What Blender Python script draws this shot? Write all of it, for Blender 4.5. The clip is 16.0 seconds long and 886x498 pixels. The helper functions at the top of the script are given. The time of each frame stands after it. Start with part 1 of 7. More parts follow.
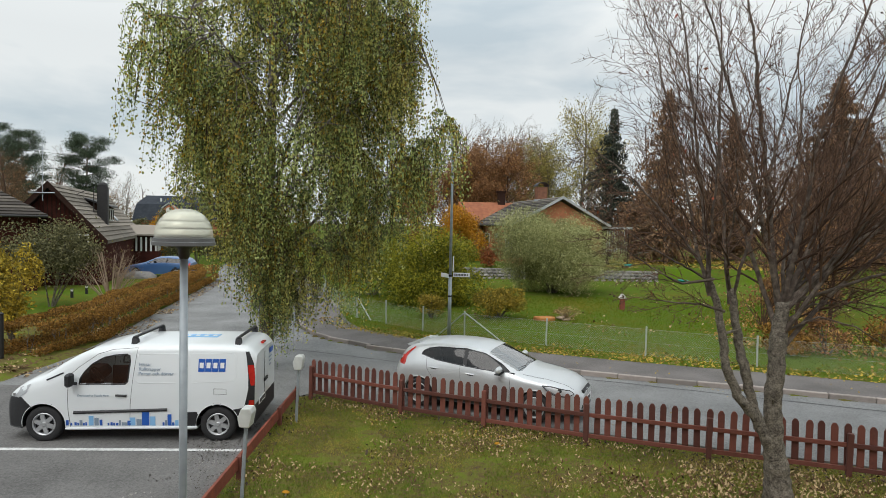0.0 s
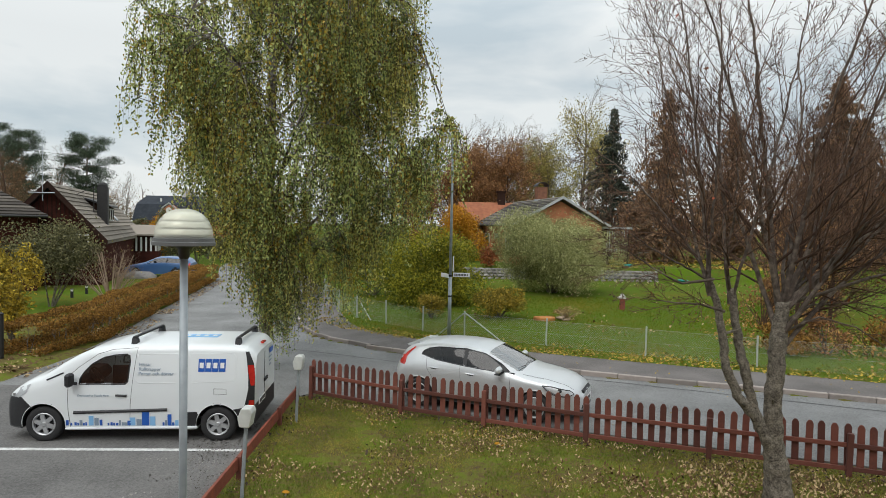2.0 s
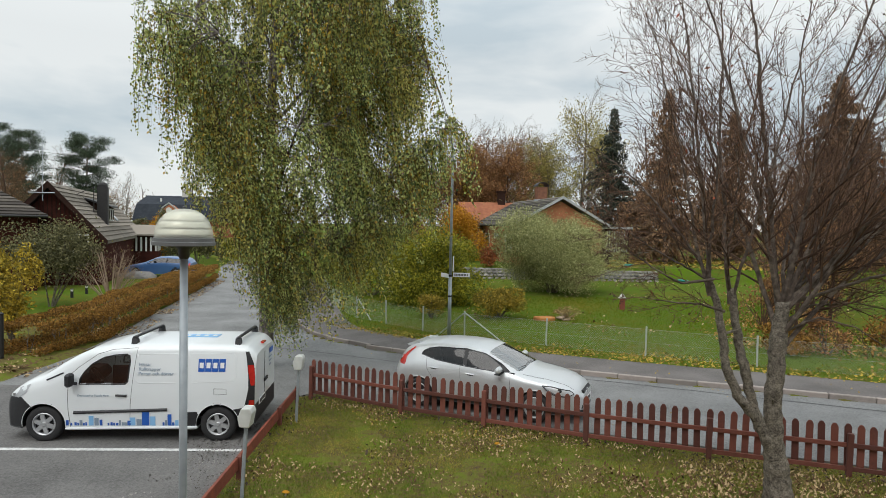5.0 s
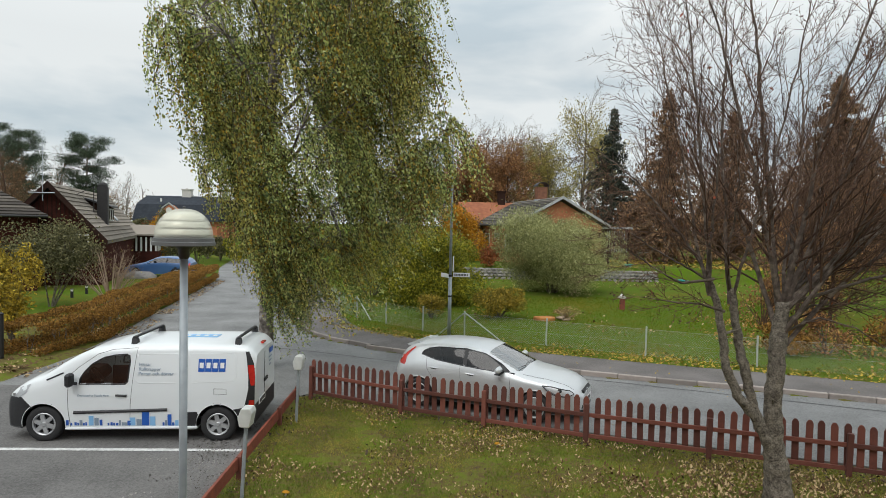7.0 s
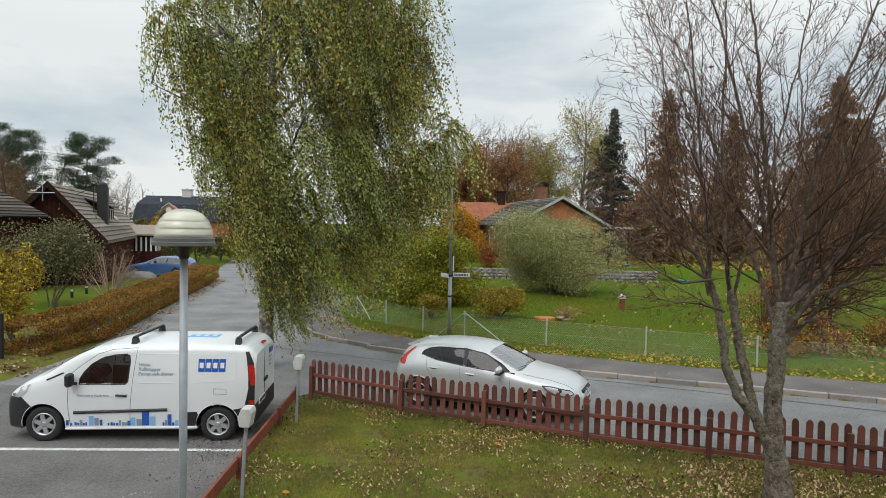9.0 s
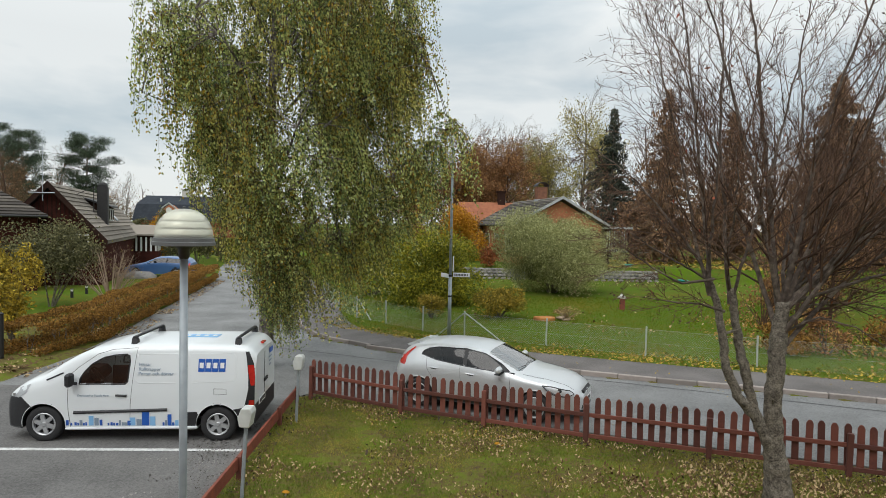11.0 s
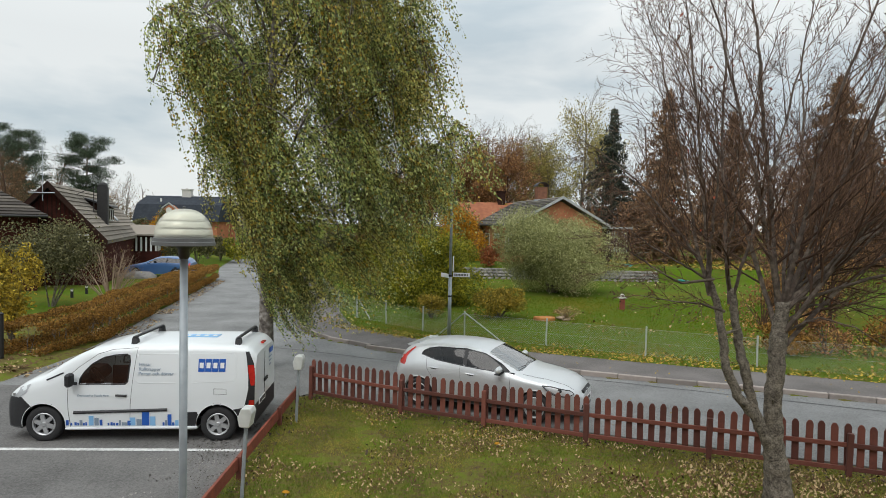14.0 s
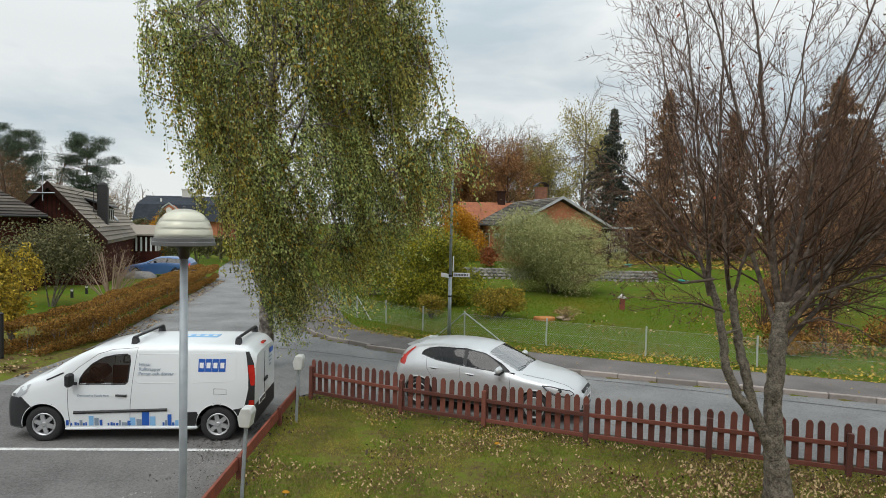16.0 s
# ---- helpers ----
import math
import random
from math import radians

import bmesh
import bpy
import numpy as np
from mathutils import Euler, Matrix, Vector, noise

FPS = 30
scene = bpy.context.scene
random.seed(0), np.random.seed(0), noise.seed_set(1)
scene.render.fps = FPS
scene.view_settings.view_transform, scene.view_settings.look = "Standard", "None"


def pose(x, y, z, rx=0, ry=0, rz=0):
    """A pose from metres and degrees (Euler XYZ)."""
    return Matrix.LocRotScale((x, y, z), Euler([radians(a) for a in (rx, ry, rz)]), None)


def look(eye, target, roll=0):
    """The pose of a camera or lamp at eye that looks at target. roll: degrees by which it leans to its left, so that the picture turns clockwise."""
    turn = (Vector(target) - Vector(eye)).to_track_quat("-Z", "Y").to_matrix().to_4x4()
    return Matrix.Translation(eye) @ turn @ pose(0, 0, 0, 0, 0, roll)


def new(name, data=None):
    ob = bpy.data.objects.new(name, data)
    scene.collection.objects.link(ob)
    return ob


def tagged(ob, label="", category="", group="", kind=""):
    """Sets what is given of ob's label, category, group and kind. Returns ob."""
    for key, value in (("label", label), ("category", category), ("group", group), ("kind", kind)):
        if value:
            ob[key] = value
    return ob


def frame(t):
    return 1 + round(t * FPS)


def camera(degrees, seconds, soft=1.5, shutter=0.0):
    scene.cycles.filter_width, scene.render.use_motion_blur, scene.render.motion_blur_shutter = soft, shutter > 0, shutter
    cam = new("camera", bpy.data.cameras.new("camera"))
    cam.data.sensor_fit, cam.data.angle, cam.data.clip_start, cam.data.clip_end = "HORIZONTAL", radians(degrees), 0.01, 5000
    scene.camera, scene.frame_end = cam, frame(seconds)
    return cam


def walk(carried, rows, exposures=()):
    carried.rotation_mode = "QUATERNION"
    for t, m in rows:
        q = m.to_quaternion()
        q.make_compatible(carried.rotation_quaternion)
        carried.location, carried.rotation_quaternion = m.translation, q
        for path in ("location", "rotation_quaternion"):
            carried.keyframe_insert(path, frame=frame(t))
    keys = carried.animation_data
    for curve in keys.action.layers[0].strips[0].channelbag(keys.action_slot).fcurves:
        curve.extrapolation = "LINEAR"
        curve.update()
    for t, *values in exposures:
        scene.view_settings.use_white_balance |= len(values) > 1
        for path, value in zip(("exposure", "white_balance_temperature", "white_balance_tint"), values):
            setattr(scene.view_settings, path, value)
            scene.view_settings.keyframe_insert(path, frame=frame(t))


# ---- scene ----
# ---------- camera: stands still at an upstairs window ----------
cam = camera(70.96, 16.0, soft=0.72)
EYE = pose(0, 0, 4.067, 87.817, 0, 0) @ pose(0, 0, 0, 0, 0, 1.185)
walk(cam, [(0.0, EYE), (16.0, EYE)], exposures=[(0.0, 0.0), (16.0, 0.0)])

# ---------- overcast daylight ----------
world = bpy.data.worlds.new("overcast_sky")
scene.world = world
world.use_nodes = True
wn, wl = world.node_tree.nodes, world.node_tree.links
wn.clear()


def wnode(kind, **kw):
    n = wn.new(kind)
    for k, v in kw.items():
        n.inputs[k].default_value = v
    return n


w_out = wn.new("ShaderNodeOutputWorld")
w_sky = wn.new("ShaderNodeTexSky")
w_sky.sky_type, w_sky.sun_disc = "NISHITA", False
w_sky.sun_elevation, w_sky.sun_rotation = radians(63), radians(217)
w_bg = wnode("ShaderNodeBackground", Strength=0.01)
wl.new(w_sky.outputs[0], w_bg.inputs[0])
w_co = wn.new("ShaderNodeTexCoord")
w_sep = wn.new("ShaderNodeSeparateXYZ")
wl.new(w_co.outputs["Generated"], w_sep.inputs[0])
# cloud sheet: coordinates flattened towards the horizon
w_map = wn.new("ShaderNodeMapping")
w_map.inputs["Scale"].default_value = (1.4, 1.4, 5.0)
wl.new(w_co.outputs["Generated"], w_map.inputs[0])
w_noise = wnode("ShaderNodeTexNoise", Scale=1.9, Detail=5.0, Roughness=0.5, Distortion=0.25)
wl.new(w_map.outputs[0], w_noise.inputs["Vector"])
w_ramp = wn.new("ShaderNodeValToRGB")
w_ramp.color_ramp.elements[0].position, w_ramp.color_ramp.elements[1].position = 0.36, 0.575
w_ramp.color_ramp.elements[0].color = (0.50, 0.575, 0.615, 1)
w_ramp.color_ramp.elements[1].color = (0.765, 0.795, 0.79, 1)
wl.new(w_noise.outputs[0], w_ramp.inputs[0])
# an overcast sky is brighter towards the zenith
w_zen = wn.new("ShaderNodeMapRange")
for k, v in (("From Min", 0.25), ("From Max", 1.0), ("To Min", 1.0), ("To Max", 2.0)):
    w_zen.inputs[k].default_value = v
wl.new(w_sep.outputs[2], w_zen.inputs[0])
w_cloud = wn.new("ShaderNodeBackground")
wl.new(w_ramp.outputs[0], w_cloud.inputs[0])
wl.new(w_zen.outputs[0], w_cloud.inputs[1])
w_add = wn.new("ShaderNodeAddShader")
wl.new(w_bg.outputs[0], w_add.inputs[0])
wl.new(w_cloud.outputs[0], w_add.inputs[1])
wl.new(w_add.outputs[0], w_out.inputs[0])

sun = new("sun", bpy.data.lights.new("sun", "SUN"))
sun.data.energy, sun.data.angle, sun.data.color = 1.3, radians(40), (1.0, 0.975, 0.94)
sun.matrix_world = look((-14, -18, 40), (0, 12, 0))


# ---------- mesh tools ----------
def mesh_of(name, verts, faces, mats=(), idx=None, smooth=False):
    me = bpy.data.meshes.new(name)
    me.from_pydata(verts, [], faces)
    for m in mats:
        me.materials.append(m)
    if idx is not None:
        me.polygons.foreach_set("material_index", idx)
    if smooth:
        me.polygons.foreach_set("use_smooth", [True] * len(me.polygons))
    me.update()
    return me


class Geo:
    """Collects simple solids into one mesh."""

    def __init__(self):
        self.v, self.f, self.i = [], [], []

    def add(self, verts, faces, mi=0):
        o = len(self.v)
        self.v += [tuple(p) for p in verts]
        self.f += [tuple(k + o for k in f) for f in faces]
        self.i += [mi] * len(faces)
        return self

    def box(self, c, s, mi=0, m=None, ch=0.0):
        """A box of size s round c; ch chamfers its upright and top edges."""
        bm = bmesh.new()
        bmesh.ops.create_cube(bm, size=1)
        for q in bm.verts:
            q.co = Vector((q.co.x * s[0], q.co.y * s[1], q.co.z * s[2]))
        if ch:
            bmesh.ops.bevel(bm, geom=bm.edges[:], offset=ch, segments=1, affect="EDGES")
        m2 = Matrix.Translation(c) if m is None else m @ Matrix.Translation(c)
        bm.transform(m2)
        self.bm(bm, mi)
        return self

    def bm(self, bm, mi=0):
        bm.verts.index_update()
        self.add([q.co[:] for q in bm.verts], [[q.index for q in f.verts] for f in bm.faces], mi)
        bm.free()

    def tube(self, pts, rad, n=6, mi=0, caps=True):
        """A tube of n sides along pts with a radius per point."""
        pts = [Vector(q) for q in pts]
        o, side = len(self.v), None
        for k, q in enumerate(pts):
            d = (pts[min(k + 1, len(pts) - 1)] - pts[max(k - 1, 0)]).normalized()
            if side is None:
                side = d.orthogonal().normalized()
            side = (side - d * side.dot(d)).normalized()
            up = d.cross(side)
            for j in range(n):
                a = 2 * math.pi * j / n
                self.v.append(tuple(q + (side * math.cos(a) + up * math.sin(a)) * rad[k]))
        for k in range(len(pts) - 1):
            for j in range(n):
                a, b = o + k * n + j, o + k * n + (j + 1) % n
                self.f.append((a, b, b + n, a + n))
                self.i.append(mi)
        if caps and n > 2:
            self.f += [tuple(range(o + n - 1, o - 1, -1)), tuple(range(len(self.v) - n, len(self.v)))]
            self.i += [mi, mi]
        return self

    def lathe(self, prof, n=24, c=(0, 0, 0), axis="z", mi=0):
        """prof: (radius, height) pairs turned round an axis."""
        o = len(self.v)
        for r0, h in prof:
            for j in range(n):
                a = 2 * math.pi * j / n
                q = (r0 * math.cos(a), r0 * math.sin(a), h)
                if axis == "y":
                    q = (q[0], h, q[1])
                elif axis == "x":
                    q = (h, q[0], q[1])
                self.v.append((q[0] + c[0], q[1] + c[1], q[2] + c[2]))
        for k in range(len(prof) - 1):
            for j in range(n):
                a, b = o + k * n + j, o + k * n + (j + 1) % n
                self.f.append((a, b, b + n, a + n))
                self.i.append(mi)
        return self

    def prism(self, poly, lo, hi, axis="z", mi=0):
        """A closed outline pushed from lo to hi along an axis."""
        n, o = len(poly), len(self.v)
        for h in (lo, hi):
            for a, b in poly:
                self.v.append({"z": (a, b, h), "y": (a, h, b), "x": (h, a, b)}[axis])
        self.f += [tuple(range(o + n - 1, o - 1, -1)), tuple(range(o + n, o + 2 * n))]
        self.f += [(o + k, o + (k + 1) % n, o + n + (k + 1) % n, o + n + k) for k in range(n)]
        self.i += [mi] * (n + 2)
        return self

    def quads(self, centres, us, vs, mi=0):
        """Many four-cornered leaves at once: centre, half length and half width vectors (arrays)."""
        o = len(self.v)
        c, a, b = (np.asarray(q, float) for q in (centres, us, vs))
        pts = np.stack([c - a, c + b * 1.0 - a * 0.1, c + a, c - b * 1.0 - a * 0.1], 1).reshape(-1, 3)
        self.v += [tuple(q) for q in pts.tolist()]
        n = len(c)
        self.f += [(o + 4 * k, o + 4 * k + 1, o + 4 * k + 2, o + 4 * k + 3) for k in range(n)]
        self.i += [mi] * n
        return self

    def mesh(self, name, mats, smooth=False):
        mats = mats if isinstance(mats, (list, tuple)) else [mats]
        return mesh_of(name, self.v, self.f, mats, self.i, smooth)


def part(name, g, mats, parent=None, label="", smooth=False, at=None, fix=True):
    """Links a Geo (or a mesh) as one mesh object, under a thing or a part where one is given."""
    me = g if isinstance(g, bpy.types.Mesh) else g.mesh(name, mats, smooth)
    if fix and not isinstance(g, bpy.types.Mesh) and len(me.polygons) < 4000:
        bm = bmesh.new()
        bm.from_mesh(me)
        bmesh.ops.recalc_face_normals(bm, faces=bm.faces)
        bm.to_mesh(me)
        bm.free()
    ob = new(name, me)
    if parent is not None:
        ob.parent = parent
    if at is not None:
        ob.matrix_basis = at
    return tagged(ob, label)


def thing(name, m, label, category, group="", kind=""):
    ob = new(name)
    ob.empty_display_size = 0.2
    ob.matrix_basis = m
    return tagged(ob, label, category, group, kind)


def soften(ob, width=0.01, seg=2, angle=40):
    b = ob.modifiers.new("soft_edges", "BEVEL")
    b.width, b.segments, b.limit_method, b.angle_limit = width, seg, "ANGLE", radians(angle)
    return ob


def rnd(a, b):
    return random.uniform(a, b)


# ---------- materials ----------
def mat(name, c1, c2=None, scale=3.0, rough=0.7, metal=0.0, bump=0.15, bscale=None, grain=0.25, vary="", coat=0.0,
        spec=0.5, obj=True, c3=None, big=0.25, trans=0.0, detail=5.0, vs=0.7, tight=0.16):
    """A surface with colour variation at two scales, grain relief and, if asked, a tint per piece (vary: object or island)."""
    m = bpy.data.materials.new(name)
    m.use_nodes = True
    nt = m.node_tree
    N, L = nt.nodes, nt.links
    bs = N["Principled BSDF"]
    co = N.new("ShaderNodeTexCoord")
    src = co.outputs["Object" if obj else "Generated"]
    n1 = N.new("ShaderNodeTexNoise")
    n1.inputs["Scale"].default_value, n1.inputs["Detail"].default_value = scale, detail
    L.new(src, n1.inputs["Vector"])
    n2 = N.new("ShaderNodeTexNoise")
    n2.inputs["Scale"].default_value, n2.inputs["Detail"].default_value = scale * big, 3.0
    L.new(src, n2.inputs["Vector"])
    mixf = N.new("ShaderNodeMath")
    mixf.operation = "MULTIPLY_ADD"
    mixf.inputs[1].default_value = 0.5
    add = N.new("ShaderNodeMath")
    add.operation, add.inputs[1].default_value = "MULTIPLY", 0.5
    L.new(n2.outputs[0], add.inputs[0])
    L.new(n1.outputs[0], mixf.inputs[0])
    L.new(add.outputs[0], mixf.inputs[2])
    fac = mixf.outputs[0]
    if vary:
        rand = N.new("ShaderNodeObjectInfo" if vary == "object" else "ShaderNodeNewGeometry")
        rv = rand.outputs["Random" if vary == "object" else "Random Per Island"]
        mm = N.new("ShaderNodeMath")
        mm.operation, mm.inputs[1].default_value = "MULTIPLY_ADD", vs
        L.new(rv, mm.inputs[0])
        ms = N.new("ShaderNodeMath")
        ms.operation, ms.inputs[1].default_value = "MULTIPLY_ADD", 1.0
        L.new(fac, ms.inputs[0])
        ms.inputs[2].default_value = -vs / 2
        L.new(ms.outputs[0], mm.inputs[2])
        fac = mm.outputs[0]
    ramp = N.new("ShaderNodeValToRGB")
    e = ramp.color_ramp.elements
    c2 = c2 or tuple(v * (1 - grain) for v in c1)
    e[0].position, e[1].position = 0.5 - tight, 0.5 + tight
    e[0].color, e[1].color = (*c2, 1), (*c1, 1)
    if c3:
        k = e.new(0.5)
        k.color = (*c3, 1)
    L.new(fac, ramp.inputs[0])
    L.new(ramp.outputs[0], bs.inputs["Base Color"])
    bs.inputs["Roughness"].default_value, bs.inputs["Metallic"].default_value = rough, metal
    if rough >= 0.9:
        spec = 0.04
    elif rough >= 0.85 or (trans and rough >= 0.6):
        spec = 0.15
    bs.inputs["Coat Weight"].default_value, bs.inputs["Specular IOR Level"].default_value = coat, spec
    bs.inputs["Coat Roughness"].default_value = 0.06
    if bump:
        n3 = N.new("ShaderNodeTexNoise")
        n3.inputs["Scale"].default_value, n3.inputs["Detail"].default_value = bscale or scale * 6, 4.0
        L.new(src, n3.inputs["Vector"])
        b = N.new("ShaderNodeBump")
        b.inputs["Strength"].default_value, b.inputs["Distance"].default_value = bump, 0.02
        L.new(n3.outputs[0], b.inputs["Height"])
        L.new(b.outputs[0], bs.inputs["Normal"])
    if trans:
        t = N.new("ShaderNodeBsdfTranslucent")
        L.new(ramp.outputs[0], t.inputs[0])
        mx = N.new("ShaderNodeMixShader")
        mx.inputs[0].default_value = trans
        L.new(bs.outputs[0], mx.inputs[1])
        L.new(t.outputs[0], mx.inputs[2])
        L.new(mx.outputs[0], N["Material Output"].inputs[0])
    return m


def glass(name, tint=(0.9, 0.95, 0.95), rough=0.02, base=0.07):
    """Thin window glass: part clear, part mirror, more so at a glancing angle."""
    m = bpy.data.materials.new(name)
    m.use_nodes = True
    N, L = m.node_tree.nodes, m.node_tree.links
    N.remove(N["Principled BSDF"])
    tr, gl, mx, lw, pw, ad = (N.new(k) for k in ("ShaderNodeBsdfTransparent", "ShaderNodeBsdfGlossy", "ShaderNodeMixShader", "ShaderNodeLayerWeight", "ShaderNodeMath", "ShaderNodeMath"))
    tr.inputs[0].default_value = (*tint, 1)
    gl.inputs["Roughness"].default_value = rough
    lw.inputs[0].default_value = 0.5
    pw.operation, pw.inputs[1].default_value = "POWER", 4.0
    ad.operation, ad.inputs[1].default_value, ad.inputs[2].default_value = "MULTIPLY_ADD", 0.85, base
    L.new(lw.outputs["Facing"], pw.inputs[0])
    L.new(pw.outputs[0], ad.inputs[0])
    L.new(ad.outputs[0], mx.inputs[0])
    L.new(tr.outputs[0], mx.inputs[1])
    L.new(gl.outputs[0], mx.inputs[2])
    L.new(mx.outputs[0], N["Material Output"].inputs[0])
    return m


M = {}
M["grass"] = mat("grass", (0.135, 0.165, 0.024), (0.125, 0.09, 0.042), 9, 0.95, bump=1.0, bscale=60, c3=(0.15, 0.14, 0.038), big=0.12, tight=0.09)
M["asphalt"] = mat("asphalt", (0.275, 0.278, 0.272), (0.115, 0.117, 0.115), 28, 0.8, bump=0.5, bscale=160, big=0.022, c3=(0.20, 0.198, 0.196))
M["pavement"] = mat("pavement_asphalt", (0.21, 0.19, 0.18), (0.11, 0.10, 0.095), 25, 0.85, bump=0.5, bscale=150, big=0.03, c3=(0.155, 0.142, 0.135))
M["kerb"] = mat("kerb_granite", (0.36, 0.31, 0.28), (0.25, 0.22, 0.2), 8, 0.85, vary="object")
M["red_wood"] = mat("red_fence_paint", (0.19, 0.060, 0.040), (0.105, 0.034, 0.024), 9, 0.7, vary="object", bump=0.3, bscale=40)
M["rail_red"] = mat("rail_paint", (0.30, 0.075, 0.04), (0.17, 0.045, 0.03), 7, 0.65, bump=0.3)
M["galv"] = mat("galvanised_steel", (0.38, 0.42, 0.445), (0.29, 0.325, 0.35), 12, 0.5, 0.25, bump=0.08)
M["white_line"] = mat("road_paint", (0.78, 0.78, 0.76), (0.45, 0.45, 0.44), 14, 0.8, bump=0.2)
M["bark_birch"] = mat("birch_bark", (0.42, 0.39, 0.36), (0.05, 0.042, 0.038), 9, 0.9, bump=0.5, c3=(0.20, 0.175, 0.155))
M["twig"] = mat("birch_twig", (0.09, 0.05, 0.035), (0.05, 0.03, 0.025), 6, 0.9, bump=0)
M["bark"] = mat("grey_bark", (0.31, 0.275, 0.225), (0.06, 0.052, 0.044), 42, 0.95, bump=1.0, bscale=60, c3=(0.175, 0.153, 0.125), big=0.3)
M["bark_red"] = mat("reddish_twig", (0.17, 0.106, 0.072), (0.08, 0.052, 0.039), 2, 0.9, bump=0, vary="island")
M["birch_leaf"] = mat("birch_leaf", (0.56, 0.60, 0.20), (0.12, 0.175, 0.06), 0.5, 0.36, bump=0, vary="island", c3=(0.28, 0.345, 0.105), trans=0.42, big=0.6)
# darker copy of birch_leaf: puts the shading of crown clumps into leaf colour
M["birch_leaf_shaded"] = mat("birch_leaf_shaded", (0.40, 0.42, 0.12), (0.08, 0.11, 0.035), 0.5, 0.4, bump=0, vary="island", c3=(0.18, 0.215, 0.06), trans=0.46, big=0.6)
M["birch_leaf_olive"] = mat("birch_leaf_olive", (0.56, 0.51, 0.13), (0.13, 0.145, 0.04), 0.5, 0.4, bump=0, vary="island", c3=(0.275, 0.27, 0.07), trans=0.42, big=0.6)
M["birch_yellow"] = mat("birch_leaf_yellow", (0.45, 0.30, 0.03), (0.20, 0.17, 0.03), 1, 0.5, bump=0, vary="island", trans=0.3)
M["willow_leaf"] = mat("willow_leaf", (0.54, 0.54, 0.25), (0.23, 0.235, 0.085), 0.6, 0.55, bump=0, vary="island", c3=(0.34, 0.34, 0.125), trans=0.35)
M["willow_leaf_deep"] = mat("willow_leaf_deep", (0.40, 0.40, 0.17), (0.14, 0.15, 0.05), 0.6, 0.55, bump=0, vary="island", c3=(0.23, 0.235, 0.085), trans=0.3)
M["green_leaf"] = mat("green_leaf", (0.40, 0.36, 0.035), (0.12, 0.14, 0.02), 0.6, 0.6, bump=0, vary="island", c3=(0.25, 0.25, 0.033), trans=0.3)
M["hedge_leaf"] = mat("hedge_leaf", (0.38, 0.20, 0.045), (0.16, 0.088, 0.026), 0.7, 0.7, bump=0, vary="island", c3=(0.265, 0.14, 0.036), trans=0.25)
M["orange_leaf"] = mat("orange_leaf", (0.64, 0.33, 0.03), (0.38, 0.17, 0.02), 0.6, 0.7, bump=0, vary="island", trans=0.25)
M["brown_leaf"] = mat("brown_leaf", (0.46, 0.245, 0.10), (0.21, 0.115, 0.058), 0.5, 0.8, bump=0, vary="island", c3=(0.28, 0.15, 0.072), trans=0.28)
M["yellow_leaf"] = mat("yellow_leaf", (0.56, 0.41, 0.05), (0.24, 0.19, 0.035), 0.6, 0.7, bump=0, vary="island", trans=0.25)
M["paleyellow_leaf"] = mat("pale_yellow_leaf", (0.50, 0.42, 0.13), (0.26, 0.23, 0.07), 0.6, 0.7, bump=0, vary="island", trans=0.25)
M["pine_needle"] = mat("pine_needle", (0.105, 0.135, 0.085), (0.04, 0.056, 0.038), 0.6, 0.8, bump=0, vary="island", trans=0.15)
M["spruce_needle"] = mat("spruce_needle", (0.075, 0.085, 0.06), (0.035, 0.042, 0.032), 0.6, 0.8, bump=0, vary="island", trans=0.1)
M["spruce_brown"] = mat("spruce_needle_brown", (0.32, 0.185, 0.10), (0.13, 0.085, 0.053), 0.6, 0.85, bump=0, vary="island", trans=0.1)
M["white_paint"] = mat("white_car_paint", (0.77, 0.80, 0.81), (0.73, 0.76, 0.77), 1.0, 0.32, coat=0.6, bump=0)
M["silver_paint"] = mat("silver_car_paint", (0.63, 0.65, 0.66), (0.57, 0.59, 0.60), 200, 0.36, 0.35, coat=0.6, bump=0)
M["blue_paint"] = mat("blue_car_paint", (0.06, 0.145, 0.33), (0.05, 0.12, 0.29), 1, 0.3, coat=0.8, bump=0)
M["black_plastic"] = mat("black_plastic", (0.022, 0.022, 0.024), (0.014, 0.014, 0.016), 20, 0.55, bump=0.1)
M["rubber"] = mat("tyre_rubber", (0.025, 0.025, 0.026), (0.016, 0.016, 0.017), 14, 0.8, bump=0.2)
M["rim"] = mat("rim_silver", (0.50, 0.51, 0.52), (0.40, 0.41, 0.42), 9, 0.4, 0.5, bump=0)
M["steel_grey"] = mat("dark_steel", (0.12, 0.12, 0.125), (0.08, 0.08, 0.085), 9, 0.5, 0.6, bump=0)
M["glass"] = glass("window_glass", (0.40, 0.46, 0.46), 0.02, 0.20)
M["tint_glass"] = glass("tinted_glass", (0.07, 0.08, 0.085), 0.02, 0.05)
M["clear_glass"] = glass("windscreen_glass", (0.52, 0.58, 0.57), 0.02, 0.36)
M["dark_glass"] = glass("dark_glass", (0.10, 0.11, 0.11), 0.02, 0.05)
M["red_lens"] = mat("red_lens", (0.55, 0.03, 0.02), (0.42, 0.02, 0.015), 20, 0.2, coat=0.5, bump=0)
M["lamp_glass"] = glass("lens_glass", (0.85, 0.87, 0.88))
M["chrome"] = mat("chrome", (0.75, 0.75, 0.76), (0.68, 0.68, 0.69), 9, 0.18, 1.0, bump=0)
M["cloth"] = mat("seat_cloth", (0.05, 0.05, 0.055), (0.03, 0.03, 0.034), 30, 0.95, bump=0.2)
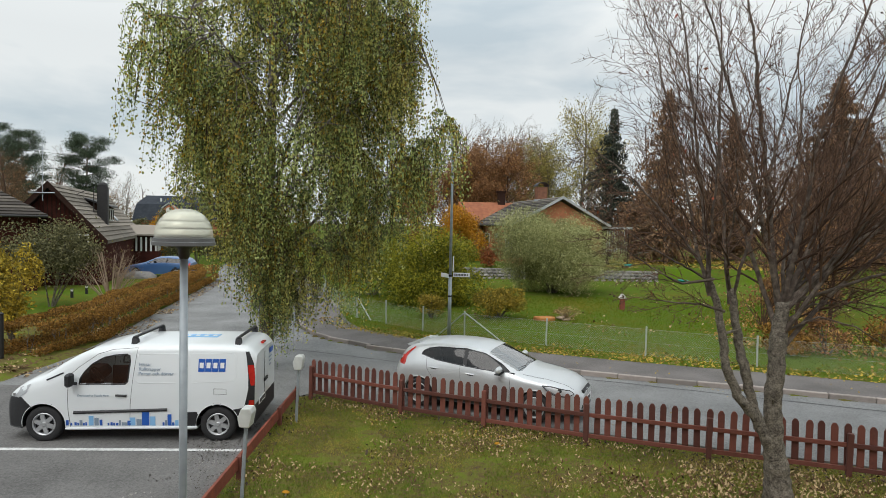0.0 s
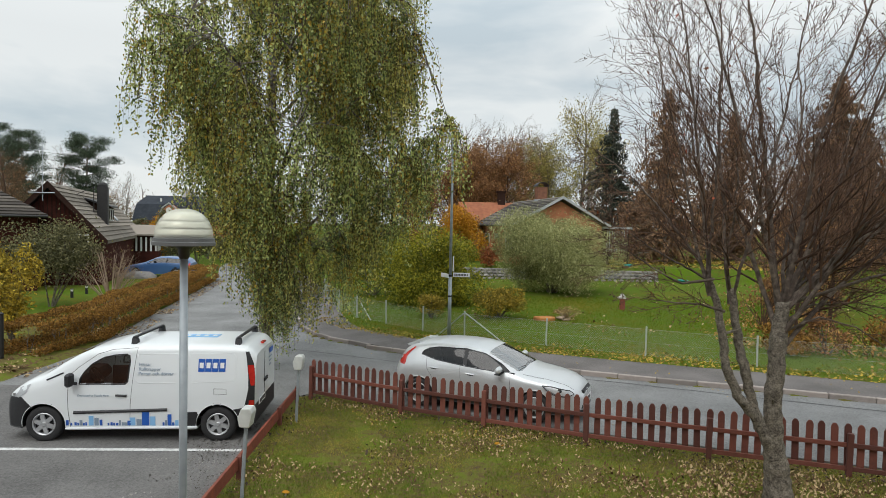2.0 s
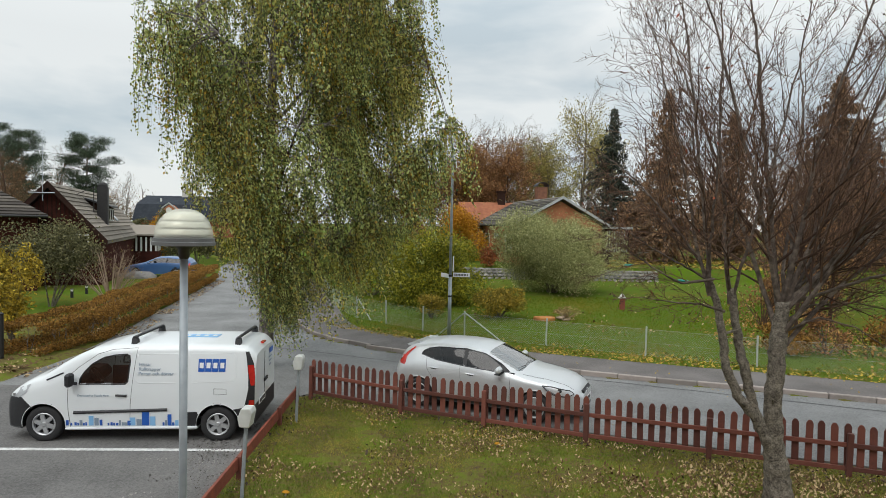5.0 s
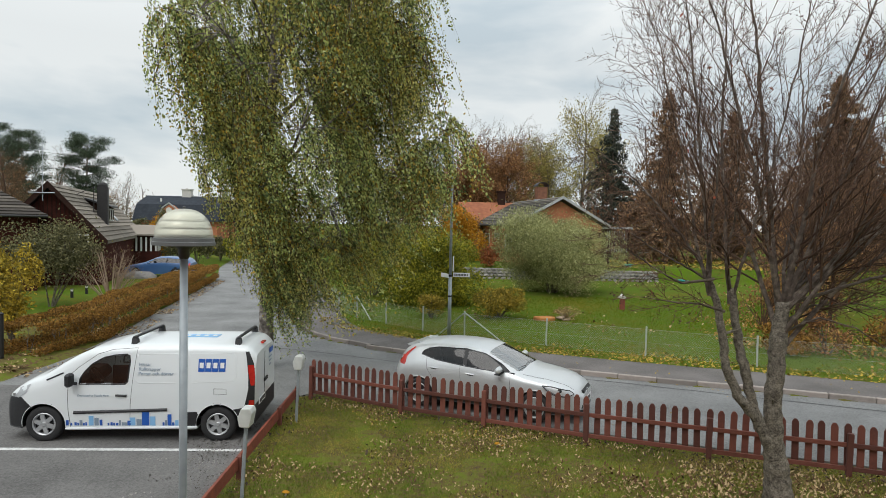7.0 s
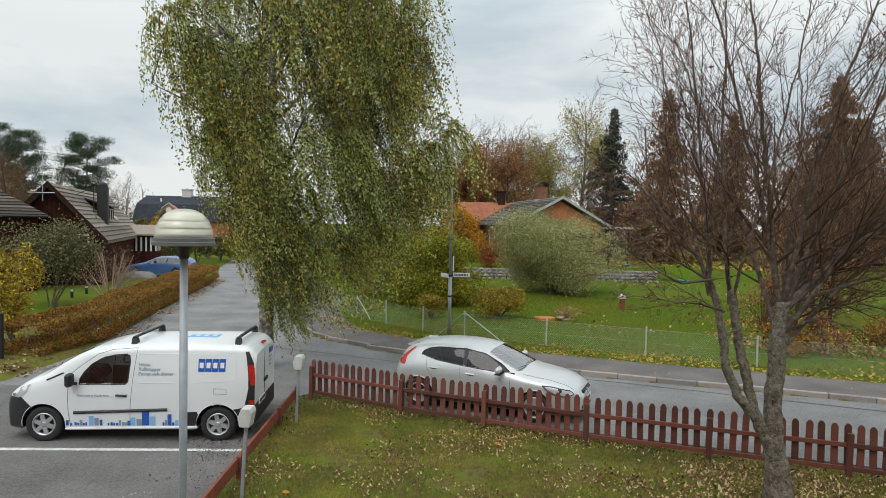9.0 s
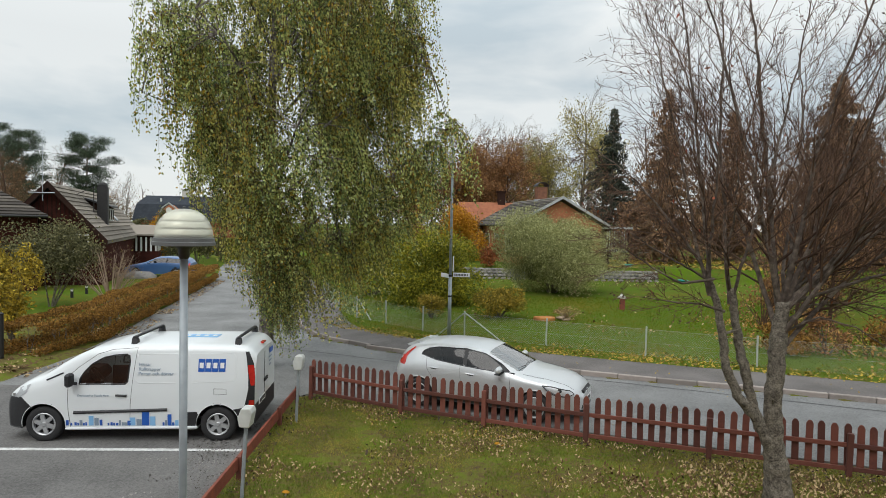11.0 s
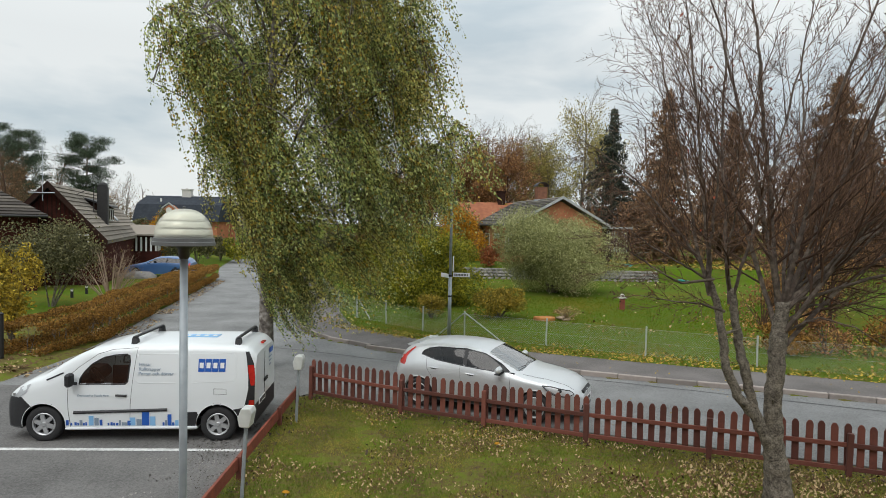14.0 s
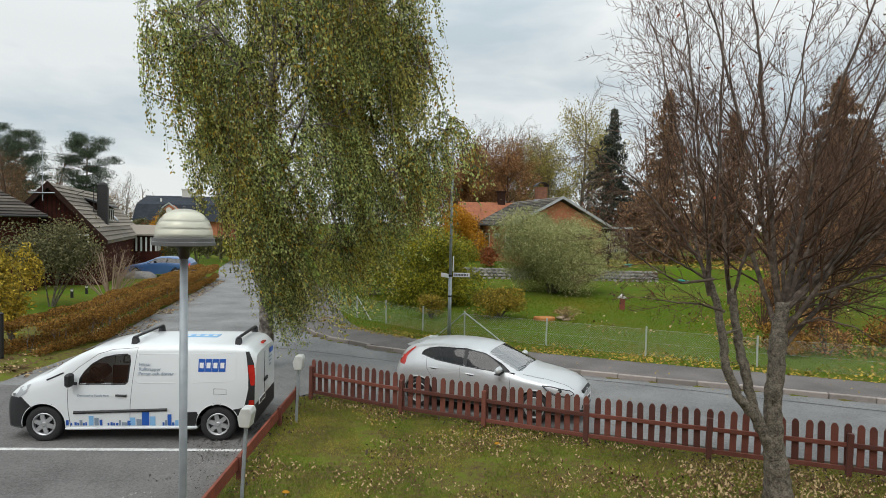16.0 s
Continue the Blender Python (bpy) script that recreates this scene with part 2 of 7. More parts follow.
M["blue_film"] = mat("blue_vinyl", (0.02, 0.11, 0.46), (0.018, 0.10, 0.42), 3, 0.4, bump=0)
M["light_blue_film"] = mat("light_blue_vinyl", (0.25, 0.50, 0.78), (0.22, 0.46, 0.74), 3, 0.4, bump=0)
M["grey_film"] = mat("grey_vinyl", (0.25, 0.31, 0.38), (0.22, 0.28, 0.35), 3, 0.45, bump=0)
M["white_film"] = mat("white_vinyl", (0.82, 0.82, 0.82), (0.8, 0.8, 0.8), 3, 0.4, bump=0)
M["brick_orange"] = mat("orange_brick", (0.50, 0.20, 0.105), (0.36, 0.135, 0.075), 4, 0.9, bump=0.4, bscale=14)
M["roof_grey"] = mat("grey_roof_tile", (0.155, 0.14, 0.122), (0.085, 0.078, 0.07), 3, 0.9, bump=0.3, vary="object")
M["roof_dark"] = mat("dark_roof_tile", (0.13, 0.115, 0.10), (0.07, 0.062, 0.056), 3, 0.9, bump=0.3, vary="object")
M["roof_brown"] = mat("weathered_roof_tile", (0.30, 0.265, 0.225), (0.185, 0.165, 0.14), 2, 0.9, bump=0.3, vary="object")
M["roof_slate"] = mat("slate_roof", (0.045, 0.052, 0.064), (0.03, 0.035, 0.044), 3, 0.88, bump=0.2)
M["roof_red"] = mat("red_roof_tile", (0.36, 0.145, 0.08), (0.25, 0.10, 0.06), 3, 0.9, bump=0.2)
M["falu_red"] = mat("falu_red_boards", (0.075, 0.024, 0.018), (0.045, 0.017, 0.014), 5, 0.9, bump=0.3)
M["brown_board"] = mat("dark_brown_boards", (0.045, 0.024, 0.018), (0.028, 0.017, 0.014), 5, 0.9, bump=0.3)
M["white_wood"] = mat("white_painted_wood", (0.72, 0.72, 0.70), (0.6, 0.6, 0.58), 6, 0.6, bump=0.1)
M["black_metal"] = mat("black_sheet_metal", (0.03, 0.028, 0.028), (0.02, 0.019, 0.02), 6, 0.5, 0.2, bump=0.05)
M["stone"] = mat("grey_stone", (0.33, 0.31, 0.29), (0.2, 0.19, 0.18), 5, 0.9, bump=0.5, vary="object")
M["plaster"] = mat("light_plaster", (0.62, 0.60, 0.56), (0.52, 0.5, 0.47), 4, 0.9, bump=0.3)
M["dry_leaf"] = mat("fallen_leaf", (0.50, 0.37, 0.20), (0.12, 0.068, 0.036), 1, 0.85, bump=0, vary="island", c3=(0.22, 0.135, 0.065))
M["yellow_fall"] = mat("fallen_yellow_leaf", (0.48, 0.34, 0.06), (0.24, 0.16, 0.05), 1, 0.85, bump=0, vary="island")
M["grass_blade"] = mat("grass_blade", (0.46, 0.37, 0.10), (0.125, 0.19, 0.027), 0.9, 0.9, bump=0, vary="island", c3=(0.22, 0.225, 0.042), trans=0.35, vs=0.16, tight=0.11)
M["grass_far"] = mat("garden_grass", (0.085, 0.15, 0.005), (0.14, 0.115, 0.015), 4, 0.95, bump=0.9, bscale=30, c3=(0.085, 0.125, 0.018), big=0.06)
M["garden_blade"] = mat("garden_blade", (0.20, 0.17, 0.010), (0.062, 0.13, 0.003), 0.3, 0.9, bump=0, vary="island", c3=(0.115, 0.155, 0.007), trans=0.25, vs=0.4)
M["bark_dark"] = mat("dark_brown_twig", (0.15, 0.088, 0.062), (0.07, 0.044, 0.034), 2, 0.9, bump=0, vary="island")
M["parking"] = mat("parking_asphalt", (0.215, 0.208, 0.198), (0.085, 0.081, 0.078), 30, 0.8, bump=0.5, bscale=160, big=0.02, c3=(0.15, 0.144, 0.138))
M["headlamp"] = mat("headlamp_reflector", (0.30, 0.31, 0.32), (0.18, 0.19, 0.2), 25, 0.15, 0.7, coat=1.0, bump=0)


# ---------- ground, roads, pavement ----------
FAR_KERB = [(70, -4.1), (40, 5.4), (20, 11.7), (10.6, 14.72), (8.6, 15.45), (6.6, 16.07), (4.6, 16.76), (1.3, 18.05), (-1.64, 19.6), (-2.75, 20.5),
            (-3.75, 21.25), (-4.55, 22.15), (-5.15, 23.2), (-5.69, 24.57), (-6.5, 27.5), (-7.28, 30.4), (-9.0, 36.5), (-10.9, 42.5), (-14.8, 54), (-19, 66)]
LEFT_EDGE = [(-24, 66), (-19.4, 54), (-15.35, 42.04), (-14.37, 37.27), (-12.65, 28.0), (-11.2, 20.9), (-10.75, 17.6), (-10.9, 16.3), (-12, 15.4), (-14.5, 14.6), (-40, 9)]


def smoothstep(a, b, x):
    t = min(1, max(0, (x - a) / (b - a)))
    return t * t * (3 - 2 * t)


def kerb_y(x):
    for (x1, y1), (x0, y0) in zip(FAR_KERB, FAR_KERB[1:]):
        if x0 <= x <= x1:
            return y0 + (y1 - y0) * (x - x0) / (x1 - x0)
    return -4.1 if x > 70 else 70


def beyond(x, y):
    """Metres beyond the far kerb, roughly."""
    return (y - kerb_y(x)) * 0.9 if x > -5 else (x + 5.3 + 0.3 * (y - 24)) * 0.95


def land(x, y):
    """Height of the ground sheet."""
    z = -0.02
    b = beyond(x, y)
    if y > 12 and b > 0:
        z += 0.12 * smoothstep(0.0, 0.25, b) + 0.22 * smoothstep(5, 22, b)
        z += 0.95 * smoothstep(44.1, 44.4, y) * smoothstep(-6, 2, x)
        z += 2.0 * smoothstep(60, 120, y)
    if x < -10.9 and y > 15 and (x + 11.2) * 0.97 < -0.235 * (y - 20.9) - 0.3:
        z += 0.12
    # near lawn, a little above the parking
    if x > -3.35 and y < 13.9 - 0.36 * (x + 3) + 0.0:
        z += 0.05
    return z


def grid_axis(lo, hi, dense_lo, dense_hi, step, grow=1.35):
    a = list(np.arange(dense_lo, dense_hi + 1e-6, step))
    s, q = step, dense_hi
    while q < hi:
        s *= grow
        q += s
        a.append(min(q, hi))
    s, q = step, dense_lo
    while q > lo:
        s *= grow
        q -= s
        a.insert(0, max(q, lo))
    return a


def build_ground():
    xs, ys = grid_axis(-900, 900, -32, 34, 0.35), grid_axis(-300, 1500, -2, 64, 0.35)
    v = [(x, y, land(x, y)) for y in ys for x in xs]
    n = len(xs)
    f, mi = [], []
    for j in range(len(ys) - 1):
        for i in range(n - 1):
            f.append((j * n + i, j * n + i + 1, (j + 1) * n + i + 1, (j + 1) * n + i))
            x, y = xs[i], ys[j]
            mi.append(1 if y > 14 and (beyond(x, y) > 0 or (x < -11 and y > 25)) else 0)
    ob = new("ground", mesh_of("ground", v, f, [M["grass"], M["grass_far"]], mi, True))
    tagged(ob, "autumn lawn ground with worn grass and fallen leaves", "ground", kind="structure")


build_ground()


def flat(name, outline, z, m, label, kind="structure", thick=0.06):
    g = Geo().prism(outline, z - thick, z)
    bm = bmesh.new()
    me = g.mesh(name, m)
    bm.from_mesh(me)
    bmesh.ops.triangulate(bm, faces=[f for f in bm.faces if len(f.verts) > 4])
    bmesh.ops.recalc_face_normals(bm, faces=bm.faces)
    bm.to_mesh(me)
    bm.free()
    return tagged(new(name, me), label, name, kind=kind)


LAWN_CORNER = [(-3.35, 2), (-3.4, 14.3), (-2.9, 14.75), (-0.9, 13.85), (2.9, 12.25), (7.4, 10.75), (40, -0.1), (70, -10)]
road_outline = FAR_KERB + LEFT_EDGE + [(-40, -6), (-3.35, -6)] + LAWN_CORNER
flat("road", road_outline, 0.012, M["asphalt"], "grey worn asphalt road and forecourt")


def offset_line(line, d):
    out = []
    for k, q in enumerate(line):
        a, b = Vector(line[max(k - 1, 0)]), Vector(line[min(k + 1, len(line) - 1)])
        t = (b - a).normalized()
        out.append((q[0] + t.y * d, q[1] - t.x * d))
    return out


PAVE_OUT = offset_line(FAR_KERB, 1.95)
flat("pavement", offset_line(FAR_KERB, 0.13) + PAVE_OUT[::-1], 0.115, M["pavement"], "grey asphalt pavement beyond a granite kerb", thick=0.1)


def build_kerb():
    kerb = tagged(new("kerb"), "weathered granite kerb stones along the road", "kerb", kind="structure")
    me = Geo().box((0, 0, 0), (0.985, 0.13, 0.16), ch=0.015).mesh("kerb_stone", M["kerb"])
    line = [Vector(q) for q in FAR_KERB[2:-1]]
    left = 0.0
    for a, b in zip(line, line[1:]):
        d, t = (b - a).length, (b - a).normalized()
        s = left
        while s < d:
            q = a + t * (s + 0.5) + Vector((t.y, -t.x)) * 0.065
            st = part("kerb_stone", me, None, kerb)
            st.matrix_basis = pose(q.x, q.y, 0.055 + rnd(-0.006, 0.006), 0, 0, math.degrees(math.atan2(t.y, t.x)))
            s += 1.0
        left = s - d


build_kerb()
flat("parking", [(-40, -6), (-3.42, -6), (-3.46, 13.6), (-5.5, 14.0), (-8.5, 14.6), (-11.3, 14.9), (-14, 13.9), (-40, 8.4)], 0.0175, M["parking"], "darker worn asphalt of a parking area", thick=0.012)
part_line = flat("parking_line", [(-9.5, 10.54), (-3.5, 10.79), (-3.5, 10.90), (-9.5, 10.65)], 0.0225, M["white_line"], "worn white painted parking line on asphalt", thick=0.004)


# ---------- red picket fence ----------
FENCE = [(-2.95, 14.3), (-0.81, 13.15), (0.92, 12.42), (2.78, 11.63), (4.80, 10.93), (6.83, 10.24), (8.9, 9.5), (11.0, 8.75), (13.1, 8.0)]


def build_picket_fence():
    fence = thing("picket_fence", pose(0, 0, 0), "dark red painted wooden picket fence with clipped picket tops", "fence")
    top = [(-0.054, 0), (0.054, 0), (0.054, 0.705), (0.028, 0.755), (0.012, 0.764), (-0.012, 0.764), (-0.028, 0.755), (-0.054, 0.705)]
    pk = Geo().prism(top, -0.011, 0.011, axis="y").mesh("picket", M["red_wood"])
    post = Geo().box((0, -0.075, 0.335), (0.092, 0.075, 0.80), ch=0.008).mesh("post", M["red_wood"])
    for k, (a, b) in enumerate(zip(FENCE, FENCE[1:])):
        a, b = Vector(a), Vector(b)
        d, t = (b - a).length, (b - a).normalized()
        ang = math.degrees(math.atan2(t.y, t.x))
        part("post", post, None, fence).matrix_basis = pose(a.x, a.y, 0.03, rnd(-1.5, 1.5), rnd(-1.5, 1.5), ang)
        for z in (0.135, 0.53):
            r = part("rail", Geo().box((d / 2, -0.052, z), (d - 0.02, 0.035, 0.075), ch=0.004), M["red_wood"], fence)
            r.matrix_basis = pose(a.x, a.y, 0.03, 0, 0, ang)
        n = round(d / 0.188)
        for j in range(n):
            q = a.lerp(b, j / n)
            part("picket", pk, None, fence).matrix_basis = pose(q.x, q.y, 0.13 + rnd(-0.012, 0.012), 0, rnd(-1.2, 1.2), ang + rnd(-1, 1)) @ pose(0, -0.02 + 0.034, 0)
    return fence


build_picket_fence()

# ---------- low red board rail between parking and lawn ----------
def build_rail():
    rail = thing("board_rail", pose(0, 0, 0), "low red board rail on short posts beside parking", "rail")
    part("board", Geo().box((0, 0, 0), (0.045, 7.4, 0.20), ch=0.005), M["rail_red"], rail).matrix_basis = pose(-3.17, 10.35, 0.27, -0.4, 0, 1.2)
    for y in (7.0, 9.6, 12.2, 13.8):
        part("post", Geo().box((0, 0, 0.18), (0.08, 0.08, 0.42), ch=0.005), M["red_wood"], rail).matrix_basis = pose(-3.13 - 0.02 * (y - 10), y, 0)
    return rail


build_rail()


# ---------- wind ----------
MOVING = []
GUSTS = [(0, -0.05), (0.5, -0.14), (1, -0.26), (1.5, -0.12), (2, 0.02), (2.5, 0.12), (3, 0.28), (3.5, 0.36), (4, 0.18), (4.5, 0.1), (5, 0.22), (5.5, 0.3), (6, 0.12),
         (6.5, 0.12), (7, 0.5), (7.5, 0.42), (8, 0.18), (8.5, 0.08), (9, 0.5), (9.5, 0.62), (10, 0.4), (10.5, 0.22), (11, 0.2), (11.5, 0.3), (12, 0.62), (12.25, 1.3), (12.5, 1.08),
         (13, 0.75), (13.5, 0.66), (14, 0.58), (14.5, 0.82), (15, 0.42), (15.5, 0.72), (16, 0.26)]


def gust(t):
    t = min(16, max(0, t))
    for (a, u), (b, w) in zip(GUSTS, GUSTS[1:]):
        if a <= t <= b:
            return u + (w - u) * (t - a) / (b - a)
    return GUSTS[-1][1]


def swing(ob, base, angle, lag=0.0, flutter=2.0, axis="y", side=0.0):
    """Rows that turn a piece about its own foot with the wind, round its thing's y axis."""
    ph, ph2 = rnd(0, 6.28), rnd(0, 6.28)
    rows = []
    for t, _ in GUSTS:
        w = gust(t - lag)
        a = angle * w + flutter * math.sin(2.3 * t + ph) * (0.4 + max(0, w))
        b = side * w + 0.6 * flutter * math.sin(1.7 * t + ph2) * (0.4 + max(0, w))
        turn = Matrix.Rotation(radians(-a), 4, "Y") @ Matrix.Rotation(radians(b), 4, "X")
        rows.append((t, Matrix.Translation(base.translation) @ turn @ base.to_3x3().to_4x4()))
    MOVING.append((ob, rows))


def leaves_at(g, pts, size, mi=0, hang=0.5, ratio=0.62, jitter=0.0):
    """Leaf blades at points (array), turned at random but hanging by some part."""
    n = len(pts)
    rs = np.random.normal(size=(n, 3))
    rs[:, 2] -= hang * 2.0
    rs /= np.linalg.norm(rs, axis=1)[:, None] + 1e-9
    o = np.cross(rs, np.random.normal(size=(n, 3)))
    o /= np.linalg.norm(o, axis=1)[:, None] + 1e-9
    s = size * np.random.uniform(0.65, 1.25, (n, 1))
    c = np.asarray(pts) + (np.random.normal(size=(n, 3)) * jitter if jitter else 0)
    g.quads(c, rs * s, o * s * ratio, mi)


def wander(p, d, length, n, bend=0.15, pull=(0, 0, 0)):
    """A gently crooked polyline."""
    p, d, pts = Vector(p), Vector(d).normalized(), [Vector(p)]
    for _ in range(n):
        d = (d + Vector((rnd(-bend, bend), rnd(-bend, bend), rnd(-bend, bend))) + Vector(pull) / n).normalized()
        p = p + d * (length / n)
        pts.append(p.copy())
    return pts


def branch_out(g, p, d, length, r, level, kids, spread=0.8, pull=(0, 0, 0.25), shrink=0.55, mi=0, tips=None, bend=0.16, start=0.2, thin=0.0028, thick=0.0):
    """A branch with side branches on it, down to level 0."""
    n = 5 if level > 1 else 4 if level else 3
    pts = wander(p, d, length, n, bend, pull)
    sides = 7 if r > 0.05 else 5 if r > 0.015 else 3
    g.tube(pts, [r * (1 - 0.75 * k / n) for k in range(n + 1)], sides, 2 if thick and r > thick else mi, caps=False)
    if tips is not None and level <= 1:
        tips += [q[:] for q in pts[1:]]
    if level <= 0:
        return
    for k in range(kids[level]):
        u = start + (1 - start) * (k + rnd(0.1, 0.9)) / kids[level]
        i = min(int(u * n), n - 1)
        q = pts[i].lerp(pts[i + 1], u * n - i)
        t = (pts[i + 1] - pts[i]).normalized()
        side = t.orthogonal().normalized()
        side.rotate(Matrix.Rotation(rnd(0, 6.283), 3, t))
        nd = t * (1 - 0.35 * spread) + side * spread * rnd(0.6, 1.1)
        branch_out(g, q, nd, length * shrink * rnd(0.7, 1.15) * (1.15 - 0.5 * u), max(r * (1 - 0.75 * u) * 0.5, thin), level - 1, kids, spread, pull, shrink, mi, tips, bend, 0.15, thin, thick)


# ---------- weeping birch ----------
CROWN = [(1.1, 0.9), (2, 1.75), (3, 2.3), (4, 2.85), (5, 3.4), (6.2, 4.1), (7.4, 4.3), (8.6, 4.4), (10, 4.2), (11.4, 3.6), (12.6, 2.6), (13.6, 1.4), (14.4, 0.3)]


def crown_radius(z):
    for (a, u), (b, w) in zip(CROWN, CROWN[1:]):
        if a <= z <= b:
            return u + (w - u) * (z - a) / (b - a)
    return 0.3


def spray_mesh(k):
    """A hanging tuft of birch twigs with leaves; foot at the origin."""
    g = Geo()
    lf, yl = [], []
    for _ in range(9):
        a = rnd(0, 6.283)
        out = Vector((0.6 * math.cos(a), 0.6 * math.sin(a), rnd(-0.3, 0.4)))
        pts = [Vector((0, 0, 0))]
        d, n = out.normalized(), 10
        L = rnd(1.1, 2.5)
        for j in range(n):
            d = (d + Vector((rnd(-0.12, 0.12), rnd(-0.12, 0.12), -0.68))).normalized()
            pts.append(pts[-1] + d * L / n)
        g.tube(pts, [0.007 * (1 - 0.8 * j / n) for j in range(n + 1)], 3, 0, caps=False)
        for j in range(1, n + 1):
            for _ in range(6):
                q = pts[j - 1].lerp(pts[j], rnd(0, 1)) + Vector((rnd(-0.085, 0.085), rnd(-0.085, 0.085), rnd(-0.10, 0.04)))
                (yl if random.random() < (0.04 if k % 5 else 0.40) else lf).append(q[:])
    leaves_at(g, np.array(lf), 0.040, 1, 0.8)
    if yl:
        leaves_at(g, np.array(yl), 0.038, 2, 0.8)
    # every fourth tuft takes the darkened leaf, for light and dark clumps
    leaf = ("birch_leaf", "birch_leaf_shaded", "birch_leaf", "birch_leaf_olive")[k % 4]
    return g.mesh("foliage_spray", [M["twig"], M[leaf], M["birch_yellow"]])


def build_birch():
    birch = thing("birch", pose(-4.82, 17.0, -0.02), "weeping birch with hanging green and yellowing leaves behind a van", "tree")
    tr = [Vector(q) for q in ((0, 0, 0), (0.0, 0, 1.3), (0.0, 0.02, 4.0), (0.06, 0.05, 6.3), (0.12, 0.0, 8.8), (0.2, 0.05, 11), (0.25, 0.1, 13.4))]
    part("trunk", Geo().tube(tr, [0.23, 0.19, 0.16, 0.13, 0.095, 0.055, 0.015], 12), M["bark_birch"], birch, "white and black birch bark trunk", True)

    def on_trunk(z):
        for a, b in zip(tr, tr[1:]):
            if a.z <= z <= b.z:
                return a.lerp(b, (z - a.z) / (b.z - a.z))
        return tr[-1]

    limbs = []
    for k in range(18):
        a, z0 = k * 2.399 + 0.3, 2.6 + 8.6 * k / 17
        rr = crown_radius(min(z0 + 2.6, 13.4)) * rnd(0.8, 1.0)
        foot = on_trunk(z0)
        tip = Vector((0.38 + rr * math.cos(a), rr * math.sin(a), min(z0 + 2.6 + rnd(-0.4, 0.5), 13.6)))
        mid = foot.lerp(tip, 0.5) + Vector((0, 0, 0.55))
        limbs.append((foot, mid, tip))
    limbs.append((tr[-3], tr[-2], tr[-1] + Vector((0, 0, 0.6))))
    meshes = [spray_mesh(k) for k in range(12)]
    pivots = [[] for _ in limbs]
    centre = [(f, m, t) for f, m, t in limbs]
    n = 0
    while n < 490:
        z = rnd(1.9, 14.2)
        zc = max(z - 1.0, 1.15)
        r = max(crown_radius(zc) - 0.55, 0.35)
        if random.random() > (r / 4.7) ** 1.2 + 0.12:
            continue
        rad, a = r * math.sqrt(rnd(0.1, 1.0)) * rnd(0.88, 1.06), rnd(0, 6.283)
        if noise.noise(Vector((math.cos(a) * rad * 0.6, math.sin(a) * rad * 0.6, z * 0.45))) < -0.12:
            continue
        lean = 0.45 + 0.3 * smoothstep(2, 5, z)
        q = Vector((lean + rad * math.cos(a) * (1.15 if math.cos(a) < 0 and 5 < z < 9.5 else 1.42 if math.cos(a) > 0 and z < 7.5 else 1.0), rad * math.sin(a), z))
        best = min(range(len(limbs)), key=lambda i: min((q - centre[i][0].lerp(centre[i][1], 0.6)).length, (q - centre[i][1]).length, (q - centre[i][2]).length))
        pivots[best].append(q)
        n += 1
    for (foot, mid, tip), piv in zip(limbs, pivots):
        g, tw = Geo(), Geo()
        pts = [foot, foot.lerp(mid, 0.5) + Vector((0, 0, 0.15)), mid, mid.lerp(tip, 0.5) + Vector((0, 0, 0.12)), tip]
        rel = [q - foot for q in pts]
        r0 = 0.075 * (1 - foot.z / 20)
        g.tube(rel, [r0, r0 * 0.8, r0 * 0.55, r0 * 0.36, 0.008], 6, 0, caps=False)
        for q in piv:
            s = min(rel[1:], key=lambda w: (w + foot - q).length)
            e = q - foot
            m2 = s.lerp(e, 0.5) + Vector((0, 0, 0.1))
            tw.tube([s, m2, e], [0.02, 0.013, 0.007], 4, 0, caps=False)
        limb = part("limb", g, M["bark_birch"], birch, smooth=True, at=Matrix.Translation(foot), fix=False)
        if piv:
            tagged(part("branchwork", tw, M["bark_birch"], limb, fix=False), kind="stuff")
        out = max(-1, min(1, (tip.x - foot.x) / 3.0))
        swing(limb, Matrix.Translation(foot), -(6.5 - (4.5 if out > 0 else 9.5) * out + 0.5 * max(0, foot.z - 3)), 0, 0.6)
        for q in piv:
            ob = part("foliage_spray", random.choice(meshes), None, limb)
            s = rnd(0.8, 1.15) * (0.72 if q.z < 3.4 else 1)
            ob.scale = (s, s, s)
            low = smoothstep(9, 3, q.z)
            base = Matrix.Translation(q - foot) @ Matrix.Rotation(rnd(0, 6.283), 4, "Z")
            swing(ob, base, 38 + 8 * smoothstep(0.5, -2.5, q.x) + 24 * low + rnd(-8, 8), 0.15 * rnd(0, 1), 4.0, side=rnd(-8, 8))
    return birch


build_birch()


